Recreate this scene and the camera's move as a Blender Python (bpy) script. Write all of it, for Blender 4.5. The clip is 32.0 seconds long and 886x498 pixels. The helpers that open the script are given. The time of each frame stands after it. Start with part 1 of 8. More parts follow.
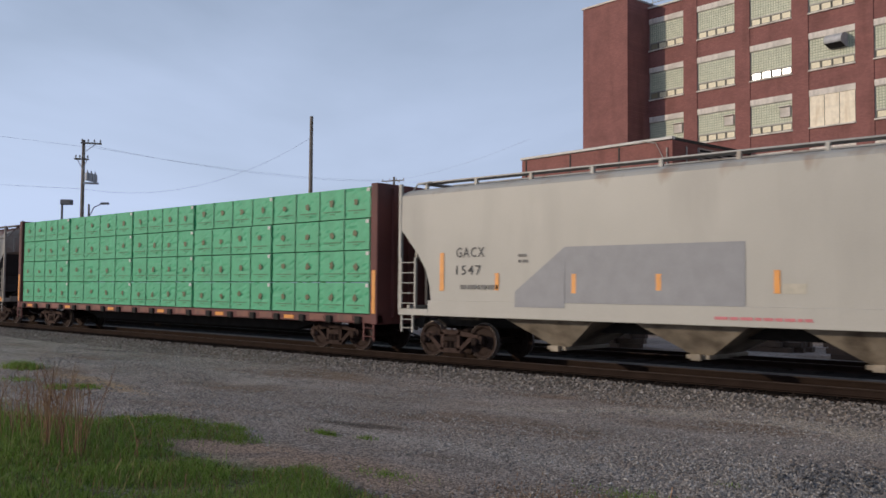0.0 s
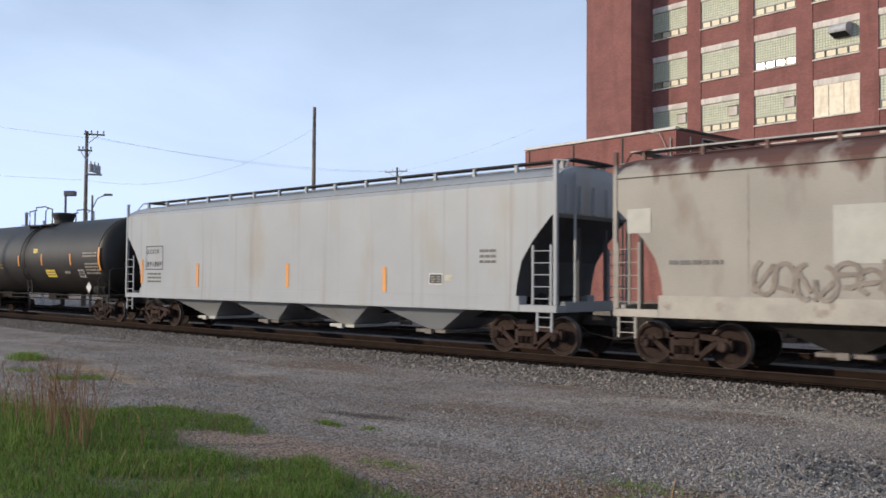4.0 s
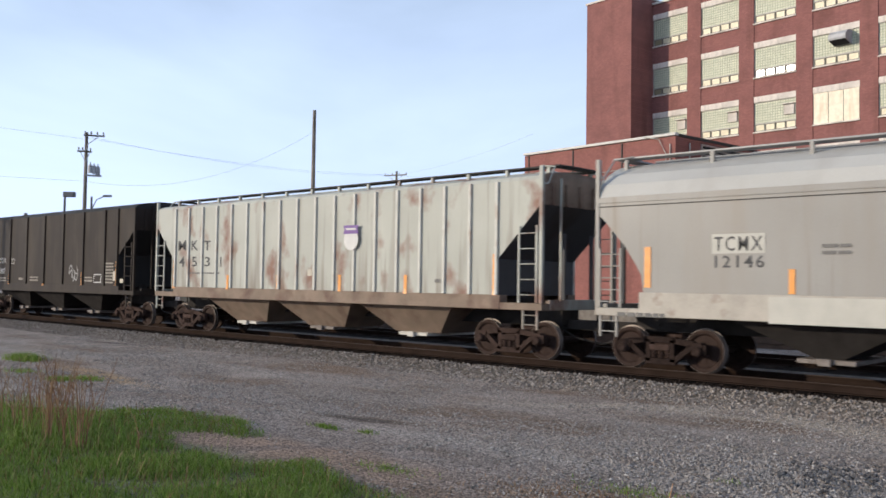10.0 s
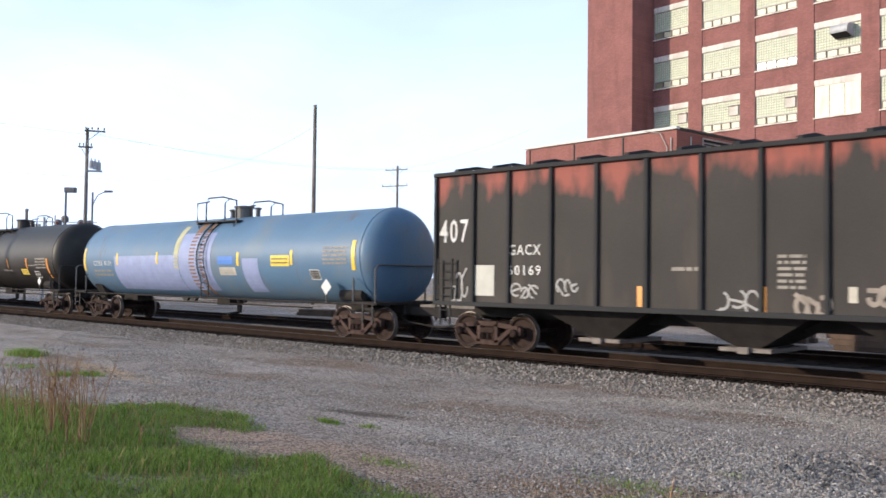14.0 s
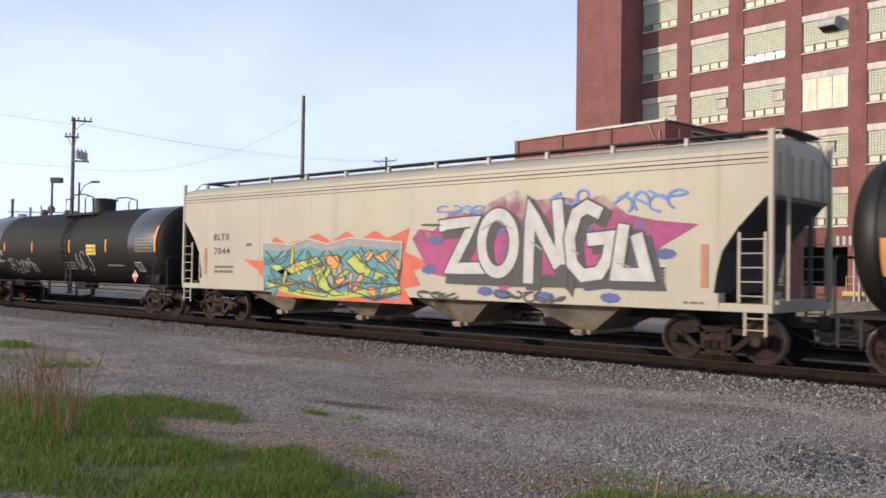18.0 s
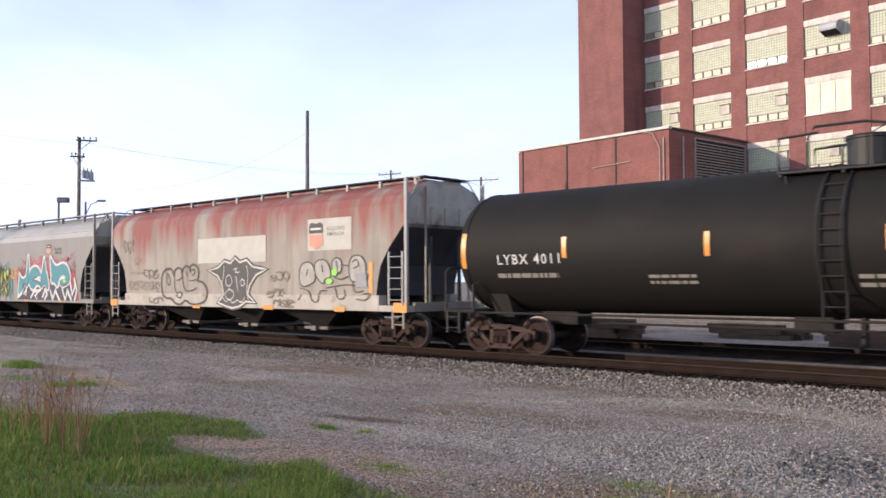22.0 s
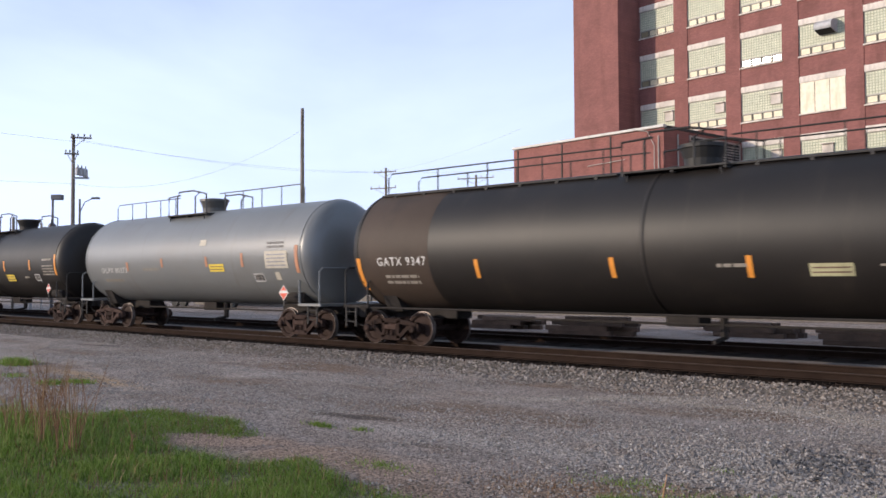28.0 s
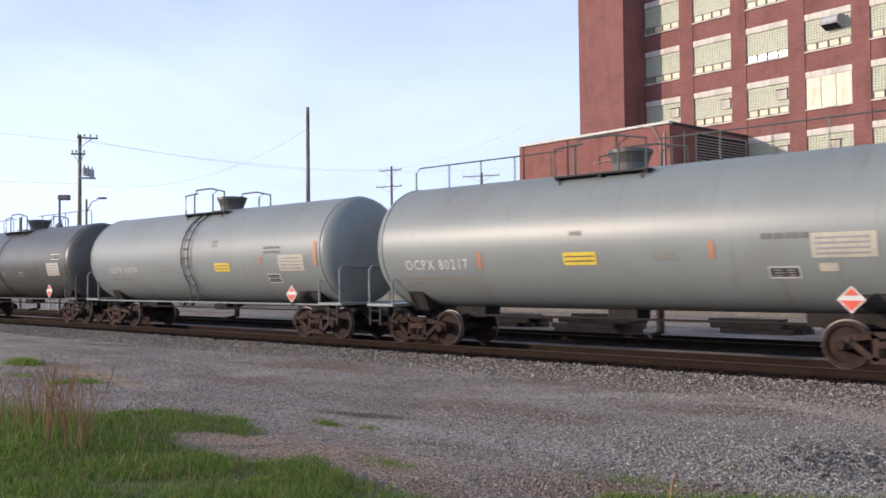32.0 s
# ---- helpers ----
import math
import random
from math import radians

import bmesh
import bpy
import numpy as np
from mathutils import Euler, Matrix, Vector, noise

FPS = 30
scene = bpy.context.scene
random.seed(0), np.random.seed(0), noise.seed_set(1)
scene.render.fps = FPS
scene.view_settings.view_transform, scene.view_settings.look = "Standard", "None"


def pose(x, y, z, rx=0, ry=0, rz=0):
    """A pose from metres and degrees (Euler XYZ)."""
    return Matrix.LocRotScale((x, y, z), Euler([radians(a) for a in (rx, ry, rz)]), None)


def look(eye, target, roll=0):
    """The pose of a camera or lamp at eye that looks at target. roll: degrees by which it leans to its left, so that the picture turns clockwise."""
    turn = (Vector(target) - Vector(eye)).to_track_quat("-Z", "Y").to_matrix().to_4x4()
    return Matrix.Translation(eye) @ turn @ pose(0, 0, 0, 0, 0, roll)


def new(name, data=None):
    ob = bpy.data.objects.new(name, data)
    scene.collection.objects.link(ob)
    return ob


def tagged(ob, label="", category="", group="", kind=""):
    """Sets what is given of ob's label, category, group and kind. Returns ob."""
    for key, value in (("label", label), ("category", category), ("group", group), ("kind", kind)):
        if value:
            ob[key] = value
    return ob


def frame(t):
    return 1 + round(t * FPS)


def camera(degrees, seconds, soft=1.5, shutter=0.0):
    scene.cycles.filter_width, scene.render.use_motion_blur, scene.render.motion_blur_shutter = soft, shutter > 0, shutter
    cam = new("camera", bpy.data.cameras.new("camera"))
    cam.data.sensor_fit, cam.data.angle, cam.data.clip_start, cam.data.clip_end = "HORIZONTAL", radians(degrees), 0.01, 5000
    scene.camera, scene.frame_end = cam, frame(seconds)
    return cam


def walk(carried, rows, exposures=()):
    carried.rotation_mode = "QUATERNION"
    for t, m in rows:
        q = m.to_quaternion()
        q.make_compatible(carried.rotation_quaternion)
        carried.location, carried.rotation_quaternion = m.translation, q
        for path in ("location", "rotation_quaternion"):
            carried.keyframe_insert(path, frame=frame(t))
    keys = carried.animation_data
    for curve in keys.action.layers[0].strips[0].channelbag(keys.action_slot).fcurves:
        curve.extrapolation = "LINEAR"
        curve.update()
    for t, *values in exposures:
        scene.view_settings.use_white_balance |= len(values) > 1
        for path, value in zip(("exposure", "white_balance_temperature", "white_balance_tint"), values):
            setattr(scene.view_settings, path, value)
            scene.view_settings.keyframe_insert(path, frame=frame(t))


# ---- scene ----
EXPO = 0.15
# the camera opens up in its first seconds and drifts after that
DRIFT = ((0, -0.70), (1, -0.44), (2, -0.30), (3, -0.25), (6, -0.18), (7, 0.22), (8, 0.15), (9, -0.05), (10, -0.06), (11, -0.17), (12, -0.06), (12.6, 0.30), (13.5, 0.44), (16, 0.02), (17, 0.15), (18, -0.03), (19, -0.14), (20, -0.03), (21, 0.32), (22, 0.24), (23, 0.00), (24, -0.02), (27, -0.06), (28, 0.05), (29, 0.12), (30, 0.14), (31, 0.25), (32, 0.06))
# its white balance starts greenish and ends slightly magenta: seconds, kelvin, tint
CAST = ((0, 6480, 8), (2.5, 6400, 5), (11, 6360, 6), (13.5, 6360, 6), (18, 6600, 10), (23, 6560, 13), (24, 6570, 11), (29, 6430, 11), (32, 6420, 11))


def cast(t):
    for (a, *u), (b, *v) in zip(CAST, CAST[1:]):
        if t <= b:
            return [p + (q - p) * (t - a) / (b - a) for p, q in zip(u, v)]


cam = camera(53.0, 32.0, soft=1.6, shutter=0.15)

# the camera is held by hand on one spot; it only sways
EYE = (0.0, 0.0, 1.80)
walk(cam, [
    (0, pose(*EYE, 92.565, -0.463, 42.693)),
    (0.5, pose(*EYE, 92.473, -0.535, 42.652)),
    (1, pose(*EYE, 92.248, -0.763, 42.720)),
    (1.5, pose(*EYE, 92.091, -0.744, 42.928)),
    (2, pose(*EYE, 91.997, -0.201, 43.052)),
    (2.5, pose(*EYE, 92.102, -0.206, 43.062)),
    (3, pose(*EYE, 92.110, -0.107, 43.014)),
    (3.5, pose(*EYE, 92.029, -0.265, 42.971)),
    (5.5, pose(*EYE, 91.812, -0.478, 42.868)),
    (6, pose(*EYE, 91.581, -0.446, 43.036)),
    (6.5, pose(*EYE, 91.601, -0.211, 43.488)),
    (7, pose(*EYE, 91.641, -0.172, 43.689)),
    (7.5, pose(*EYE, 91.805, -0.105, 43.436)),
    (8, pose(*EYE, 92.067, -0.011, 43.225)),
    (8.5, pose(*EYE, 92.333, -0.305, 43.093)),
    (9, pose(*EYE, 92.585, -0.296, 43.241)),
    (9.5, pose(*EYE, 92.563, -0.582, 43.060)),
    (10, pose(*EYE, 92.230, -0.867, 42.812)),
    (10.5, pose(*EYE, 92.088, -0.828, 42.856)),
    (11, pose(*EYE, 91.894, -1.162, 43.127)),
    (11.5, pose(*EYE, 91.867, -1.117, 43.209)),
    (12, pose(*EYE, 91.807, -0.816, 43.168)),
    (12.5, pose(*EYE, 91.801, -0.603, 43.211)),
    (13, pose(*EYE, 91.660, -0.517, 43.084)),
    (13.5, pose(*EYE, 91.865, -0.643, 43.040)),
    (15.5, pose(*EYE, 91.769, -0.752, 42.405)),
    (16, pose(*EYE, 91.748, -0.914, 42.606)),
    (16.5, pose(*EYE, 91.763, -0.869, 43.088)),
    (17, pose(*EYE, 91.615, -0.706, 42.742)),
    (17.5, pose(*EYE, 91.369, -0.817, 42.322)),
    (18, pose(*EYE, 91.346, -0.847, 42.150)),
    (18.5, pose(*EYE, 91.476, -0.784, 42.303)),
    (19, pose(*EYE, 91.560, -0.690, 42.338)),
    (19.5, pose(*EYE, 91.497, -0.549, 42.646)),
    (20, pose(*EYE, 91.426, -0.239, 42.688)),
    (20.5, pose(*EYE, 91.542, -0.260, 42.542)),
    (21, pose(*EYE, 91.733, 0.066, 42.401)),
    (21.5, pose(*EYE, 91.969, 0.012, 42.437)),
    (22, pose(*EYE, 92.101, 0.309, 42.581)),
    (22.5, pose(*EYE, 92.010, 0.283, 42.423)),
    (23, pose(*EYE, 91.792, 0.113, 42.175)),
    (23.5, pose(*EYE, 91.570, 0.003, 41.908)),
    (24, pose(*EYE, 91.263, -0.324, 41.845)),
    (24.5, pose(*EYE, 91.108, -0.388, 41.665)),
    (26.5, pose(*EYE, 91.658, -0.052, 42.149)),
    (27, pose(*EYE, 91.869, 0.129, 42.361)),
    (27.5, pose(*EYE, 91.996, 0.158, 42.304)),
    (28, pose(*EYE, 91.964, 0.252, 42.257)),
    (28.5, pose(*EYE, 91.868, 0.161, 42.146)),
    (29, pose(*EYE, 91.540, 0.000, 42.233)),
    (29.5, pose(*EYE, 91.370, 0.005, 42.314)),
    (30, pose(*EYE, 91.212, 0.204, 42.479)),
    (30.5, pose(*EYE, 91.322, 0.365, 42.455)),
    (31, pose(*EYE, 91.622, 0.553, 42.496)),
    (31.5, pose(*EYE, 91.792, 0.420, 42.611)),
    (32, pose(*EYE, 91.838, 0.552, 42.655)),
], exposures=[(t, EXPO + d, *cast(t)) for t, d in DRIFT])

# ---- light: low evening sun behind the camera, pale blue sky with thin cloud ----
SUN_AZ, SUN_EL = radians(215.8), radians(14)
sun_dir = Vector((math.sin(SUN_AZ) * math.cos(SUN_EL), math.cos(SUN_AZ) * math.cos(SUN_EL), math.sin(SUN_EL)))
sun = new("sun", bpy.data.lights.new("sun", "SUN"))
sun.data.energy, sun.data.angle, sun.data.color = 3.05, radians(0.6), (1.0, 0.84, 0.67)
sun.matrix_world = look(sun_dir * 200, (0, 0, 0))

world = bpy.data.worlds.new("evening_sky")
scene.world = world
world.use_nodes = True
wn, wl = world.node_tree.nodes, world.node_tree.links
wn.clear()
sky = wn.new("ShaderNodeTexSky")
sky.sky_type, sky.sun_disc = "NISHITA", False
sky.sun_elevation, sky.sun_rotation = SUN_EL, SUN_AZ
sky.air_density, sky.dust_density, sky.ozone_density = 1.0, 1.6, 1.5
wco, wmap = wn.new("ShaderNodeTexCoord"), wn.new("ShaderNodeMapping")
wmap.inputs["Scale"].default_value = (1.0, 1.0, 3.2)
cloud, ramp = wn.new("ShaderNodeTexNoise"), wn.new("ShaderNodeMapRange")
cloud.inputs["Scale"].default_value, cloud.inputs["Detail"].default_value = 1.7, 6.0
cloud.inputs["Roughness"].default_value, cloud.inputs["Distortion"].default_value = 0.5, 0.4
ramp.inputs["From Min"].default_value, ramp.inputs["From Max"].default_value = 0.38, 0.72
ramp.inputs["To Min"].default_value, ramp.inputs["To Max"].default_value = -0.05, 0.30
# haze is thick near the horizon and thins out overhead
wsep, thin, both = wn.new("ShaderNodeSeparateXYZ"), wn.new("ShaderNodeMapRange"), wn.new("ShaderNodeMath")
thin.inputs["From Min"].default_value, thin.inputs["From Max"].default_value = 0.02, 0.60
thin.inputs["To Min"].default_value, thin.inputs["To Max"].default_value = 0.90, 0.16
both.operation, both.use_clamp = "ADD", True
wl.new(wco.outputs["Generated"], wsep.inputs[0]), wl.new(wsep.outputs["Z"], thin.inputs["Value"])
wmix, wbg, wout = wn.new("ShaderNodeMix"), wn.new("ShaderNodeBackground"), wn.new("ShaderNodeOutputWorld")
wmix.data_type = "RGBA"
wl.new(wco.outputs["Generated"], wmap.inputs["Vector"])
wl.new(wmap.outputs["Vector"], cloud.inputs["Vector"])
wl.new(cloud.outputs["Fac"], ramp.inputs["Value"])
wl.new(ramp.outputs["Result"], both.inputs[0]), wl.new(thin.outputs["Result"], both.inputs[1])
wl.new(both.outputs[0], wmix.inputs["Factor"])
# the haze is brighter on the sun's side of the sky
toward, glow, haze = wn.new("ShaderNodeVectorMath"), wn.new("ShaderNodeMapRange"), wn.new("ShaderNodeVectorMath")
toward.operation, haze.operation = "DOT_PRODUCT", "SCALE"
toward.inputs[1].default_value = sun_dir
glow.inputs["From Min"].default_value, glow.inputs["From Max"].default_value = -0.6, 1.0
glow.inputs["To Min"].default_value, glow.inputs["To Max"].default_value = 0.93, 1.30
haze.inputs[0].default_value = (6.70, 7.90, 10.80)
wl.new(wco.outputs["Generated"], toward.inputs[0]), wl.new(toward.outputs["Value"], glow.inputs["Value"])
wl.new(glow.outputs["Result"], haze.inputs["Scale"]), wl.new(haze.outputs[0], wmix.inputs["B"])
wl.new(sky.outputs["Color"], wmix.inputs["A"])
wl.new(wmix.outputs["Result"], wbg.inputs["Color"])
wbg.inputs["Strength"].default_value = 0.11
wl.new(wbg.outputs["Background"], wout.inputs["Surface"])

# ---- materials ----
MATS = {}


def mat(name, base, rough=0.6, metal=0.0, var=0.25, scale=3.0, fine=45.0, bump=0.15, stain=None, coat=0.0, rand=0.0, stain2=None, spec=0.5):
    """A painted, stony or metal surface: base colour with broad and fine variation, bump, and one stain.
    stain = (colour, scale along x, y, z, low, high): noise between low and high lets the stain through;
    four more numbers (z from, z to, less, more) let it gather higher up or lower down."""
    m = MATS[name] = bpy.data.materials.new(name)
    m.use_nodes = True
    n, l = m.node_tree.nodes, m.node_tree.links
    b = n["Principled BSDF"]
    co = n.new("ShaderNodeTexCoord")
    broad, grain = n.new("ShaderNodeTexNoise"), n.new("ShaderNodeTexNoise")
    broad.inputs["Scale"].default_value, broad.inputs["Detail"].default_value = scale, 5
    grain.inputs["Scale"].default_value, grain.inputs["Detail"].default_value = fine, 3
    l.new(co.outputs["Object"], broad.inputs["Vector"]), l.new(co.outputs["Object"], grain.inputs["Vector"])
    add = n.new("ShaderNodeMath")
    add.operation = "MULTIPLY_ADD"
    l.new(grain.outputs["Fac"], add.inputs[0])
    add.inputs[1].default_value = 0.4
    l.new(broad.outputs["Fac"], add.inputs[2])
    span = n.new("ShaderNodeMapRange")
    span.inputs["From Min"].default_value, span.inputs["From Max"].default_value = 0.42, 0.98
    span.inputs["To Min"].default_value, span.inputs["To Max"].default_value = 1 - var, 1 + var
    l.new(add.outputs[0], span.inputs["Value"])
    value = span.outputs["Result"]
    if rand:
        info, rr, mul = n.new("ShaderNodeObjectInfo"), n.new("ShaderNodeMapRange"), n.new("ShaderNodeMath")
        rr.inputs["To Min"].default_value, rr.inputs["To Max"].default_value = 1 - rand, 1 + rand
        mul.operation = "MULTIPLY"
        l.new(info.outputs["Random"], rr.inputs["Value"])
        l.new(rr.outputs["Result"], mul.inputs[0]), l.new(value, mul.inputs[1])
        value = mul.outputs[0]
    tint = n.new("ShaderNodeVectorMath")
    tint.operation = "SCALE"
    tint.inputs[0].default_value = base
    l.new(value, tint.inputs["Scale"])
    colour = tint.outputs[0]
    for layer in (stain, stain2):
        if not layer:
            continue
        sc, sx, sy, sz, lo, hi, *grad = layer
        mp, st, rg, mx = n.new("ShaderNodeMapping"), n.new("ShaderNodeTexNoise"), n.new("ShaderNodeMapRange"), n.new("ShaderNodeMix")
        mp.inputs["Scale"].default_value = (sx, sy, sz)
        st.inputs["Scale"].default_value, st.inputs["Detail"].default_value = 1.0, 6
        rg.inputs["From Min"].default_value, rg.inputs["From Max"].default_value = lo, hi
        mx.data_type = "RGBA"
        mx.inputs["B"].default_value = (*sc, 1)
        l.new(co.outputs["Object"], mp.inputs["Vector"]), l.new(mp.outputs["Vector"], st.inputs["Vector"])
        level = st.outputs["Fac"]
        if grad:
            sep, up, plus = n.new("ShaderNodeSeparateXYZ"), n.new("ShaderNodeMapRange"), n.new("ShaderNodeMath")
            l.new(co.outputs["Object"], sep.inputs[0]), l.new(sep.outputs["Z"], up.inputs["Value"])
            up.inputs["From Min"].default_value, up.inputs["From Max"].default_value = grad[0], grad[1]
            up.inputs["To Min"].default_value, up.inputs["To Max"].default_value = grad[2], grad[3]
            plus.operation = "ADD"
            l.new(level, plus.inputs[0]), l.new(up.outputs["Result"], plus.inputs[1])
            level = plus.outputs[0]
        l.new(level, rg.inputs["Value"]), l.new(rg.outputs["Result"], mx.inputs["Factor"])
        l.new(colour, mx.inputs["A"])
        colour = mx.outputs["Result"]
    l.new(colour, b.inputs["Base Color"])
    b.inputs["Roughness"].default_value, b.inputs["Metallic"].default_value = rough, metal
    b.inputs["Coat Weight"].default_value, b.inputs["Specular IOR Level"].default_value = coat, spec
    if bump:
        bp = n.new("ShaderNodeBump")
        bp.inputs["Strength"].default_value, bp.inputs["Distance"].default_value = bump, 0.01
        l.new(grain.outputs["Fac"], bp.inputs["Height"])
        l.new(bp.outputs["Normal"], b.inputs["Normal"])
    return m


def brick_mat(name, c1, c2, mortar, var=0.2):
    m = mat(name, c1, 0.85, var=var, scale=0.6, fine=25, bump=0.0, stain=((0.15, 0.06, 0.05), 0.9, 0.9, 0.12, 0.52, 0.85))
    n, l = m.node_tree.nodes, m.node_tree.links
    b = n["Principled BSDF"]
    co, mp, br = n.new("ShaderNodeTexCoord"), n.new("ShaderNodeMapping"), n.new("ShaderNodeTexBrick")
    mp.inputs["Rotation"].default_value = (radians(90), 0, 0)
    br.inputs["Scale"].default_value = 1.0
    br.inputs["Brick Width"].default_value, br.inputs["Row Height"].default_value = 0.23, 0.075
    br.inputs["Mortar Size"].default_value = 0.008
    br.inputs["Color1"].default_value, br.inputs["Color2"].default_value = (1, 1, 1, 1), (0.78, 0.78, 0.78, 1)
    br.inputs["Mortar"].default_value = (*mortar, 1)
    l.new(co.outputs["Object"], mp.inputs["Vector"]), l.new(mp.outputs["Vector"], br.inputs["Vector"])
    old = b.inputs["Base Color"].links[0].from_socket
    mx = n.new("ShaderNodeMix")
    mx.data_type, mx.blend_type = "RGBA", "MULTIPLY"
    mx.inputs["Factor"].default_value = 1.0
    l.new(old, mx.inputs["A"]), l.new(br.outputs["Color"], mx.inputs["B"])
    l.new(mx.outputs["Result"], b.inputs["Base Color"])
    bp = n.new("ShaderNodeBump")
    bp.inputs["Strength"].default_value, bp.inputs["Distance"].default_value = 0.4, 0.01
    l.new(br.outputs["Fac"], bp.inputs["Height"])
    bp.invert = True
    l.new(bp.outputs["Normal"], b.inputs["Normal"])
    return m


def ground_mat():
    """Grey crushed stone over brown earth, with worn and dusty patches."""
    m = mat("gravel_ground", (0.290, 0.244, 0.216), 0.95, var=0.35, scale=0.5, fine=14, bump=0.0, spec=0.2,
            stain=((0.215, 0.158, 0.122), 0.25, 0.6, 0.3, 0.47, 0.62))
    n, l = m.node_tree.nodes, m.node_tree.links
    b = n["Principled BSDF"]
    co, v = n.new("ShaderNodeTexCoord"), n.new("ShaderNodeTexVoronoi")
    v.inputs["Scale"].default_value = 38.0
    l.new(co.outputs["Object"], v.inputs["Vector"])
    old = b.inputs["Base Color"].links[0].from_socket
    # dusty wheel tracks that run beside the rails, and one bare patch of reddish earth
    mp, band, br, mb = n.new("ShaderNodeMapping"), n.new("ShaderNodeTexNoise"), n.new("ShaderNodeMapRange"), n.new("ShaderNodeMix")
    mp.inputs["Scale"].default_value = (0.06, 0.75, 1)
    band.inputs["Scale"].default_value, band.inputs["Detail"].default_value = 1.0, 5
    br.inputs["From Min"].default_value, br.inputs["From Max"].default_value = 0.48, 0.72
    mb.data_type = "RGBA"
    mb.inputs["B"].default_value = (0.34, 0.30, 0.27, 1)
    l.new(co.outputs["Object"], mp.inputs["Vector"]), l.new(mp.outputs["Vector"], band.inputs["Vector"])
    l.new(band.outputs["Fac"], br.inputs["Value"]), l.new(br.outputs["Result"], mb.inputs["Factor"])
    l.new(old, mb.inputs["A"])
    old = mb.outputs["Result"]
    # bare earth, pale sand along the stone bed, dark streaks that paint shadow into the ground: (x, y), half length and
    # width, turn, colour, strength
    for (px, py), (ax, ay), turn, colour, most in (((-11.0, 4.9), (5.2, 2.0), 0, (0.13, 0.145, 0.055), 0.95), ((-8.9, 6.9), (2.6, 0.75), 4, (0.31, 0.22, 0.165), 0.9), ((-4.7, 7.75), (1.3, 0.6), 35, (0.25, 0.165, 0.105), 0.85), ((-10.2, 6.65), (1.3, 0.5), 25, (0.32, 0.225, 0.17), 0.9), ((-7.3, 6.75), (1.2, 0.35), -30, (0.27, 0.195, 0.15), 0.8),
                                                  ((-7.6, 14.35), (3.4, 0.45), 38, (0.42, 0.36, 0.30), 0.8), ((-4.9, 14.3), (2.8, 0.6), -28, (0.44, 0.37, 0.30), 0.85),
                                                  ((-5.6, 14.2), (3.4, 0.26), 10, (0.40, 0.34, 0.28), 0.85), ((-22.4, 12.7), (2.4, 0.35), 24, (0.36, 0.32, 0.29), 0.7),
                                                  ((-18.8, 9.3), (3.2, 0.42), -6, (0.36, 0.25, 0.155), 0.95), ((-28, 14.2), (1.7, 0.22), 8, (0.045, 0.038, 0.034), 0.85),
                                                  ((-10.4, 9.4), (1.1, 0.22), 16, (0.06, 0.046, 0.038), 0.75), ((-13.6, 10.6), (3.0, 0.5), 20, (0.28, 0.24, 0.21), 0.6)):
        mp2, gr, wob, er, me = n.new("ShaderNodeMapping"), n.new("ShaderNodeVectorMath"), n.new("ShaderNodeTexNoise"), n.new("ShaderNodeMapRange"), n.new("ShaderNodeMix")
        mp2.vector_type = "TEXTURE"
        mp2.inputs["Location"].default_value, mp2.inputs["Scale"].default_value = (px, py, -0.3), (ax, ay, 40)
        mp2.inputs["Rotation"].default_value = (0, 0, radians(turn))
        gr.operation = "LENGTH"
        wob.inputs["Scale"].default_value, wob.inputs["Detail"].default_value = 1.8, 4
        sub = n.new("ShaderNodeMath")
        l.new(co.outputs["Object"], mp2.inputs["Vector"]), l.new(mp2.outputs["Vector"], gr.inputs[0])
        l.new(co.outputs["Object"], wob.inputs["Vector"])
        l.new(gr.outputs["Value"], sub.inputs[0]), l.new(wob.outputs["Fac"], sub.inputs[1])
        er.inputs["From Min"].default_value, er.inputs["From Max"].default_value = 0.95, 1.65
        er.inputs["To Min"].default_value, er.inputs["To Max"].default_value = most, 0.0
        l.new(sub.outputs[0], er.inputs["Value"]), l.new(er.outputs["Result"], me.inputs["Factor"])
        me.data_type = "RGBA"
        me.inputs["B"].default_value = (*colour, 1)
        l.new(old, me.inputs["A"])
        old = me.outputs["Result"]
    hsv, rg, tint = n.new("ShaderNodeSeparateColor"), n.new("ShaderNodeMapRange"), n.new("ShaderNodeVectorMath")
    l.new(v.outputs["Color"], hsv.inputs["Color"])
    rg.inputs["To Min"].default_value, rg.inputs["To Max"].default_value = 0.36, 1.66
    l.new(hsv.outputs[0], rg.inputs["Value"])
    tint.operation = "SCALE"
    l.new(old, tint.inputs[0]), l.new(rg.outputs["Result"], tint.inputs["Scale"])
    l.new(tint.outputs[0], b.inputs["Base Color"])
    bp = n.new("ShaderNodeBump")
    bp.inputs["Strength"].default_value, bp.inputs["Distance"].default_value = 0.7, 0.025
    bp.invert = True
    l.new(v.outputs["Distance"], bp.inputs["Height"])
    l.new(bp.outputs["Normal"], b.inputs["Normal"])
    return m


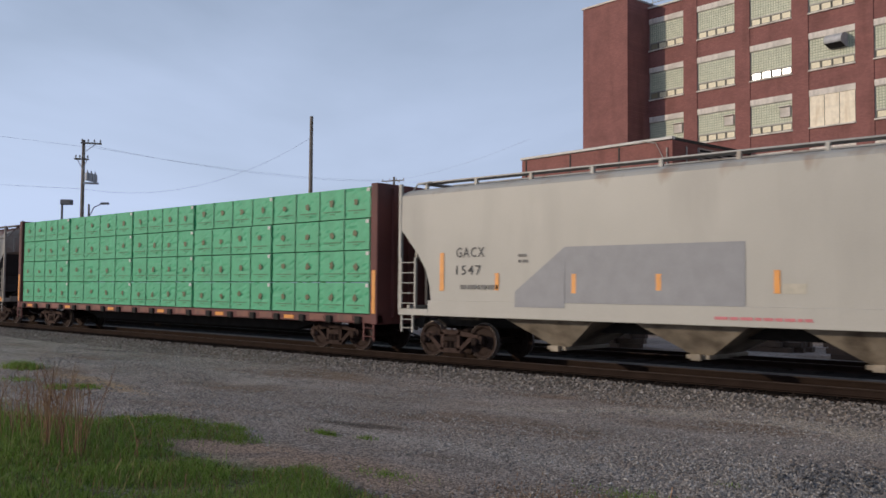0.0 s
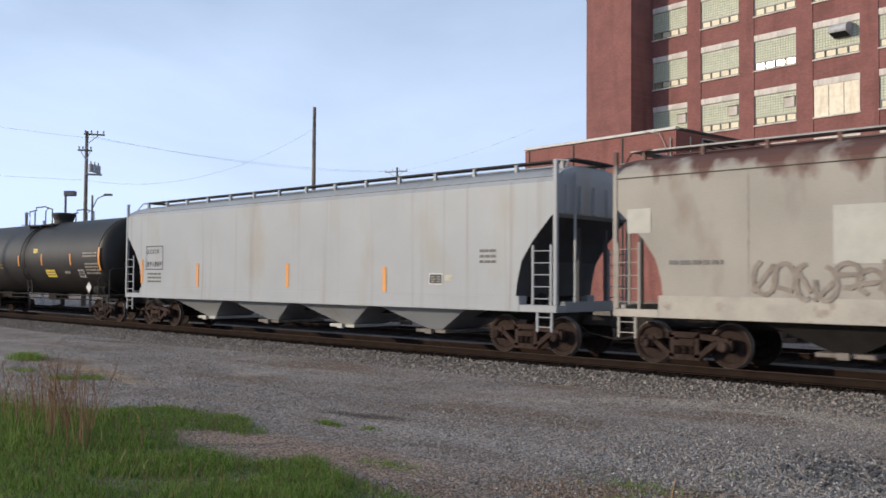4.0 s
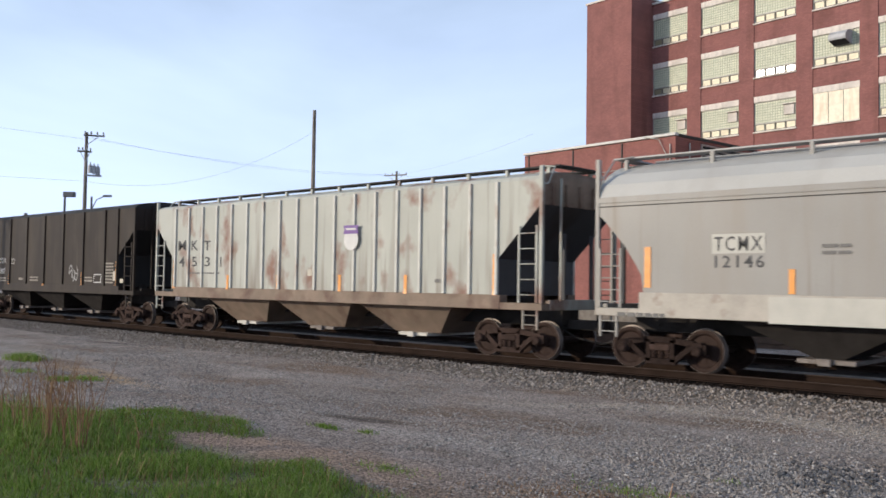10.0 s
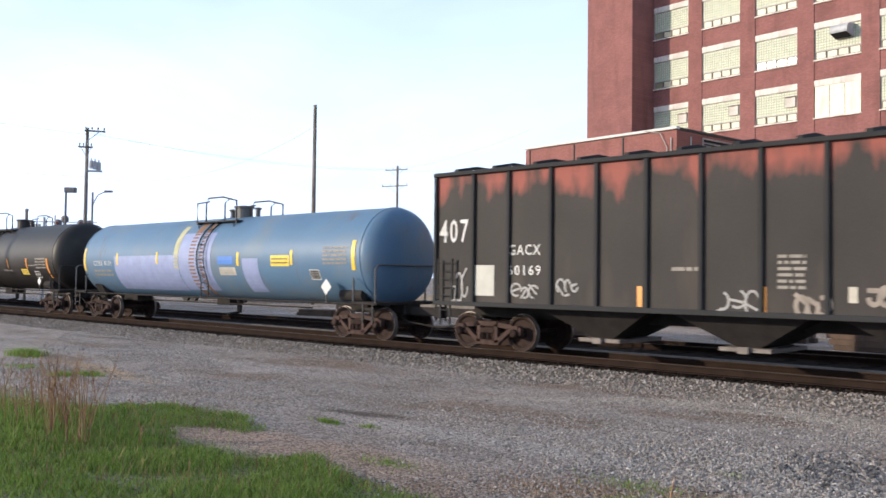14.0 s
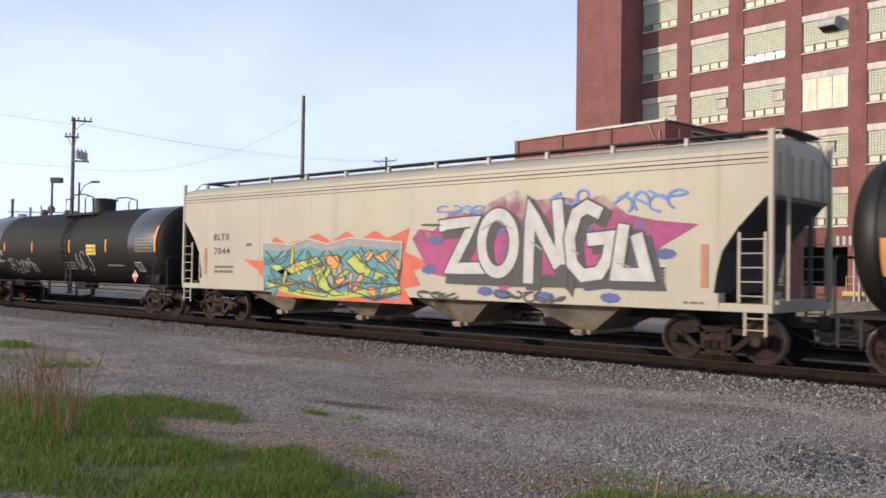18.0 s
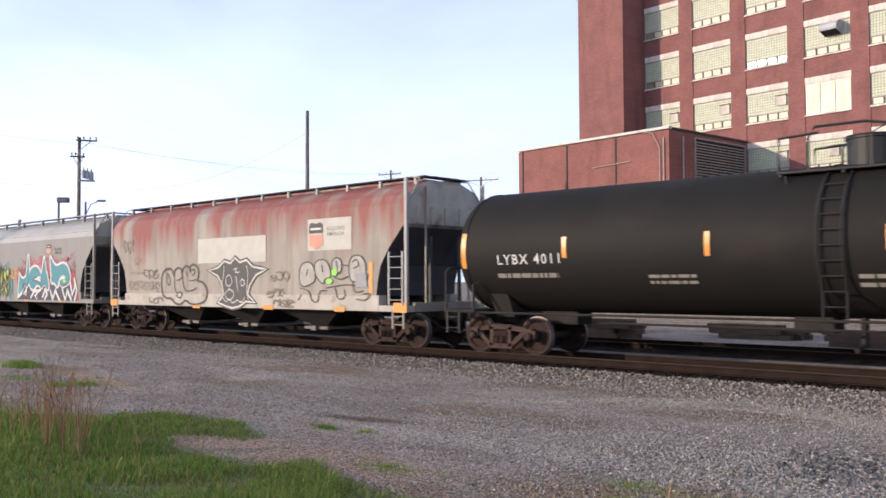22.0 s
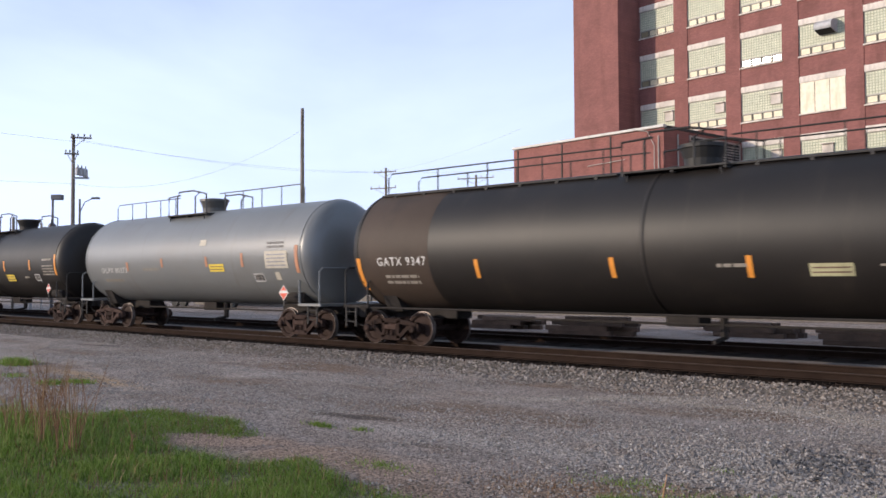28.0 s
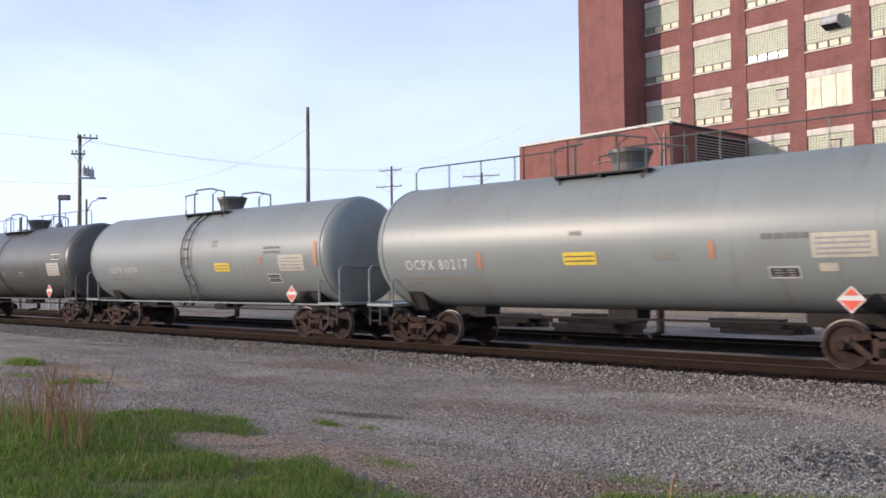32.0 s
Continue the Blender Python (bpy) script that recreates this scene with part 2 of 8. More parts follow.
def island_mat(name, colours, rough=0.9):
    """For joined stones and blades: each island takes one of the colours."""
    m = MATS[name] = bpy.data.materials.new(name)
    m.use_nodes = True
    n, l = m.node_tree.nodes, m.node_tree.links
    geo, rp = n.new("ShaderNodeNewGeometry"), n.new("ShaderNodeValToRGB")
    cr = rp.color_ramp
    while len(cr.elements) < len(colours):
        cr.elements.new(0.5)
    for i, c in enumerate(colours):
        cr.elements[i].position, cr.elements[i].color = i / (len(colours) - 1), (*c, 1)
    l.new(geo.outputs["Random Per Island"], rp.inputs["Fac"])
    l.new(rp.outputs["Color"], n["Principled BSDF"].inputs["Base Color"])
    n["Principled BSDF"].inputs["Roughness"].default_value = rough
    n["Principled BSDF"].inputs["Specular IOR Level"].default_value = 0.12
    return m


def blade_mat(name, colours):
    """Thin leaves: half of the light that they scatter passes through."""
    m = island_mat(name, colours, 0.6)
    n, l = m.node_tree.nodes, m.node_tree.links
    thin, mix = n.new("ShaderNodeBsdfTranslucent"), n.new("ShaderNodeMixShader")
    mix.inputs["Fac"].default_value = 0.45
    l.new(n["Principled BSDF"].inputs["Base Color"].links[0].from_socket, thin.inputs["Color"])
    l.new(n["Principled BSDF"].outputs[0], mix.inputs[1]), l.new(thin.outputs[0], mix.inputs[2])
    l.new(mix.outputs[0], n["Material Output"].inputs["Surface"])
    return m


ground_mat()
island_mat("ballast_stone", [(0.105, 0.094, 0.085), (0.195, 0.170, 0.148), (0.300, 0.265, 0.236), (0.175, 0.136, 0.110), (0.400, 0.365, 0.335)])
island_mat("oily_stone", [(0.0119, 0.0084, 0.0070), (0.0238, 0.0168, 0.0133), (0.0371, 0.0273, 0.0224), (0.0154, 0.0119, 0.0091)])
island_mat("gravel_stone", [(0.110, 0.103, 0.098), (0.225, 0.205, 0.192), (0.345, 0.320, 0.300), (0.210, 0.172, 0.145), (0.470, 0.445, 0.425)])
blade_mat("grass_blade", [(0.070, 0.118, 0.022), (0.130, 0.210, 0.036), (0.190, 0.295, 0.056), (0.235, 0.345, 0.076), (0.325, 0.345, 0.140)])
island_mat("dry_stalk", [(0.172, 0.086, 0.052), (0.253, 0.138, 0.081), (0.345, 0.241, 0.138), (0.127, 0.063, 0.046)], 0.8)
brick_mat("red_brick", (0.275, 0.114, 0.103), (0.2, 0.07, 0.05), (0.75, 0.7, 0.66))
brick_mat("annex_brick", (0.285, 0.114, 0.098), (0.2, 0.07, 0.05), (0.75, 0.7, 0.66))
mat("concrete", (0.66, 0.60, 0.54), 0.85, var=0.2, stain=((0.25, 0.23, 0.2), 0.8, 0.8, 0.3, 0.5, 0.8))
mat("coping", (0.62, 0.60, 0.56), 0.8, var=0.15)
mat("steel_sash", (0.38, 0.37, 0.33), 0.5, var=0.2)
mat("glass_block", (0.56, 0.56, 0.43), 0.45, var=0.18, scale=2.2, fine=8, bump=0.1)
mat("block_joint", (0.30, 0.34, 0.25), 0.8, var=0.2)
mat("pale_board", (0.86, 0.76, 0.60), 0.7, var=0.15, stain=((0.68, 0.55, 0.38), 3.0, 3.0, 0.5, 0.5, 0.8))
mat("dark_sash", (0.16, 0.15, 0.12), 0.5, var=0.2)
mat("old_concrete", (0.165, 0.145, 0.125), 0.9, var=0.3)
mat("dirty_concrete", (0.115, 0.095, 0.080), 0.9, var=0.35, scale=0.8)
mat("frosted_pane", (0.66, 0.59, 0.42), 0.45, var=0.2, scale=1.2, fine=6, bump=0.0)
mat("sheet_metal", (0.42, 0.42, 0.43), 0.6, 0.2, var=0.2)
mat("dark_roof", (0.05, 0.048, 0.045), 0.9, var=0.3)
mat("louver_metal", (0.34, 0.30, 0.28), 0.5, 0.2, var=0.2)
mat("dark_room", (0.02, 0.02, 0.022), 0.9, var=0.1, bump=0)
mat("pole_wood", (0.22, 0.185, 0.15), 0.9, var=0.35, scale=1.5, stain=((0.06, 0.05, 0.04), 6, 6, 0.4, 0.5, 0.7))
mat("wire_black", (0.12, 0.12, 0.13), 0.6, var=0.1, bump=0)
mat("porcelain", (0.4, 0.39, 0.36), 0.3, var=0.1)
mat("rail_side", (0.028, 0.0185, 0.0145), 0.85, var=0.3, scale=2, spec=0.04)
mat("rail_head", (0.06, 0.045, 0.038), 0.6, 0.3, var=0.15, spec=0.04)
mat("tie_wood", (0.018, 0.014, 0.012), 0.95, var=0.35, rand=0.3, spec=0.04)
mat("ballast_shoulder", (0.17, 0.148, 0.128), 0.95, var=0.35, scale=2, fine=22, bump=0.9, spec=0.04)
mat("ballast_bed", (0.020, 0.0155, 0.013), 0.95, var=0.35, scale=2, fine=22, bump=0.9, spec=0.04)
mat("old_timber", (0.075, 0.048, 0.034), 0.9, var=0.35, rand=0.35)
mat("yellow_paint", (0.5, 0.38, 0.12), 0.5, var=0.15)
mat("white_paint", (0.5, 0.48, 0.45), 0.5, var=0.12)
pane = bpy.data.materials.new("window_pane")
MATS["window_pane"] = pane
pane.use_nodes = True
pb = pane.node_tree.nodes["Principled BSDF"]
pb.inputs["Base Color"].default_value, pb.inputs["Roughness"].default_value = (0.27, 0.24, 0.16, 1), 0.15
pb.inputs["Specular IOR Level"].default_value, pb.inputs["Coat Weight"].default_value = 0.8, 0.3

mat("red_lens", (0.12, 0.03, 0.025), 0.25, var=0.1, bump=0)
mat("wire_grey", (0.30, 0.30, 0.31), 0.6, var=0.1, bump=0)

# ---- building helpers ----


def part(name, bm, material, parent=None, label="", smooth=False, at=None):
    """One mesh object out of a bmesh, under a thing or a part."""
    me = bpy.data.meshes.new(name)
    bmesh.ops.recalc_face_normals(bm, faces=bm.faces)
    bm.to_mesh(me)
    bm.free()
    return linked(name, me, material, parent, label, smooth, at)


def linked(name, me, material, parent=None, label="", smooth=False, at=None):
    if material and not me.materials:
        me.materials.append(MATS[material])
    if smooth:
        me.polygons.foreach_set("use_smooth", [True] * len(me.polygons))
    ob = new(name, me)
    if parent:
        ob.parent = parent
    if at is not None:
        ob.matrix_basis = at
    if label:
        tagged(ob, label)
    return ob


def thing(name, label, category, group="", kind="", at=None):
    ob = new(name)
    ob.empty_display_size = 0.3
    if at is not None:
        ob.matrix_basis = at
    return tagged(ob, label, category, group, kind)


def quad(bm, *pts):
    return bm.faces.new([bm.verts.new(p) for p in pts])


def box(bm, x0, x1, y0, y1, z0, z1, bevel=0.0):
    v = [bm.verts.new((x, y, z)) for x in (x0, x1) for y in (y0, y1) for z in (z0, z1)]
    fs = [bm.faces.new([v[i] for i in f]) for f in ((0, 1, 3, 2), (4, 6, 7, 5), (0, 4, 5, 1), (2, 3, 7, 6), (0, 2, 6, 4), (1, 5, 7, 3))]
    if bevel:
        es = list({e for f in fs for e in f.edges})
        bmesh.ops.bevel(bm, geom=es, offset=bevel, segments=1, affect="EDGES")
    return v


def prism(bm, outline, a0, a1, axis="x"):
    """Sweeps an outline straight along an axis; the outline's two numbers are the other two axes in order."""
    def at(p, a):
        return (a, *p) if axis == "x" else (p[0], a, p[1]) if axis == "y" else (*p, a)
    lo, hi = [bm.verts.new(at(p, a0)) for p in outline], [bm.verts.new(at(p, a1)) for p in outline]
    k = len(outline)
    for i in range(k):
        bm.faces.new((lo[i], lo[(i + 1) % k], hi[(i + 1) % k], hi[i]))
    bm.faces.new(lo[::-1]), bm.faces.new(hi)


def tube(bm, pts, r, n=6, r1=None):
    """A round bar along a line of points."""
    pts = [Vector(p) for p in pts]
    rings = []
    for i, p in enumerate(pts):
        d = (pts[min(i + 1, len(pts) - 1)] - pts[max(i - 1, 0)]).normalized()
        a = d.orthogonal().normalized() if abs(d.z) > 0.9 else d.cross(Vector((0, 0, 1))).normalized()
        b = d.cross(a)
        rad = r if r1 is None else r + (r1 - r) * i / (len(pts) - 1)
        rings.append([bm.verts.new(p + rad * (math.cos(2 * math.pi * j / n) * a + math.sin(2 * math.pi * j / n) * b)) for j in range(n)])
    for q, s in zip(rings, rings[1:]):
        for j in range(n):
            bm.faces.new((q[j], q[(j + 1) % n], s[(j + 1) % n], s[j]))
    bm.faces.new(rings[0][::-1]), bm.faces.new(rings[-1])


def lathe(bm, profile, centre=(0, 0, 0), axis="y", n=24):
    """Turns a profile of (radius, along) about an axis through centre."""
    c, rings = Vector(centre), []
    for r, a in profile:
        ring = []
        for j in range(n):
            p, q = r * math.cos(2 * math.pi * j / n), r * math.sin(2 * math.pi * j / n)
            ring.append(bm.verts.new(c + Vector((a, p, q) if axis == "x" else (p, a, q) if axis == "y" else (p, q, a))))
        rings.append(ring)
    for s, t in zip(rings, rings[1:]):
        for j in range(n):
            bm.faces.new((s[j], s[(j + 1) % n], t[(j + 1) % n], t[j]))
    bm.faces.new(rings[0][::-1]), bm.faces.new(rings[-1])


# ---- ground ----
TRACK_Y = 18.32


def ground_z(x, y):
    z = -0.32
    if y < 6:
        z += 0.42 * (1 - max(y, -2) / 6) if y > -2 else 0.56
    if y < 15.6:
        z += 0.05 * noise.noise((x * 0.25, y * 0.3, 0.0)) + 0.02 * noise.noise((x * 1.3, y * 1.3, 3.0))
    # a low grassy hump left of the gravel
    z += 0.10 * math.exp(-((x + 12.5) / 5) ** 2 - ((y - 4.6) / 2.2) ** 2)
    return z


def build_ground():
    xs = sorted({-3000, -1400, -700, -350, -200, -130, -90, -70, *[-60 + 0.35 * i for i in range(180)], 6, 10, 16, 26, 45, 80, 150, 300, 600, 1300, 3000})
    ys = sorted({-3000, -1200, -500, -200, -80, -30, -12, -5, -2, *[0.25 * i for i in range(64)], 16.4, 17, 20, 21, 24, 28, 34, 45, 60, 90, 150, 300, 700, 1500, 3000})
    verts = [(x, y, ground_z(x, y) if abs(x) < 200 and -30 < y < 40 else -0.32) for x in xs for y in ys]
    ny = len(ys)
    faces = [(i * ny + j, (i + 1) * ny + j, (i + 1) * ny + j + 1, i * ny + j + 1) for i in range(len(xs) - 1) for j in range(ny - 1)]
    me = bpy.data.meshes.new("ground")
    me.from_pydata(verts, [], faces)
    ob = linked("ground", me, "gravel_ground", smooth=True)
    tagged(ob, "open lot of grey crushed stone over brown earth", "ground", kind="structure")


build_ground()


# ---- railway track ----
def build_track(y, name, near):
    bed = bmesh.new()
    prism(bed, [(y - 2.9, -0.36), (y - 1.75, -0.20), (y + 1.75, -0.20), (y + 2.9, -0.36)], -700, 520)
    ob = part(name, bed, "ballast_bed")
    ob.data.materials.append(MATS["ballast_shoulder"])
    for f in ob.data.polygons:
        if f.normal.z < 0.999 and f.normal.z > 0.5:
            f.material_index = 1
    tagged(ob, "railway track on a bed of crushed stone ballast", "railway track", kind="structure")
    for s in (-1, 1):
        c = y + s * 0.755
        rail = bmesh.new()
        prism(rail, [(c - 0.075, -0.172), (c + 0.075, -0.172), (c + 0.075, -0.16), (c + 0.012, -0.14), (c + 0.012, -0.045), (c + 0.036, -0.035), (c + 0.036, -0.012), (c - 0.036, -0.012), (c - 0.036, -0.035), (c - 0.012, -0.045), (c - 0.012, -0.14), (c - 0.075, -0.16)], -700, 520)
        r = part("rail", rail, "rail_side", ob, "rust-brown steel rail")
        top = bmesh.new()
        prism(top, [(c - 0.034, -0.012), (c + 0.034, -0.012), (c + 0.034, 0.0), (c - 0.034, 0.0)], -700, 520)
        part("rail_head", top, "rail_head", r, "polished rail head")
    tie = bmesh.new()
    box(tie, -0.115, 0.115, y - 1.3, y + 1.3, -0.36, -0.174, 0.012)
    tie_me = bpy.data.meshes.new("tie")
    tie.to_mesh(tie_me), tie.free()
    rng = random.Random(5)
    for i in range(130 if near else 60):
        x = -58 + i * (0.5 if near else 1.0)
        linked("tie", tie_me, "tie_wood", ob, at=pose(x + rng.uniform(-0.03, 0.03), rng.uniform(-0.05, 0.05), rng.uniform(-0.012, 0.0), 0, 0, rng.uniform(-0.4, 0.4) * 0.1))
    return ob


track = build_track(TRACK_Y, "railway_track", True)
build_track(TRACK_Y + 5.2, "railway_siding", False)


# ---- brick factory: x runs along the front, y away from it ----
FACTORY = thing("factory_building", "red brick six-storey factory with glass block windows and a stair tower", "building", at=pose(0, 0, 0, 0, 0, -6.5))
K, BAY, WIN, U0, STOREY, TOP = 65.0, 4.9, 3.57, -47.44, 4.41, 25.97
BAYS, U_END = 10, 2.8


def walls():
    for i in range(BAYS + 1):
        bm = bmesh.new()
        a = U0 + i * BAY - (BAY - WIN)
        box(bm, a if i else U0 - 3.0, a + BAY - WIN if i < BAYS else a + 4, K, K + 0.6, -0.4, 26.9)
        part("pier", bm, "red_brick", FACTORY)
    for i in range(BAYS):
        for j in range(7):
            bm = bmesh.new()
            top = 26.9 if j == 0 else TOP - (j - 1) * STOREY - 2.91
            low = TOP - j * STOREY if j < 6 else -0.4
            box(bm, U0 + i * BAY, U0 + i * BAY + WIN, K + 0.06, K + 0.6, low, top)
            part("spandrel", bm, "red_brick", FACTORY)
    bm = bmesh.new()
    box(bm, U0 - 3.1, U_END + 0.4, K - 0.08, K + 0.7, 26.9, 27.05)
    part("parapet_coping", bm, "coping", FACTORY)
    bm = bmesh.new()
    box(bm, U0 - 3.0, U_END + 0.3, K + 0.6, K + 18, 26.2, 26.5)
    part("roof", bm, "dark_roof", FACTORY)
    for x0, x1, y0, y1 in ((U0 - 3, U0 - 2.4, K + 0.6, K + 18), (U_END - 0.3, U_END + 0.3, K + 0.6, K + 18), (U0 - 3, U_END + 0.3, K + 18, K + 18.6)):
        bm = bmesh.new()
        box(bm, x0, x1, y0, y1, -0.4, 26.9)
        part("side_wall", bm, "red_brick", FACTORY)
    for j in range(6):
        bm = bmesh.new()
        box(bm, U0 - 2.4, U_END - 0.3, K + 0.6, K + 18, TOP - j * STOREY - 3.5, TOP - j * STOREY - 3.2)
        part("floor_slab", bm, "dark_room", FACTORY)
    bm = bmesh.new()
    box(bm, U0 - 2.4, U_END - 0.3, K + 4.0, K + 4.2, -0.4, 26.2)
    part("inner_wall", bm, "dark_room", FACTORY)
    # stair tower
    bm = bmesh.new()
    box(bm, -52.5, U0 - 0.06, 62.0, K + 6, -0.4, 27.35)
    tw = part("stair_tower", bm, "red_brick", FACTORY, "windowless red brick stair tower")
    bm = bmesh.new()
    box(bm, -52.6, U0 + 0.0, 61.9, K + 6.1, 27.35, 27.5)
    part("coping", bm, "louver_metal", tw)
    # rail on the roof edge
    bm = bmesh.new()
    for z in (27.5, 27.95):
        tube(bm, [(U0, K + 0.3, z), (U_END, K + 0.3, z)], 0.03)
    for i in range(18):
        tube(bm, [(U0 + 0.2 + i * 2.9, K + 0.3, 27.0), (U0 + 0.2 + i * 2.9, K + 0.3, 27.95)], 0.025)
    part("roof_railing", bm, "steel_sash", FACTORY)


walls()


def window_kit():
    """One factory window: lintel, glass block panel, four vents, sill. Origin at its lower left front corner."""
    w, h, top = WIN, 2.91, 2.43
    meshes = {}

    def keep(key, bm, material):
        me = bpy.data.meshes.new(key)
        bmesh.ops.recalc_face_normals(bm, faces=bm.faces)
        bm.to_mesh(me), bm.free()
        me.materials.append(MATS[material])
        meshes[key] = me
    bm = bmesh.new()
    for x0, x1, z0, z1 in ((0, 0.06, 0.06, top), (w - 0.06, w, 0.06, top), (0.06, w - 0.06, 0.66, 0.74), (0.06, w - 0.06, top - 0.05, top), (0.06, w - 0.06, 0.06, 0.11)):
        box(bm, x0, x1, 0.10, 0.24, z0, z1)
    keep("window", bm, "steel_sash")
    bm = bmesh.new()
    box(bm, 0.0, w, 0.02, 0.5, top, h, 0.015)
    keep("lintel", bm, "concrete")
    bm = bmesh.new()
    box(bm, -0.04, w + 0.04, -0.07, 0.4, -0.05, 0.06, 0.015)
    keep("sill", bm, "concrete")
    bm = bmesh.new()
    nx, nz = 16, 8
    cw, ch = (w - 0.12) / nx, (top - 0.05 - 0.74) / nz
    for i in range(nx):
        for j in range(nz):
            x, z = 0.06 + i * cw, 0.74 + j * ch
            g = 0.018
            c = [(x + g, z + g), (x + cw - g, z + g), (x + cw - g, z + ch - g), (x + g, z + ch - g)]
            e = [(x + 0.04, z + 0.04), (x + cw - 0.04, z + 0.04), (x + cw - 0.04, z + ch - 0.04), (x + 0.04, z + ch - 0.04)]
            o, q = [bm.verts.new((a, 0.155, b)) for a, b in c], [bm.verts.new((a, 0.13, b)) for a, b in e]
            bm.faces.new(q)
            for k in range(4):
                bm.faces.new((o[k], o[(k + 1) % 4], q[(k + 1) % 4], q[k]))
    keep("glass_block_panel", bm, "glass_block")
    bm = bmesh.new()
    box(bm, 0.06, w - 0.06, 0.15, 0.22, 0.74, top - 0.05)
    keep("block_mortar", bm, "block_joint")
    vw = (w - 0.12) / 4
    bm = bmesh.new()
    for x0, x1, z0, z1 in ((0.03, 0.09, 0, 0.55), (vw - 0.09, vw - 0.03, 0, 0.55), (0.09, vw - 0.09, 0, 0.06), (0.09, vw - 0.09, 0.49, 0.55)):
        box(bm, x0, x1, 0.0, 0.06, z0, z1)
    keep("vent_frame", bm, "dark_sash")
    bm = bmesh.new()
    box(bm, 0.09, vw - 0.09, 0.025, 0.035, 0.06, 0.49)
    keep("vent_pane", bm, "window_pane")
    bm = bmesh.new()
    box(bm, 0.09, vw - 0.09, 0.025, 0.035, 0.06, 0.49)
    keep("frosted_pane", bm, "frosted_pane")
    return meshes, vw


def windows():
    kit, vw = window_kit()
    rng = random.Random(11)
    for i in range(BAYS):
        for j in range(6):
            x, z = U0 + i * BAY, TOP - j * STOREY - 2.91
            if j == 5 and i > 2:
                continue
            win = linked("window", kit["window"], None, FACTORY, at=pose(x, K, z))
            linked("lintel", kit["lintel"], None, win)
            linked("sill", kit["sill"], None, win)
            if (i, j) == (3, 2):
                win["label"] = "window boarded up with three pale panels"
                for k in range(3):
                    bm = bmesh.new()
                    box(bm, 0.06 + k * 1.15, 0.06 + k * 1.15 + (1.11 if k < 2 else 1.15), 0.05, 0.09, 0.07, 2.42, 0.01)
                    part("board", bm, "pale_board", win, "sunlit pale board")
                continue
            linked("block_mortar", kit["block_mortar"], None, win)
            linked("glass_block_panel", kit["glass_block_panel"], None, win)
            for k in range(4):
                tilt = rng.choice((0, 0, 0, 2, 4)) if (i, j) != (2, 1) else 0
                m = pose(0.06 + k * vw, 0.14, 0.11, tilt + rng.uniform(-0.6, 0.6), 0, rng.uniform(-0.8, 0.8))
                linked("vent_frame", kit["vent_frame"], None, win, at=m)
                linked("vent_pane", kit["vent_pane" if (i, j) == (2, 1) or (i == 0 and k == 0) else "frosted_pane"], None, win, at=m)
            if (i, j) in ((1, 2), (2, 2), (0, 2), (2, 3), (3, 3), (4, 3), (6, 1), (5, 2)):
                bm = bmesh.new()
                sx = 2.55 if i != 3 else 1.7
                box(bm, sx, sx + 0.85, 0.0, 0.14, 1.15, 1.95, 0.02)
                box(bm, sx - 0.04, sx + 0.9, -0.2, 0.14, 1.95, 2.0)
                part("ventilator_flap", bm, "concrete", win, "pale hopper flap in the glass blocks")
    # metal hood on one upper window
    bm = bmesh.new()
    prism(bm, [(K + 0.12, 20.98), (K - 0.35, 20.97), (K - 0.72, 20.86), (K - 0.95, 20.62), (K - 1.0, 20.36), (K - 0.95, 20.22), (K - 0.1, 19.98), (K + 0.12, 19.98)], -31.05, -29.75)
    hood = part("exhaust_hood", bm, "sheet_metal", FACTORY, "grey sheet metal exhaust hood with a curved back, sticking out of a window")
    bm = bmesh.new()
    prism(bm, [(K - 0.935, 20.205), (K - 0.12, 19.975), (K - 0.125, 19.955), (K - 0.94, 20.185)], -30.99, -29.81)
    part("hood_mouth", bm, "dark_room", hood, "dark open mouth of the hood")


windows()


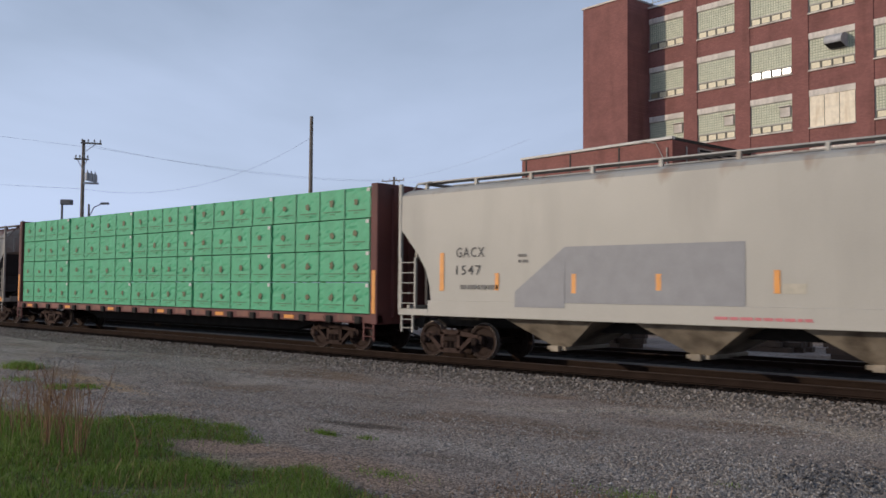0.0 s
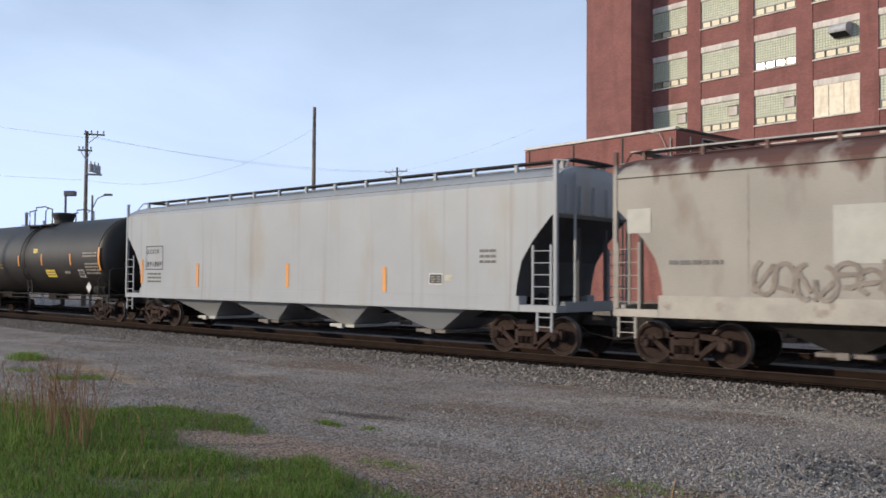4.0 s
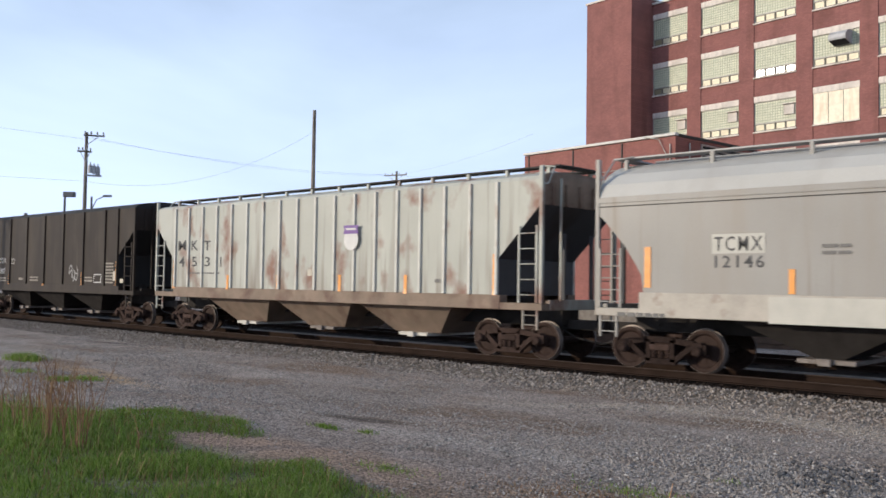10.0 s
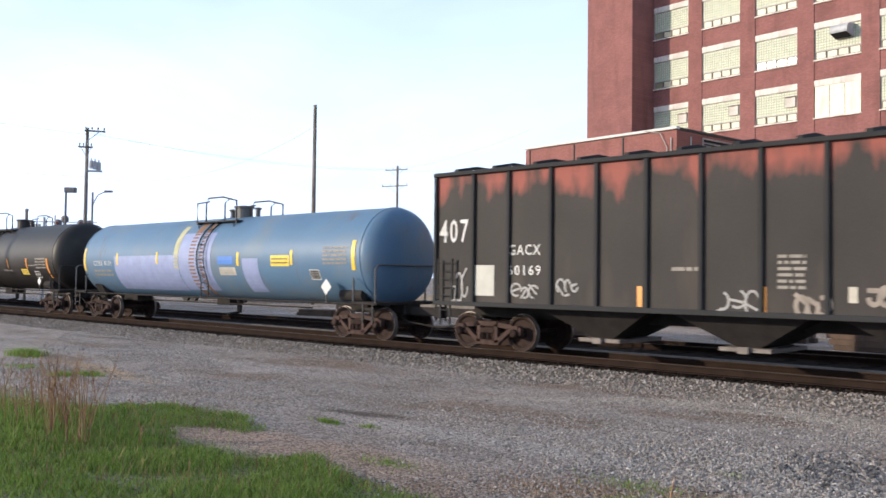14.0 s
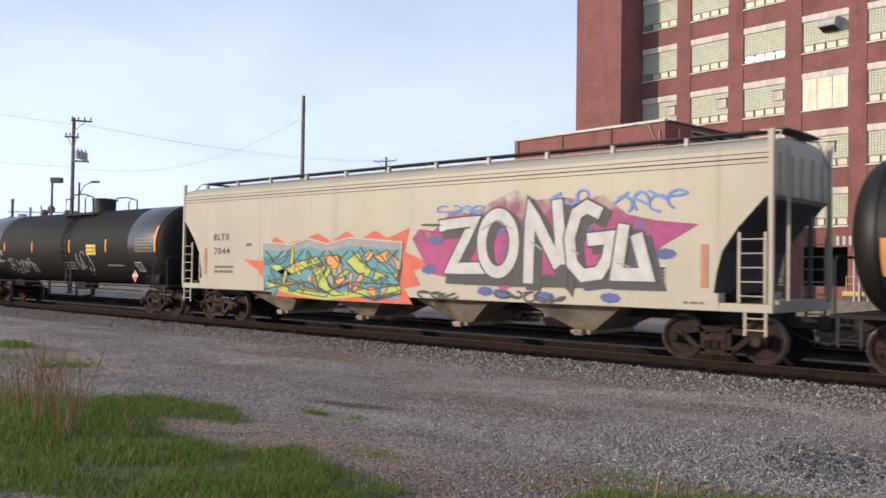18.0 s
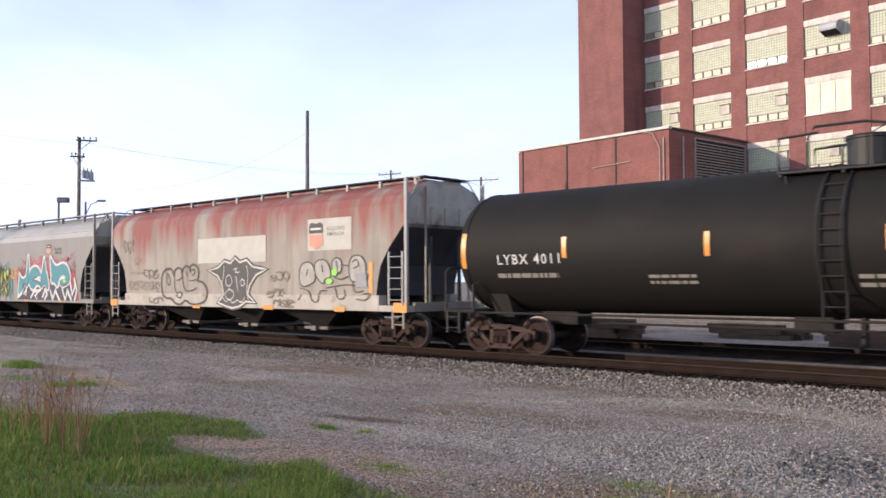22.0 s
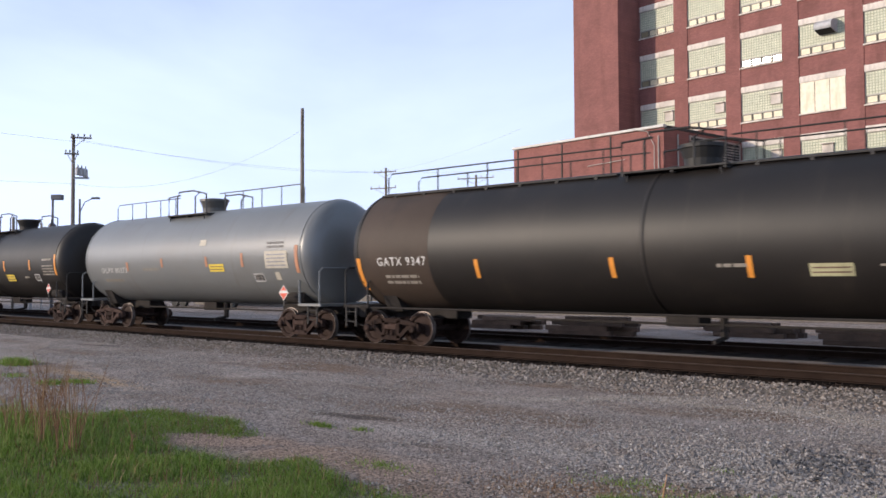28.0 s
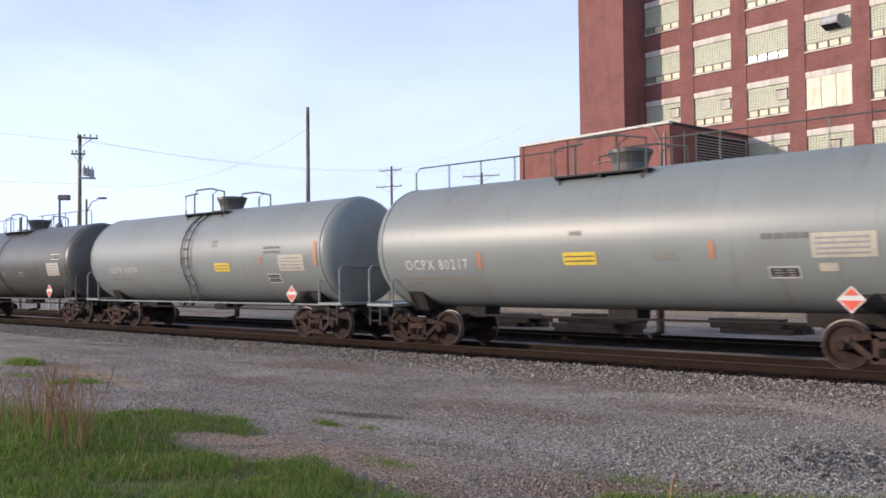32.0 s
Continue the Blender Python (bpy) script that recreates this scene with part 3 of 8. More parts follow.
def annex():
    a = thing("brick_annex", "two-storey red brick annex with pale coping against the factory", "building", at=pose(0, 0, 0, 0, 0, -6.5))
    y0, x0, x1, z = 54.3, -52.7, -37.6, 12.85
    bm = bmesh.new()
    box(bm, x0, x1, y0, 61.9, -0.4, z - 0.12)
    part("wall", bm, "annex_brick", a)
    bm = bmesh.new()
    box(bm, U0 + 0.02, x1 - 0.003, 61.9, K - 0.1, -0.4, z - 0.12)
    part("wall", bm, "annex_brick", a)
    bm = bmesh.new()
    for p, q, r, s in ((x0 - 0.1, x1 + 0.06, y0 - 0.12, y0 + 0.3), (x0 - 0.1, x0 + 0.3, y0 + 0.3, 61.9)):
        box(bm, p, q, r, s, z - 0.06, z + 0.14, 0.02)
    part("coping", bm, "coping", a, "pale stone coping along the roof edge")
    bm = bmesh.new()
    box(bm, x1 - 0.3, x1 + 0.05, y0 + 0.3, K - 0.1, z - 0.12, z + 0.10, 0.02)
    part("coping", bm, "dark_roof", a, "dark coping along the side of the roof")
    bm = bmesh.new()
    box(bm, x0 + 0.3, x1 - 0.3, y0 + 0.3, 61.9, z - 0.12, z)
    part("roof", bm, "dark_roof", a)
    for px in (x0 + 0.5, -47.3, -42.4):
        bm = bmesh.new()
        box(bm, px - 0.06, px + 0.06, y0 - 0.05, y0, -0.4, z - 0.15)
        part("expansion_joint", bm, "dark_roof", a)
    # pipe and cables near the corner
    bm = bmesh.new()
    tube(bm, [(x1 - 0.75, y0 - 0.12, 0), (x1 - 0.75, y0 - 0.12, 11.5), (x1 - 1.3, y0 - 0.2, 12.6), (x1 - 2.6, y0 - 0.2, 12.9)], 0.035)
    tube(bm, [(x1 - 0.4, y0 - 0.1, 0), (x1 - 0.4, y0 - 0.1, 12.2)], 0.045)
    tube(bm, [(x1 - 7.0, y0 - 0.1, 10.6), (x1 - 3.4, y0 - 0.1, 10.75)], 0.03)
    part("conduit", bm, "steel_sash", a)
    bm = bmesh.new()
    tube(bm, [(x1 + 0.06, 56.0, -0.3), (x1 + 0.06, 56.0, 12.4)], 0.06)
    part("downpipe", bm, "steel_sash", a)
    # louvred intake on the side
    lf = bmesh.new()
    for y, yy, zz, zt in ((57.5, 57.62, 7.4, 12.5), (64.5, 64.62, 7.4, 12.5), (57.62, 64.5, 12.38, 12.5), (57.62, 64.5, 7.4, 7.5)):
        box(lf, x1 - 0.02, x1 + 0.1, y, yy, zz, zt)
    louver = part("louver", lf, "louver_metal", a, "rusty louvred air intake")
    back = bmesh.new()
    box(back, x1 + 0.004, x1 + 0.02, 57.62, 64.5, 7.5, 12.38)
    part("backing", back, "dark_room", louver)
    sl = bmesh.new()
    prism(sl, [(0.0, 0.10), (0.09, 0.0), (0.10, 0.02), (0.01, 0.12)], 57.62, 64.5, "y")
    me = bpy.data.meshes.new("slat")
    sl.to_mesh(me), sl.free()
    for i in range(22):
        linked("slat", me, "louver_metal", louver, at=pose(x1 + 0.01, 0, 7.55 + i * 0.215))


annex()


def loading_dock():
    d = thing("loading_dock", "yellow-edged loading dock under a corrugated canopy at the factory foot", "loading dock", at=pose(0, 0, 0, 0, 0, -6.5))
    x0, x1, y0, y1 = -27.5, 0.0, 60.5, K - 0.02
    bm = bmesh.new()
    box(bm, x0, x1, y0, y1, -0.4, 0.75)
    part("platform", bm, "dirty_concrete", d)
    bm = bmesh.new()
    box(bm, x0, x1, y0 - 0.06, y0, 0.45, 0.75)
    part("edge_beam", bm, "yellow_paint", d, "yellow painted dock edge")
    bm = bmesh.new()
    box(bm, x0 - 0.4, x1, y0 - 0.9, y1, 4.05, 4.2)
    part("canopy", bm, "louver_metal", d)
    bm = bmesh.new()
    box(bm, x0 - 0.4, x1, y0 - 0.9, y0 - 0.87, 3.86, 4.46)
    part("fascia", bm, "old_concrete", d)
    rib = bmesh.new()
    box(rib, 0, 0.2, y0 - 0.95, y0 - 0.903, 3.85, 4.46)
    me = bpy.data.meshes.new("canopy_rib")
    rib.to_mesh(me), rib.free()
    for i in range(int((x1 - x0) / 0.42)):
        linked("canopy_rib", me, "louver_metal", d, at=pose(x0 + i * 0.42, 0, 0))
    for i in range(9):
        for off in (0, 0.35, 0.9):
            bm = bmesh.new()
            tube(bm, [(x0 + 1.0 + i * 3.2 + off, y0 - 0.5, -0.3), (x0 + 1.0 + i * 3.2 + off, y0 - 0.5, 4.05)], 0.07)
            part("post", bm, "white_paint", d)
    bm = bmesh.new()
    for z in (1.25, 1.75):
        tube(bm, [(x0 + 0.2, y0 + 0.1, z), (x1, y0 + 0.1, z)], 0.035)
    for i in range(18):
        tube(bm, [(x0 + 0.2 + i * 1.55, y0 + 0.1, 0.75), (x0 + 0.2 + i * 1.55, y0 + 0.1, 1.75)], 0.03)
    part("guard_rail", bm, "yellow_paint", d, "yellow pipe guard rail")
    for i, x in enumerate((-26.3, -18.6, -9.0)):
        bx = bmesh.new()
        box(bx, x, x + 1.2, y0 + 0.5, y0 + 1.5, 0.752, 2.1, 0.03)
        b = part("crate", bx, "white_paint")
        b.matrix_basis = pose(0, 0, 0, 0, 0, -6.5)
        tagged(b, "white plywood crate standing on the dock", "crate", "crates on the dock")


loading_dock()


# ---- yard behind the track: timbers, low wall, trailer ----
def yard():
    rng = random.Random(21)
    one = bmesh.new()
    box(one, -1.3, 1.3, -0.115, 0.115, 0.0, 0.18, 0.012)
    me = bpy.data.meshes.new("old_tie")
    one.to_mesh(me), one.free()
    for gx, gy, count in ((-31, 29.5, 10), (-24, 30.5, 14), (-18.5, 29.0, 16), (-13.5, 31.5, 12), (-8.5, 29.5, 12), (-37, 31, 8)):
        p = thing("timber_pile", "loose pile of weathered brown railway ties on the ground", "timber pile", "piles of old ties", at=pose(gx, gy, -0.33, 0, 0, rng.uniform(-8, 8)))
        for k in range(count):
            lay = k // 5
            linked("old_tie", me, "old_timber", p, at=pose(rng.uniform(-0.6, 0.6), (k % 5) * 0.30 - 0.6, lay * 0.182, 0, 0, rng.uniform(-3, 3)))
    wall = bmesh.new()
    box(wall, -70, 20, 44.0, 44.25, -0.4, 0.62)
    w = part("retaining_wall", wall, "old_concrete")
    tagged(w, "low weathered concrete wall along the yard", "wall", kind="structure")
    # white box trailer far off
    t = thing("box_trailer", "white box trailer parked in the yard", "trailer", at=pose(-62, 41.0, -0.32, 0, 0, 4))
    bm = bmesh.new()
    box(bm, -5, 5, -1.2, 1.2, 1.0, 2.3, 0.05)
    part("body", bm, "white_paint", t)
    for x in (-4, -2.9, 3.4):
        bm = bmesh.new()
        lathe(bm, [(0.2, -1.2), (0.5, -1.2), (0.5, -0.9), (0.2, -0.9)], (x, 0, 0.5), "y", 18)
        part("wheel", bm, "dark_roof", t)


yard()


# ---- poles and wires ----
def wire(a, b, sag, r=0.0075, n=14):
    a, b = Vector(a), Vector(b)
    bm = bmesh.new()
    tube(bm, [a.lerp(b, i / n) - Vector((0, 0, sag * 4 * (i / n) * (1 - i / n))) for i in range(n + 1)], r, 5)
    w = part("overhead_wire", bm, "wire_grey", smooth=True)
    return tagged(w, "thin dark overhead wire hanging between poles", "wire", "overhead wires")


def utility_pole(x, y, h, r, arms=(), turn=0.0, gear=False):
    p = thing("utility_pole", "weathered brown wooden utility pole" + (" with crossarms and insulators" if arms else " with a bare top"), "utility pole", "utility poles", at=pose(x, y, -0.35, 0, 0, turn))
    bm = bmesh.new()
    tube(bm, [(0, 0, 0), (0, 0, h * 0.5), (0, 0, h)], r, 12, r * 0.68)
    part("shaft", bm, "pole_wood", p, smooth=True)
    for z, a0, a1 in arms:
        bm = bmesh.new()
        box(bm, a0, a1, -r - 0.09, -r + 0.02, z, z + 0.12, 0.008)
        arm = part("crossarm", bm, "pole_wood", p)
        for k in range(4):
            bm = bmesh.new()
            xx = a0 + 0.1 + k * (a1 - a0 - 0.2) / 3
            lathe(bm, [(0.02, 0.0), (0.03, 0.06), (0.075, 0.08), (0.05, 0.15), (0.07, 0.17), (0.03, 0.24)], (xx, -r - 0.03, z + 0.12), "z", 8)
            part("insulator", bm, "porcelain", arm)
        for end in (a0, a1):
            if abs(end) < 0.3:
                continue
            bm = bmesh.new()
            tube(bm, [(end * 0.65, -r - 0.1, z), (0, -r - 0.05, z - 0.7)], 0.03)
            part("brace", bm, "sheet_metal", arm)
    if gear:
        for k in range(3):
            bm = bmesh.new()
            lathe(bm, [(0.05, 0), (0.16, 0.02), (0.16, 0.55), (0.06, 0.62), (0.03, 0.8)], (0.32 + 0.26 * k, -0.2, h - 3.0 - 0.06 * k), "z", 10)
            part("transformer", bm, "sheet_metal", p)
        bm = bmesh.new()
        box(bm, 0, 1.1, -0.25, -0.12, h - 3.25, h - 3.12)
        part("bracket", bm, "sheet_metal", p)
    return p


def street_light(x, y, h, arm):
    p = thing("street_lamp", "thin dark street lamp with a box-shaped head", "street lamp", "street lamps", at=pose(x, y, -0.35, 0, 0, 40))
    bm = bmesh.new()
    tube(bm, [(0, 0, 0), (0, 0, h)], 0.09, 8, 0.07)
    part("post", bm, "wire_black", p)
    bm = bmesh.new()
    if arm:
        tube(bm, [(0, 0, h - 0.9), (0.35, 0, h - 0.2), (0.9, 0, h + 0.05)], 0.035)
        box(bm, 0.8, 1.35, -0.12, 0.12, h - 0.02, h + 0.12, 0.03)
    else:
        box(bm, -0.05, 0.62, -0.2, 0.2, h - 0.22, h + 0.10, 0.03)
    part("lamp_head", bm, "wire_black", p)


def crossing_signal(x, y):
    """Mast with a bell, crossbars and round flasher backs beside the street that crosses the rails."""
    c = thing("crossing_signal", "railway crossing signal masts with round flasher lamps and a bell", "crossing signal", at=pose(x, y, -0.33, 0, 0, 44))
    for k, (px, h) in enumerate(((0.0, 6.75), (1.3, 6.3), (2.1, 6.45), (2.75, 6.4))):
        bm = bmesh.new()
        tube(bm, [(px, 0, 0), (px, 0, h)], 0.11 if k < 2 else 0.06, 8)
        part("mast", bm, "pole_wood" if k == 0 else "sheet_metal", c)
    for z in (5.55, 5.95):
        bm = bmesh.new()
        tube(bm, [(-0.3, 0, z), (5.2, 0, z)], 0.045)
        part("crossbar", bm, "sheet_metal", c)
    for px, z in ((2.4, 5.85), (4.1, 5.85), (2.9, 6.15), (4.7, 5.8)):
        bm = bmesh.new()
        lathe(bm, [(0.02, -0.16), (0.15, -0.14), (0.30, -0.05), (0.30, 0.0), (0.02, 0.02)], (px, -0.15, z), "y", 14)
        lamp = part("flasher", bm, "wire_black", c)
        bm = bmesh.new()
        lathe(bm, [(0.02, -0.19), (0.11, -0.18), (0.11, -0.15), (0.02, -0.15)], (px, -0.15, z), "y", 12)
        part("lens", bm, "red_lens", lamp, "dark red lens")
    bm = bmesh.new()
    lathe(bm, [(0.02, 0.0), (0.16, 0.02), (0.14, 0.12), (0.02, 0.18)], (0, 0, 6.75), "z", 12)
    part("bell", bm, "sheet_metal", c)
    bm = bmesh.new()
    box(bm, 0.5, 1.0, -0.2, 0.2, 5.1, 5.8, 0.02)
    part("relay_box", bm, "sheet_metal", c)


def poles():
    crossing_signal(-67.6, 27.2)
    utility_pole(-53.03, 42.55, 15.2, 0.19)
    utility_pole(-63.4, 29.7, 12.85, 0.17, ((12.55, -0.2, 1.25), (11.35, -0.6, 0.4)), 62, True)
    utility_pole(-79.0, 76.5, 16.0, 0.2, ((15.4, -1.6, 1.6), (13.4, -2.1, 1.6)), 15)
    utility_pole(-70.8, 84.1, 15.1, 0.2, ((14.6, -2.4, 2.4),), 20)
    utility_pole(-61.5, -7.6, 13.0, 0.17, ((12.3, -1.0, 1.0),), 90)
    street_light(-54.8, 24.4, 7.4, False)
    street_light(-57.5, 27.4, 7.6, True)
    wire((-61.5, -7.6, 12.6), (-63.4, 29.6, 12.0), 0.25)
    wire((-61.5, -7.6, 8.3), (-63.4, 29.6, 8.9), 0.3)
    wire((-63.4, 29.5, 12.1), (-79, 76.3, 15.2), 0.7)
    wire((-62.9, 29.9, 12.1), (-77.9, 76.5, 15.1), 0.9)
    wire((-63.4, 29.7, 8.9), (-53.0, 42.5, 13.2), 1.7)
    wire((-79, 76.5, 15.2), (-47, 62.0, 15.0), 0.5)
    wire((-78, 76.5, 14.9), (-30, 120.0, 18.0), 0.6)


poles()


# ---- stones and plants on the lot ----
def joined(name, verts, faces, material, label, category):
    me = bpy.data.meshes.new(name)
    me.from_pydata(verts, [], faces)
    ob = linked(name, me, material)
    return tagged(ob, label, category, kind="stuff")


def stones(name, spots, material, label):
    """Small angular stones; spots are (x, y, z, size)."""
    rng = np.random.RandomState(3)
    base = np.array([(1, 0, 0), (-1, 0, 0), (0, 1, 0), (0, -1, 0), (0, 0, 1), (0, 0, -1)], float)
    tri = [(0, 2, 4), (2, 1, 4), (1, 3, 4), (3, 0, 4), (2, 0, 5), (1, 2, 5), (3, 1, 5), (0, 3, 5)]
    verts, faces = [], []
    for x, y, z, r in spots:
        a = rng.uniform(0, 6.28)
        c, s = math.cos(a), math.sin(a)
        v = base * rng.uniform(0.6, 1.25, (6, 1)) * (r, r * rng.uniform(0.6, 1.0), r * rng.uniform(0.45, 0.8))
        v[:, 0] += rng.uniform(-0.3, 0.3, 6) * r
        k = len(verts)
        verts += [(x + c * p - s * q, y + s * p + c * q, z + w) for p, q, w in v]
        faces += [(k + i, k + j, k + l) for i, j, l in tri]
    joined(name, verts, faces, material, label, "stones")


def bed_z(y):
    """Height of the ballast shoulder beside the near rail."""
    d = TRACK_Y - y
    return -0.20 if d < 1.75 else -0.20 - 0.16 * min(1.0, (d - 1.75) / 1.15)


def build_stones():
    rng = random.Random(31)
    spots, oily = [], []
    for _ in range(21000):
        x = -46 * rng.random() ** 1.25 - 0.5
        y = TRACK_Y - rng.uniform(0.95, 3.5)
        if abs(TRACK_Y - y) < 1.32 and rng.random() < 0.6:
            continue
        (oily if TRACK_Y - y < 1.5 + 0.12 * noise.noise((x * 2, 0, 0)) else spots).append((x, y, max(bed_z(y), ground_z(x, y)) + 0.008, rng.uniform(0.026, 0.055)))
    stones("oily_ballast", oily, "oily_stone", "dark oil-stained ballast stones along the rails")
    stones("ballast", spots, "ballast_stone", "loose grey-brown crushed stone ballast beside the rails")
    spots = []
    for _ in range(56000):
        y = 4.5 + 10.6 * rng.random()
        x = -1.2 - y * 0.12 - rng.random() ** 1.4 * (6 + y * 1.6)
        if ((x + 8.9) / 2.6) ** 2 + ((y - 6.95) / 0.8) ** 2 < 1.2 and rng.random() < 0.85:
            continue
        if ((x + 11) / 5.2) ** 2 + ((y - 4.9) / 2.1) ** 2 < 1:
            continue
        d = noise.noise((x * 0.35, y * 0.55, 5.0)) + 0.5 * noise.noise((x * 1.4, y * 1.4, 9.0))
        if d < -0.12 and rng.random() < 0.85:
            continue
        spots.append((x, y, ground_z(x, y) + 0.004, rng.uniform(0.010, 0.026) * (1.35 if rng.random() < 0.06 else 1)))
    stones("gravel", spots, "gravel_stone", "scattered pale and dark grey gravel on packed earth")
    spots = []
    for _ in range(5200):
        x, y = -4.0 + rng.gauss(0, 1.1), 9.9 + rng.gauss(0, 0.8)
        spots.append((x, y, ground_z(x, y) + 0.006, rng.uniform(0.012, 0.031)))
    stones("coarse_gravel", spots, "gravel_stone", "coarser pale crushed stone spilled on the lot")
    spots = []
    for _ in range(150):
        x, y = -3.6 + rng.gauss(0, 0.30), 10.3 + rng.gauss(0, 0.42)
        spots.append((x, y, ground_z(x, y) + 0.03, rng.uniform(0.018, 0.042)))
    stones("dark_stones", spots, "dark_stone", "small heap of dark broken stone on the gravel")


island_mat("dark_stone", [(0.045, 0.045, 0.05), (0.09, 0.088, 0.09), (0.13, 0.128, 0.13), (0.05, 0.05, 0.055)])
build_stones()


def inside(x, y, poly):
    hit, j = False, len(poly) - 1
    for i in range(len(poly)):
        (a, b), (c, d) = poly[i], poly[j]
        if (b > y) != (d > y) and x < (c - a) * (y - b) / (d - b) + a:
            hit = not hit
        j = i
    return hit


def blades(spots):
    """Each spot: x, y, height, width, lean, heading."""
    verts, faces = [], []
    for x, y, h, w, lean, a in spots:
        z = ground_z(x, y) - 0.01
        c, s = math.cos(a), math.sin(a)
        px, py = -s * w / 2, c * w / 2
        k = len(verts)
        verts += [(x - px, y - py, z), (x + px, y + py, z), (x + c * lean * 0.35 - px * 0.8, y + s * lean * 0.35 - py * 0.8, z + h * 0.6), (x + c * lean * 0.35 + px * 0.8, y + s * lean * 0.35 + py * 0.8, z + h * 0.6), (x + c * lean, y + s * lean, z + h)]
        faces += [(k, k + 1, k + 3, k + 2), (k + 2, k + 3, k + 4)]
    return verts, faces


LAWN = ((-14.4, 5.4), (-13.6, 6.5), (-13.2, 7.3), (-12.4, 7.7), (-11.4, 7.75), (-10.6, 7.5), (-10.1, 7.1), (-10.4, 6.9), (-11.0, 6.65), (-10.8, 6.3), (-10.2, 5.9), (-9.6, 5.8), (-9.1, 6.0), (-8.7, 5.9), (-8.3, 5.85), (-8.4, 6.35), (-8.2, 6.6), (-7.6, 6.4), (-6.8, 6.15), (-6.2, 6.05), (-5.6, 6.05), (-5.3, 5.85), (-5, 4), (-9, 2.6), (-13, 2.5), (-17, 4))


def build_grass():
    rng = random.Random(17)
    spots = []
    while len(spots) < 88000:
        x, y = rng.uniform(-17.2, -5.8), rng.uniform(2.5, 8.0)
        j = 0.22 * noise.noise((x * 2.4, y * 2.4, 2.0)) + rng.gauss(0, 0.09), 0.22 * noise.noise((x * 2.4, y * 2.4, 8.0)) + rng.gauss(0, 0.08)
        if not inside(x + j[0], y + j[1], LAWN):
            continue
        d = noise.noise((x * 1.1, y * 1.1, 0.0))
        if d < -0.30 and rng.random() < 0.45:
            continue
        h = rng.uniform(0.035, 0.11) * (1.0 + 0.5 * d + 0.5 * noise.noise((x * 3.1, y * 3.1, 4.0)))
        spots.append((x, y, max(h, 0.035) * (0.8 if y > 5.6 else 1.0), rng.uniform(0.005, 0.010), h * rng.uniform(0.3, 1.2), rng.uniform(0, 6.28)))
    for cx, cy, n, r, hh in ((-23.4, 9.5, 1100, 0.55, 0.20), (-10.1, 8.45, 260, 0.2, 0.07), (-9.45, 8.65, 120, 0.16, 0.06), (-18.4, 8.2, 420, 0.35, 0.11), (-18.2, 8.7, 420, 0.4, 0.10), (-20.6, 8.3, 260, 0.5, 0.09), (-4.8, 8.1, 350, 0.5, 0.05), (-7.3, 7.0, 260, 0.4, 0.05), (-4.3, 9.3, 60, 0.15, 0.05)):
        for _ in range(n):
            x, y = cx + rng.gauss(0, r * 0.6), cy + rng.gauss(0, r * 0.3)
            h = hh * rng.uniform(0.4, 1.2)
            spots.append((x, y, h, rng.uniform(0.006, 0.014), h * rng.uniform(0.1, 0.7), rng.uniform(0, 6.28)))
    for _ in range(1700):
        x, y = rng.gauss(-12.6, 1.5), rng.gauss(5.0, 0.6)
        h = rng.uniform(0.12, 0.34)
        spots.append((x, y, h, 0.007, h * rng.uniform(0.2, 0.8), rng.uniform(0, 6.28)))
    for _ in range(3600):
        x = rng.uniform(-4.7, -2.3)
        y = 7.62 + (x + 4.2) * 0.72 + rng.gauss(0, 0.16) - abs(rng.gauss(0, 0.3))
        h = rng.uniform(0.03, 0.09)
        spots.append((x, y, h, rng.uniform(0.006, 0.011), h * rng.uniform(0.2, 0.9), rng.uniform(0, 6.28)))
    joined("grass", *blades(spots), "grass_blade", "short uneven green grass at the lot's edge", "grass")
    spots = []
    for _ in range(3600):
        x, y = rng.uniform(-17, -6.2), rng.uniform(3.2, 7.6)
        if inside(x, y, LAWN):
            h = rng.uniform(0.08, 0.22)
            spots.append((x, y, h, 0.006, h * rng.uniform(0.2, 0.9), rng.uniform(0, 6.28)))
    for _ in range(900):
        x, y = -5.3 + rng.gauss(0, 0.6), 7.3 + rng.gauss(0, 0.4)
        spots.append((x, y, rng.uniform(0.02, 0.07), 0.007, rng.uniform(0.02, 0.08), rng.uniform(0, 6.28)))
    joined("dead_grass", *blades(spots), "dry_stalk", "thin dead straw between the grass", "grass")


build_grass()


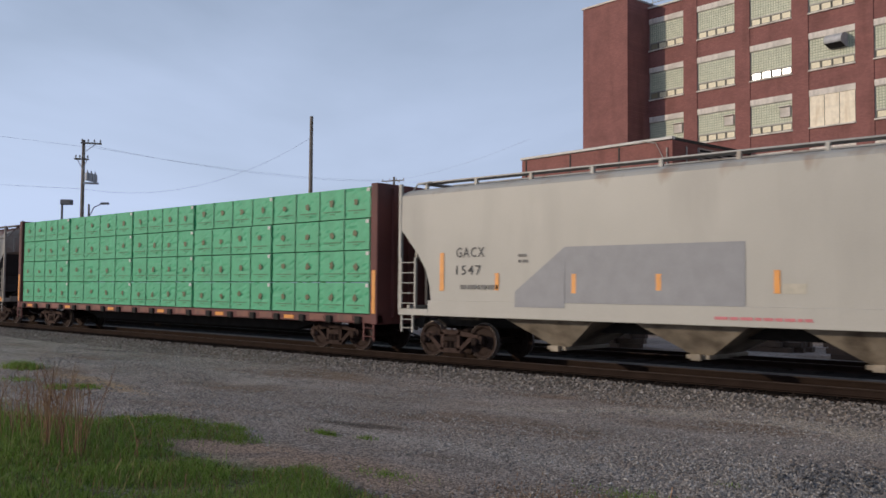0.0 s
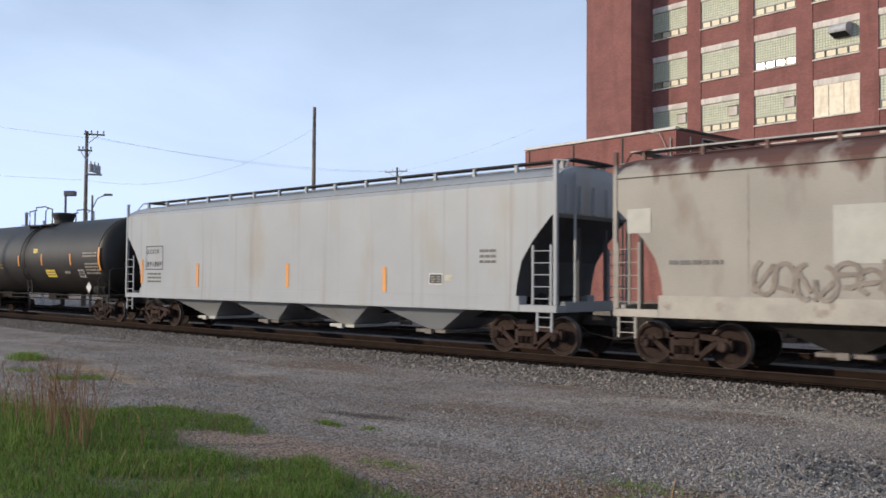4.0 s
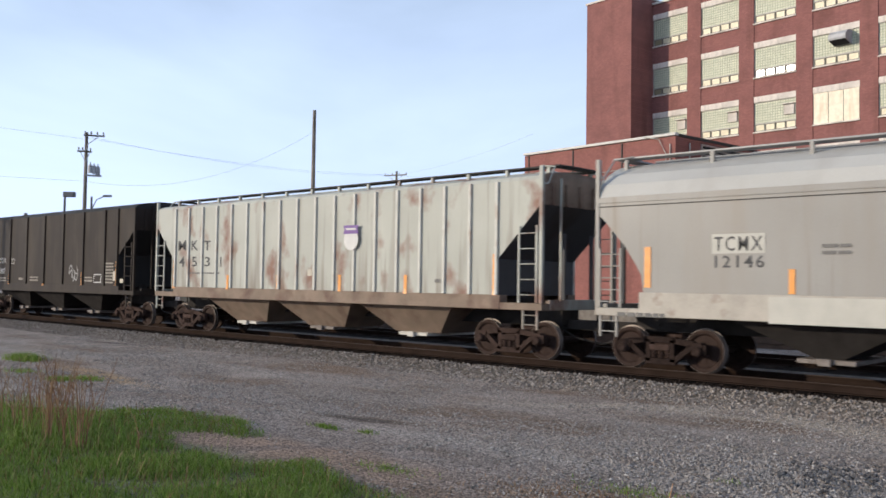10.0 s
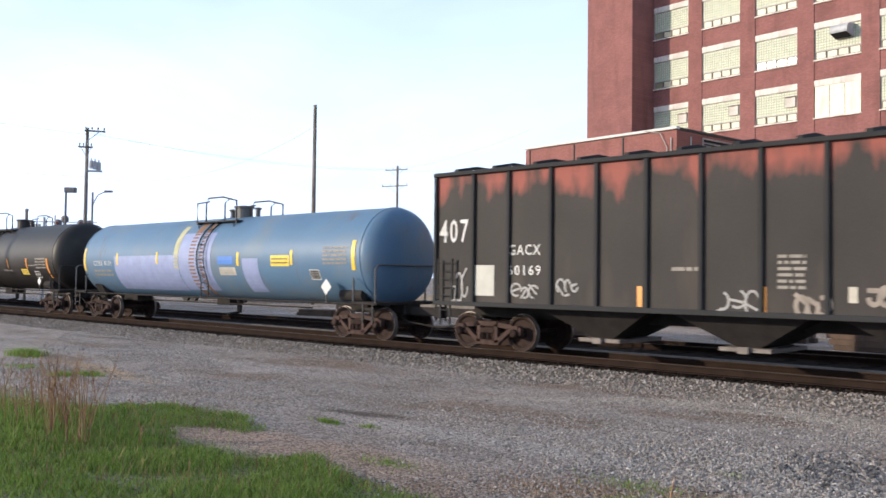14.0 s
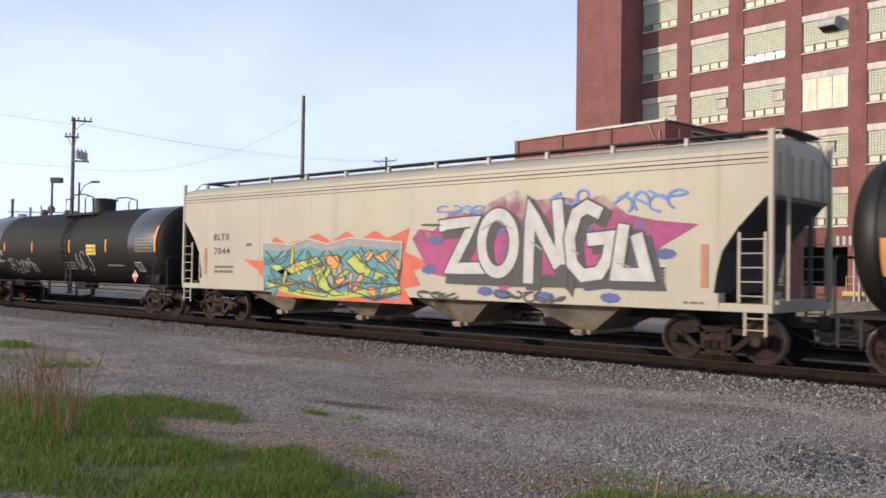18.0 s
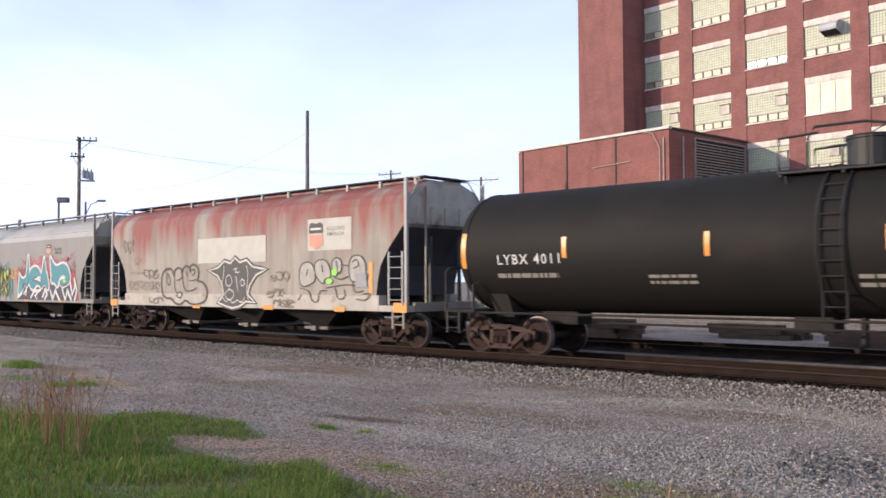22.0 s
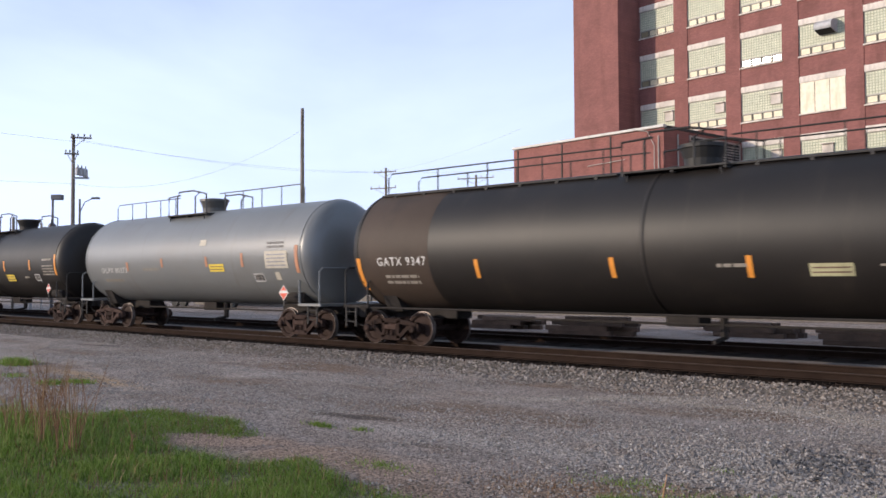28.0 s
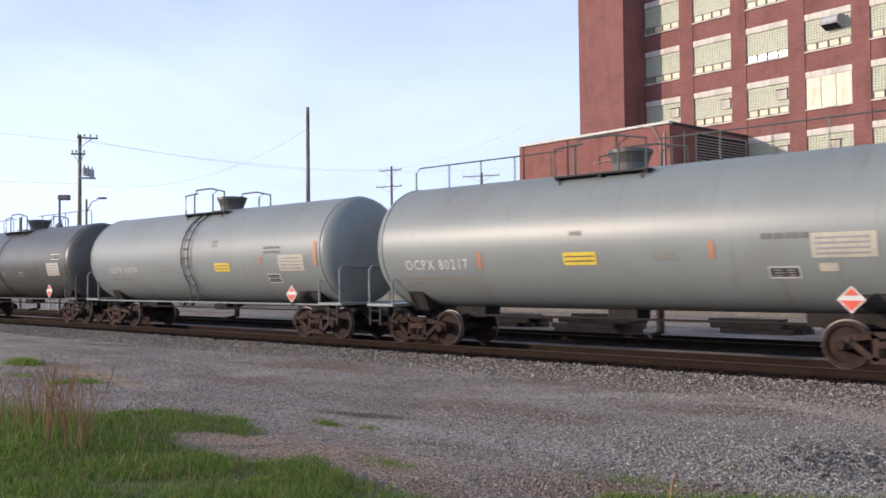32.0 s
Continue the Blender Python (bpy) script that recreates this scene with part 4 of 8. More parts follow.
def build_weeds():
    """Tall dry weeds: bunches of thin stalks with side shoots."""
    rng = random.Random(23)
    for cx, cy, n, tall, spread in ((-12.56, 5.08, 16, 0.95, 0.45), (-11.9, 4.95, 12, 0.8, 0.5), (-10.85, 4.78, 26, 1.12, 0.17), (-9.95, 4.66, 14, 0.98, 0.10), (-9.93, 4.72, 2, 1.42, 0.05), (-11.03, 5.35, 3, 1.0, 0.22), (-9.68, 5.24, 2, 0.42, 0.05), (-13.3, 5.6, 16, 0.75, 0.7), (-14.4, 6.45, 10, 0.8, 0.5), (-11.6, 5.2, 14, 0.7, 0.6)):
        clump = thing("weed_clump", "tall clump of dry reddish-brown weeds standing in the grass", "weeds", "dry weeds", at=pose(cx, cy, ground_z(cx, cy)))
        stems, shoots = bmesh.new(), bmesh.new()
        for _ in range(n):
            x, y = rng.gauss(0, spread * 0.5), rng.gauss(0, spread * 0.5)
            h = tall * rng.uniform(0.45, 1.0)
            dx, dy = rng.gauss(0, 0.17) * h, rng.gauss(0, 0.17) * h
            tube(stems, [(x, y, -0.02), (x + dx * 0.3, y + dy * 0.3, h * 0.5), (x + dx, y + dy, h)], 0.0058, 4, 0.0025)
            for _ in range(rng.randint(2, 5)):
                f = rng.uniform(0.4, 0.95)
                a = rng.uniform(0, 6.28)
                b = (x + dx * f, y + dy * f, h * f)
                e = rng.uniform(0.05, 0.16)
                tube(shoots, [b, (b[0] + e * math.cos(a), b[1] + e * math.sin(a), b[2] + e * rng.uniform(0.3, 1.2))], 0.0032, 3, 0.0016)
        for ob in (part("stalk", stems, "dry_stalk", clump), part("side_shoot", shoots, "dry_stalk", clump)):
            tagged(ob, kind="stuff")


build_weeds()


def stake():
    bm = bmesh.new()
    tube(bm, [(0, 0, -0.05), (0.02, 0.01, 0.14), (0.05, 0.02, 0.30)], 0.008, 6, 0.004)
    ob = part("dry_stem", bm, "straw")
    ob.matrix_basis = pose(-4.12, 7.55, ground_z(-4.12, 7.55))
    tagged(ob, "single straw-coloured dry stem standing upright", "stem")


mat("straw", (0.45, 0.24, 0.12), 0.8, var=0.2)
stake()

# ---- the train ----
KNOTS, SPEEDS = (0, 4.5, 9.5, 14.5, 20, 25.5, 32), (12.269, 12.298, 12.242, 12.418, 12.497, 12.527, 12.425)


def travelled(t):
    """How far the train has rolled by t seconds."""
    s, steps = 0.0, int(round(t * 20))
    for i in range(steps):
        s += 0.05 * float(np.interp((i + 0.5) * 0.05, KNOTS, SPEEDS))
    # the train runs a little ahead and is checked again
    return s + float(np.interp(t, (0, 13, 15.5, 16, 16.5, 17, 32), (0, 0, 0.6, 0.6, 0.42, 0, 0)))


MIDS = (-6.95, -29.9, -51.55, -71.2, -90.73, -107.4, -125.05, -143.85, -162.23, -180.1, -199.75, -219.0, -238.8, -259.17, -278.3, -296.55, -314.6, -334.7, -356.1, -374.5, -391.15, -407.6, -424.1, -440.4)
HALF = (10.1, 12.0, 8.05, 10.1, 7.95, 7.95, 8.6, 8.75, 8.05, 8.05, 9.3, 8.5, 10.3, 8.95, 8.95, 8.1, 8.5, 10.1, 9.9, 7.5, 7.9, 7.5, 7.9, 7.5)
CENTRES = (17.4, 19.2, 13.3, 17.6, 12.95, 12.7, 14.6, 14.7, 13.5, 13.4, 15.95, 13.45, 17.8, 14.95, 14.85, 13.55, 13.8, 17.35, 16.85, 12.0, 12.7, 11.95, 12.4, 12.0)
WHEELS = []

mat("truck_rust", (0.048, 0.031, 0.026), 0.9, 0.0, var=0.4, scale=6, rand=0.5, spec=0.15)
mat("wheel_rust", (0.036, 0.022, 0.018), 0.8, 0.1, var=0.35, scale=8, spec=0.2)
mat("tread", (0.15, 0.125, 0.112), 0.5, 0.5, var=0.1)
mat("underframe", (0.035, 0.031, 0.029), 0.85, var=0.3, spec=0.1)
mat("grating", (0.05, 0.048, 0.047), 0.7, 0.3, var=0.2, spec=0.2)
mat("outlet_grey", (0.17, 0.145, 0.13), 0.7, var=0.35, scale=6)
mat("lead_white", (0.5, 0.48, 0.44), 0.5, var=0.10)
mat("orange_tape", (0.72, 0.29, 0.05), 0.35, var=0.12, scale=6)
mat("faded_orange", (0.44, 0.20, 0.11), 0.6, var=0.2)
mat("yellow_tape", (0.78, 0.52, 0.05), 0.4, var=0.12)
mat("yellow_sign", (0.70, 0.52, 0.06), 0.5, var=0.2, scale=9)
mat("yellow_letter", (0.66, 0.42, 0.06), 0.6, var=0.15)
mat("white_letter", (0.58, 0.57, 0.55), 0.6, var=0.12)
mat("dim_yellow", (0.30, 0.19, 0.045), 0.7, var=0.25, scale=8)
mat("faint_brown", (0.245, 0.205, 0.17), 0.7, var=0.3, scale=5)
mat("bubble_line", (0.075, 0.066, 0.060), 0.7, var=0.3, scale=4)
mat("grime_line", (0.185, 0.158, 0.135), 0.75, var=0.3, scale=6)
mat("thin_coat", (0.36, 0.345, 0.31), 0.65, var=0.25, scale=2.5)
mat("soft_black", (0.055, 0.05, 0.048), 0.6, var=0.2)
mat("sill_pale", (0.40, 0.365, 0.315), 0.6, var=0.2, scale=2, stain=((0.20, 0.14, 0.10), 2.5, 2.0, 2.5, 0.56, 0.75))
mat("black_steel", (0.018, 0.017, 0.016), 0.6, var=0.2)
mat("faded_red", (0.60, 0.26, 0.19), 0.6, var=0.2)
mat("cream_plate", (0.46, 0.42, 0.34), 0.6, var=0.15, scale=6)
mat("faint_dark", (0.13, 0.125, 0.12), 0.6, var=0.25, scale=8)
mat("spray_white", (0.52, 0.505, 0.48), 0.6, var=0.2, scale=3)
mat("dim_letter", (0.26, 0.235, 0.20), 0.7, var=0.25, scale=8)
mat("black_letter", (0.045, 0.045, 0.05), 0.6, var=0.15)
mat("grey_patch", (0.27, 0.27, 0.285), 0.6, var=0.1)
mat("pale_patch", (0.46, 0.445, 0.395), 0.6, var=0.1)
mat("pink_paint", (0.55, 0.17, 0.19), 0.6, var=0.15)
mat("red_paint", (0.62, 0.09, 0.05), 0.6, var=0.15)
mat("orange_red", (0.62, 0.11, 0.06), 0.6, var=0.15)
mat("brown_paint", (0.16, 0.10, 0.075), 0.7, var=0.25)
mat("lavender", (0.25, 0.295, 0.47), 0.6, var=0.12)
mat("sky_blue", (0.06, 0.19, 0.55), 0.5, var=0.12)
mat("sky_navy", (0.05, 0.09, 0.26), 0.55, var=0.25, scale=4)
mat("navy", (0.022, 0.026, 0.055), 0.5, var=0.12)
mat("teal", (0.035, 0.21, 0.25), 0.55, var=0.15)
mat("turquoise", (0.075, 0.285, 0.31), 0.55, var=0.15)
mat("lime", (0.42, 0.50, 0.07), 0.55, var=0.15)
mat("olive", (0.17, 0.19, 0.05), 0.55, var=0.15)
mat("dark_olive", (0.07, 0.085, 0.025), 0.55, var=0.15)
mat("violet", (0.16, 0.08, 0.28), 0.6, var=0.2)
mat("graffiti_grey", (0.30, 0.29, 0.28), 0.6, var=0.15)
mat("green_tag", (0.25, 0.62, 0.08), 0.6, var=0.15)
mat("rust_stain", (0.22, 0.12, 0.07), 0.8, var=0.35, scale=7)
mat("yellow_stain", (0.42, 0.40, 0.24), 0.7, var=0.25)


def freight_paint(name, base, rough, stain, var=0.14, coat=0.0, stain2=None, spec=0.35):
    return mat(name, base, rough, 0.0, var, 0.55, 30, 0.06, stain, coat, stain2=stain2, spec=spec)


freight_paint("hopper_cream", (0.455, 0.41, 0.32), 0.45, ((0.42, 0.37, 0.28), 1.1, 1.0, 0.25, 0.52, 0.85), 0.08, stain2=((0.30, 0.24, 0.18), 4.0, 1.0, 0.10, 0.60, 0.90))
freight_paint("hopper_white", (0.425, 0.405, 0.365), 0.45, ((0.34, 0.32, 0.29), 0.9, 1.0, 0.2, 0.52, 0.85), 0.08, stain2=((0.28, 0.20, 0.14), 2.0, 1.0, 0.5, 0.60, 0.80, 3.7, 4.3, -0.2, 0.10))
freight_paint("hopper_dull", (0.32, 0.32, 0.31), 0.5, ((0.30, 0.285, 0.26), 0.9, 1.0, 0.2, 0.52, 0.85), 0.08, stain2=((0.26, 0.17, 0.11), 2.0, 1.0, 0.5, 0.56, 0.76, 3.7, 4.4, -0.2, 0.14))
freight_paint("hopper_pale", (0.345, 0.358, 0.375), 0.48, ((0.32, 0.29, 0.24), 0.8, 1.0, 0.35, 0.56, 0.8), 0.08, stain2=((0.24, 0.22, 0.20), 5.0, 1.0, 0.12, 0.58, 0.85))
freight_paint("hopper_tan", (0.285, 0.274, 0.255), 0.45, ((0.27, 0.245, 0.215), 1.6, 1.0, 0.22, 0.48, 0.8), 0.12, stain2=((0.20, 0.165, 0.135), 6.0, 1.0, 0.15, 0.60, 0.85))
freight_paint("hopper_weathered", (0.345, 0.315, 0.275), 0.6, ((0.12, 0.058, 0.046), 1.6, 1.0, 0.7, 0.52, 0.66, 3.3, 4.4, -0.25, 0.24), 0.2, stain2=((0.24, 0.19, 0.155), 1.1, 1.0, 0.5, 0.56, 0.75))
freight_paint("hopper_faded_red", (0.315, 0.282, 0.242), 0.6, ((0.255, 0.080, 0.068), 1.6, 1.0, 0.14, 0.46, 0.70, 1.7, 3.9, -0.30, 0.17), 0.22, stain2=((0.20, 0.165, 0.14), 3.2, 1.0, 0.35, 0.50, 0.80))
freight_paint("hopper_grey", (0.258, 0.24, 0.215), 0.42, ((0.24, 0.215, 0.19), 2.2, 1.0, 0.2, 0.5, 0.8), 0.1, stain2=((0.19, 0.165, 0.14), 4.5, 1.0, 0.12, 0.56, 0.85))
freight_paint("ribbed_white", (0.405, 0.41, 0.365), 0.55, ((0.21, 0.105, 0.075), 1.1, 1.0, 0.8, 0.54, 0.68), 0.14, stain2=((0.19, 0.16, 0.13), 3.5, 1.0, 0.25, 0.54, 0.80, 1.5, 3.2, 0.10, -0.06))
freight_paint("ribbed_brown", (0.029, 0.0215, 0.0175), 0.65, ((0.048, 0.037, 0.029), 0.9, 1.0, 0.35, 0.5, 0.72), 0.3, stain2=((0.018, 0.014, 0.012), 3.0, 1.0, 0.25, 0.55, 0.8), spec=0.22)
freight_paint("ribbed_soot", (0.032, 0.027, 0.0245), 0.7, ((0.27, 0.078, 0.058), 1.8, 1.0, 0.7, 0.52, 0.74, 2.9, 4.2, -0.32, 0.20), 0.3, stain2=((0.055, 0.043, 0.036), 1.6, 1.0, 0.4, 0.55, 0.75, 1.3, 3.2, 0.05, -0.1))
freight_paint("soot_roof", (0.022, 0.022, 0.023), 0.8, None, 0.25)
# for hopper ends and braces: the shade there is put into the colour
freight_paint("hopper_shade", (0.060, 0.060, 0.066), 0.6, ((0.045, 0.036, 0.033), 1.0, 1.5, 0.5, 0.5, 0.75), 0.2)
freight_paint("tank_black", (0.0125, 0.0104, 0.0094), 0.52, ((0.027, 0.022, 0.0185), 0.5, 0.8, 0.8, 0.5, 0.8), 0.25, stain2=((0.034, 0.027, 0.022), 2.5, 0.6, 0.5, 0.58, 0.85), spec=0.42)
freight_paint("tank_gloss", (0.0145, 0.013, 0.012), 0.66, ((0.026, 0.022, 0.019), 0.5, 0.8, 0.8, 0.55, 0.8), 0.2, spec=0.18)
mat("gloss_band", (0.095, 0.09, 0.086), 0.3, 0.85, var=0.12, scale=2, bump=0.03, stain=((0.08, 0.075, 0.07), 3.0, 1.0, 1.0, 0.5, 0.8))
mat("rib_white", (0.52, 0.515, 0.47), 0.55, var=0.15, stain=((0.28, 0.17, 0.12), 3, 3, 1.2, 0.56, 0.75))
mat("rusty_bay", (0.21, 0.155, 0.115), 0.75, var=0.25, scale=2, stain=((0.10, 0.05, 0.035), 1.5, 1.0, 1.5, 0.5, 0.75))
mat("dirty_cream", (0.30, 0.25, 0.19), 0.7, var=0.35, scale=1.6, stain=((0.10, 0.075, 0.055), 1.2, 1.0, 1.6, 0.46, 0.66))
freight_paint("roof_white", (0.455, 0.445, 0.415), 0.45, ((0.40, 0.38, 0.35), 1.2, 1.0, 0.8, 0.52, 0.8), 0.1)
freight_paint("roof_grey", (0.37, 0.36, 0.34), 0.45, ((0.29, 0.275, 0.25), 1.2, 1.0, 0.8, 0.52, 0.8), 0.1)
mat("galvanised", (0.26, 0.26, 0.265), 0.55, 0.3, var=0.2)
mat("panel_seam", (0.27, 0.24, 0.20), 0.6, var=0.3, scale=4)
freight_paint("tank_palegrey", (0.226, 0.247, 0.245), 0.42, ((0.215, 0.215, 0.21), 0.45, 0.8, 0.7, 0.52, 0.8), 0.1, stain2=((0.17, 0.155, 0.14), 3.0, 0.6, 0.5, 0.58, 0.85), spec=0.6)
freight_paint("tank_grey", (0.165, 0.171, 0.171), 0.37, ((0.160, 0.155, 0.146), 0.45, 0.8, 0.7, 0.52, 0.8), 0.1, stain2=((0.13, 0.115, 0.10), 3.0, 0.6, 0.5, 0.57, 0.85), spec=0.85)
freight_paint("tank_brown", (0.060, 0.043, 0.033), 0.6, ((0.035, 0.028, 0.024), 0.8, 0.8, 0.8, 0.5, 0.75), 0.2, spec=0.25)
freight_paint("tank_blue", (0.10, 0.178, 0.275), 0.45, ((0.16, 0.19, 0.21), 0.5, 0.8, 0.5, 0.5, 0.75), 0.12, stain2=((0.14, 0.09, 0.06), 1.5, 0.6, 0.8, 0.62, 0.80))
freight_paint("tank_darkgrey", (0.085, 0.084, 0.080), 0.4, ((0.055, 0.05, 0.045), 0.5, 0.8, 0.7, 0.5, 0.8), 0.15, spec=0.6)
freight_paint("deck_red", (0.13, 0.045, 0.04), 0.65, ((0.07, 0.04, 0.035), 1.5, 1.0, 0.6, 0.5, 0.75), 0.2)
freight_paint("deck_orange", (0.21, 0.085, 0.062), 0.6, ((0.12, 0.06, 0.05), 2.5, 2.0, 2.0, 0.45, 0.7), 0.25)
mat("green_wrap", (0.085, 0.385, 0.205), 0.55, var=0.14, scale=2.2, fine=14, bump=0.35, spec=0.35)
mat("dark_strap", (0.045, 0.205, 0.105), 0.5, var=0.2)
mat("wrap_line", (0.070, 0.165, 0.080), 0.6, var=0.2)
mat("wrap_mark", (0.115, 0.120, 0.055), 0.6, var=0.3, scale=20)



def mist_mat(name, colour, z0, z1, least, most):
    """Thin sprayed colour that breaks up and fades between two heights."""
    mm = mat(name, colour, 0.65, var=0.25, scale=2.0, bump=0.0)
    n, l = mm.node_tree.nodes, mm.node_tree.links
    co, sep, up, ns, plus, rg = n.new("ShaderNodeTexCoord"), n.new("ShaderNodeSeparateXYZ"), n.new("ShaderNodeMapRange"), n.new("ShaderNodeTexNoise"), n.new("ShaderNodeMath"), n.new("ShaderNodeMapRange")
    l.new(co.outputs["Object"], sep.inputs[0]), l.new(sep.outputs["Z"], up.inputs["Value"])
    up.inputs["From Min"].default_value, up.inputs["From Max"].default_value = z0, z1
    up.inputs["To Min"].default_value, up.inputs["To Max"].default_value = most, least
    ns.inputs["Scale"].default_value, ns.inputs["Detail"].default_value = 2.6, 4
    l.new(co.outputs["Object"], ns.inputs["Vector"])
    l.new(ns.outputs["Fac"], plus.inputs[0]), l.new(up.outputs["Result"], plus.inputs[1])
    rg.inputs["From Min"].default_value, rg.inputs["From Max"].default_value = 0.5, 1.0
    l.new(plus.outputs[0], rg.inputs["Value"]), l.new(rg.outputs["Result"], n["Principled BSDF"].inputs["Alpha"])
    return mm


mist_mat("maroon_mist", (0.30, 0.045, 0.08), 1.9, 3.0, -0.12, 0.55)
mist_mat("magenta_mist", (0.38, 0.06, 0.19), 2.2, 3.6, 0.12, 0.62)
mist_mat("rose_mist", (0.55, 0.16, 0.20), 2.4, 3.3, 0.0, 0.35)


# -- wheels, trucks, couplers --
def beam(bm, p, q, w, y0, y1):
    """A flat bar in the plane of a side frame, from p to q (x, z), w wide."""
    d = Vector((q[0] - p[0], 0, q[1] - p[1])).normalized()
    s = Vector((-d.z, 0, d.x)) * w / 2
    a, b = Vector((p[0], 0, p[1])), Vector((q[0], 0, q[1]))
    c = [a - s, b - s, b + s, a + s]
    lo, hi = [bm.verts.new((v.x, y0, v.z)) for v in c], [bm.verts.new((v.x, y1, v.z)) for v in c]
    for i in range(4):
        bm.faces.new((lo[i], lo[(i + 1) % 4], hi[(i + 1) % 4], hi[i]))
    bm.faces.new(lo[::-1]), bm.faces.new(hi)


def wheelset_mesh():
    bm = bmesh.new()
    for s in (-1, 1):
        prof = [(0.07, 0.83), (0.13, 0.83), (0.14, 0.76), (0.33, 0.745), (0.37, 0.795), (0.41, 0.80), (0.446, 0.80), (0.456, 0.796), (0.457, 0.70), (0.485, 0.695), (0.485, 0.665), (0.36, 0.665), (0.33, 0.70), (0.14, 0.69), (0.12, 0.62), (0.07, 0.62)]
        lathe(bm, [(r, s * a) for r, a in prof], (0, 0, 0), "y", 30)
    lathe(bm, [(0.075, -1.02), (0.075, -0.83), (0.085, -0.6), (0.085, 0.6), (0.075, 0.83), (0.075, 1.02)], (0, 0, 0), "y", 10)
    bmesh.ops.recalc_face_normals(bm, faces=bm.faces)
    me = bpy.data.meshes.new("wheelset")
    bm.to_mesh(me), bm.free()
    me.materials.append(MATS["wheel_rust"]), me.materials.append(MATS["tread"])
    for p in me.polygons:
        c = p.center
        if math.hypot(c.x, c.z) > 0.44 and abs(c.y) > 0.69:
            p.material_index = 1
    return me


def truck_meshes():
    out = {}

    def keep(key, bm, material):
        bmesh.ops.recalc_face_normals(bm, faces=bm.faces)
        me = out[key] = bpy.data.meshes.new(key)
        bm.to_mesh(me), bm.free()
        me.materials.append(MATS[material])
    bm = bmesh.new()
    box(bm, -0.2, 0.2, -0.98, 0.98, 0.42, 0.68, 0.03)
    lathe(bm, [(0.1, 0.68), (0.36, 0.68), (0.36, 0.76), (0.1, 0.76)], (0, 0, 0), "z", 16)
    keep("truck", bm, "truck_rust")
    bm = bmesh.new()
    y0, y1 = -0.07, 0.07
    for s in (-1, 1):
        beam(bm, (s * 0.30, 0.66), (s * 0.78, 0.60), 0.12, y0, y1)
        beam(bm, (s * 0.72, 0.575), (s * 0.98, 0.575), 0.13, y0 - 0.02, y1 + 0.02)
        beam(bm, (s * 0.76, 0.57), (s * 0.33, 0.23), 0.11, y0, y1)
        beam(bm, (s * 0.28, 0.20), (s * 0.28, 0.66), 0.10, y0, y1)
        beam(bm, (s * 1.02, 0.60), (s * 1.02, 0.40), 0.08, y0, y1)
        beam(bm, (s * 0.76, 0.54), (s * 0.76, 0.40), 0.07, y0, y1)
    beam(bm, (-0.36, 0.20), (0.36, 0.20), 0.12, y0, y1)
    beam(bm, (-0.36, 0.67), (0.36, 0.67), 0.12, y0, y1)
    keep("side_frame", bm, "truck_rust")
    bm = bmesh.new()
    lathe(bm, [(0.075 if k % 2 else 0.045, 0.265 + 0.02 * k) for k in range(9)], (0, 0, 0), "z", 8)
    keep("spring", bm, "truck_rust")
    bm = bmesh.new()
    box(bm, -0.24, 0.24, -0.09, 0.09, 0.43, 0.56, 0.02)
    keep("bolster_end", bm, "truck_rust")
    bm = bmesh.new()
    lathe(bm, [(0.03, -0.14), (0.07, -0.15), (0.105, -0.12), (0.115, 0.10), (0.06, 0.12)], (0, 0, 0), "y", 14)
    keep("bearing_cap", bm, "truck_rust")
    return out


TRUCK, WHEELSET = truck_meshes(), wheelset_mesh()


def add_trucks(car, tc, index):
    for s in (-1, 1):
        t = linked("truck", TRUCK["truck"], None, car, at=pose(s * tc / 2, 0, 0))
        for side in (-1, 1):
            linked("side_frame", TRUCK["side_frame"], None, t, at=pose(0, side * 1.0, 0))
            linked("bolster_end", TRUCK["bolster_end"], None, t, at=pose(0, side * 1.0, 0))
            for a in (-0.17, 0.0, 0.17):
                linked("spring", TRUCK["spring"], None, t, at=pose(a, side * 1.0, 0))
            for a in (-0.889, 0.889):
                linked("bearing_cap", TRUCK["bearing_cap"], None, t, at=pose(a, side * 1.03, 0.457, 0, 0, 0 if side < 0 else 180))
        for a in (-0.889, 0.889):
            w = linked("wheelset", WHEELSET, None, t, smooth=False, at=pose(a, 0, 0.457))
            WHEELS.append((w, a, index))


def add_couplers(car, i):
    for s in (-1, 1):
        j = i + (-1 if s > 0 else 1)
        gap = abs(MIDS[i] - MIDS[j]) - HALF[i] - HALF[j] if 0 <= j < len(MIDS) else 1.0
        e = HALF[i]
        bm = bmesh.new()
        box(bm, min(s * (e - 0.9), s * (e + gap / 2 - 0.02)), max(s * (e - 0.9), s * (e + gap / 2 - 0.02)), -0.11, 0.11, 0.72, 0.96, 0.02)
        box(bm, s * (e + gap / 2) - 0.14, s * (e + gap / 2) + 0.14, -0.16 * s - 0.12, -0.16 * s + 0.12, 0.68, 1.0, 0.03) if s > 0 else None
        part("coupler", bm, "underframe", car)
        bm = bmesh.new()
        tube(bm, [(s * (e - 0.4), -0.35, 0.8), (s * (e + 0.1), -0.38, 0.55), (s * (e + gap / 2), -0.2, 0.42)], 0.025)
        part("brake_hose", bm, "underframe", car)


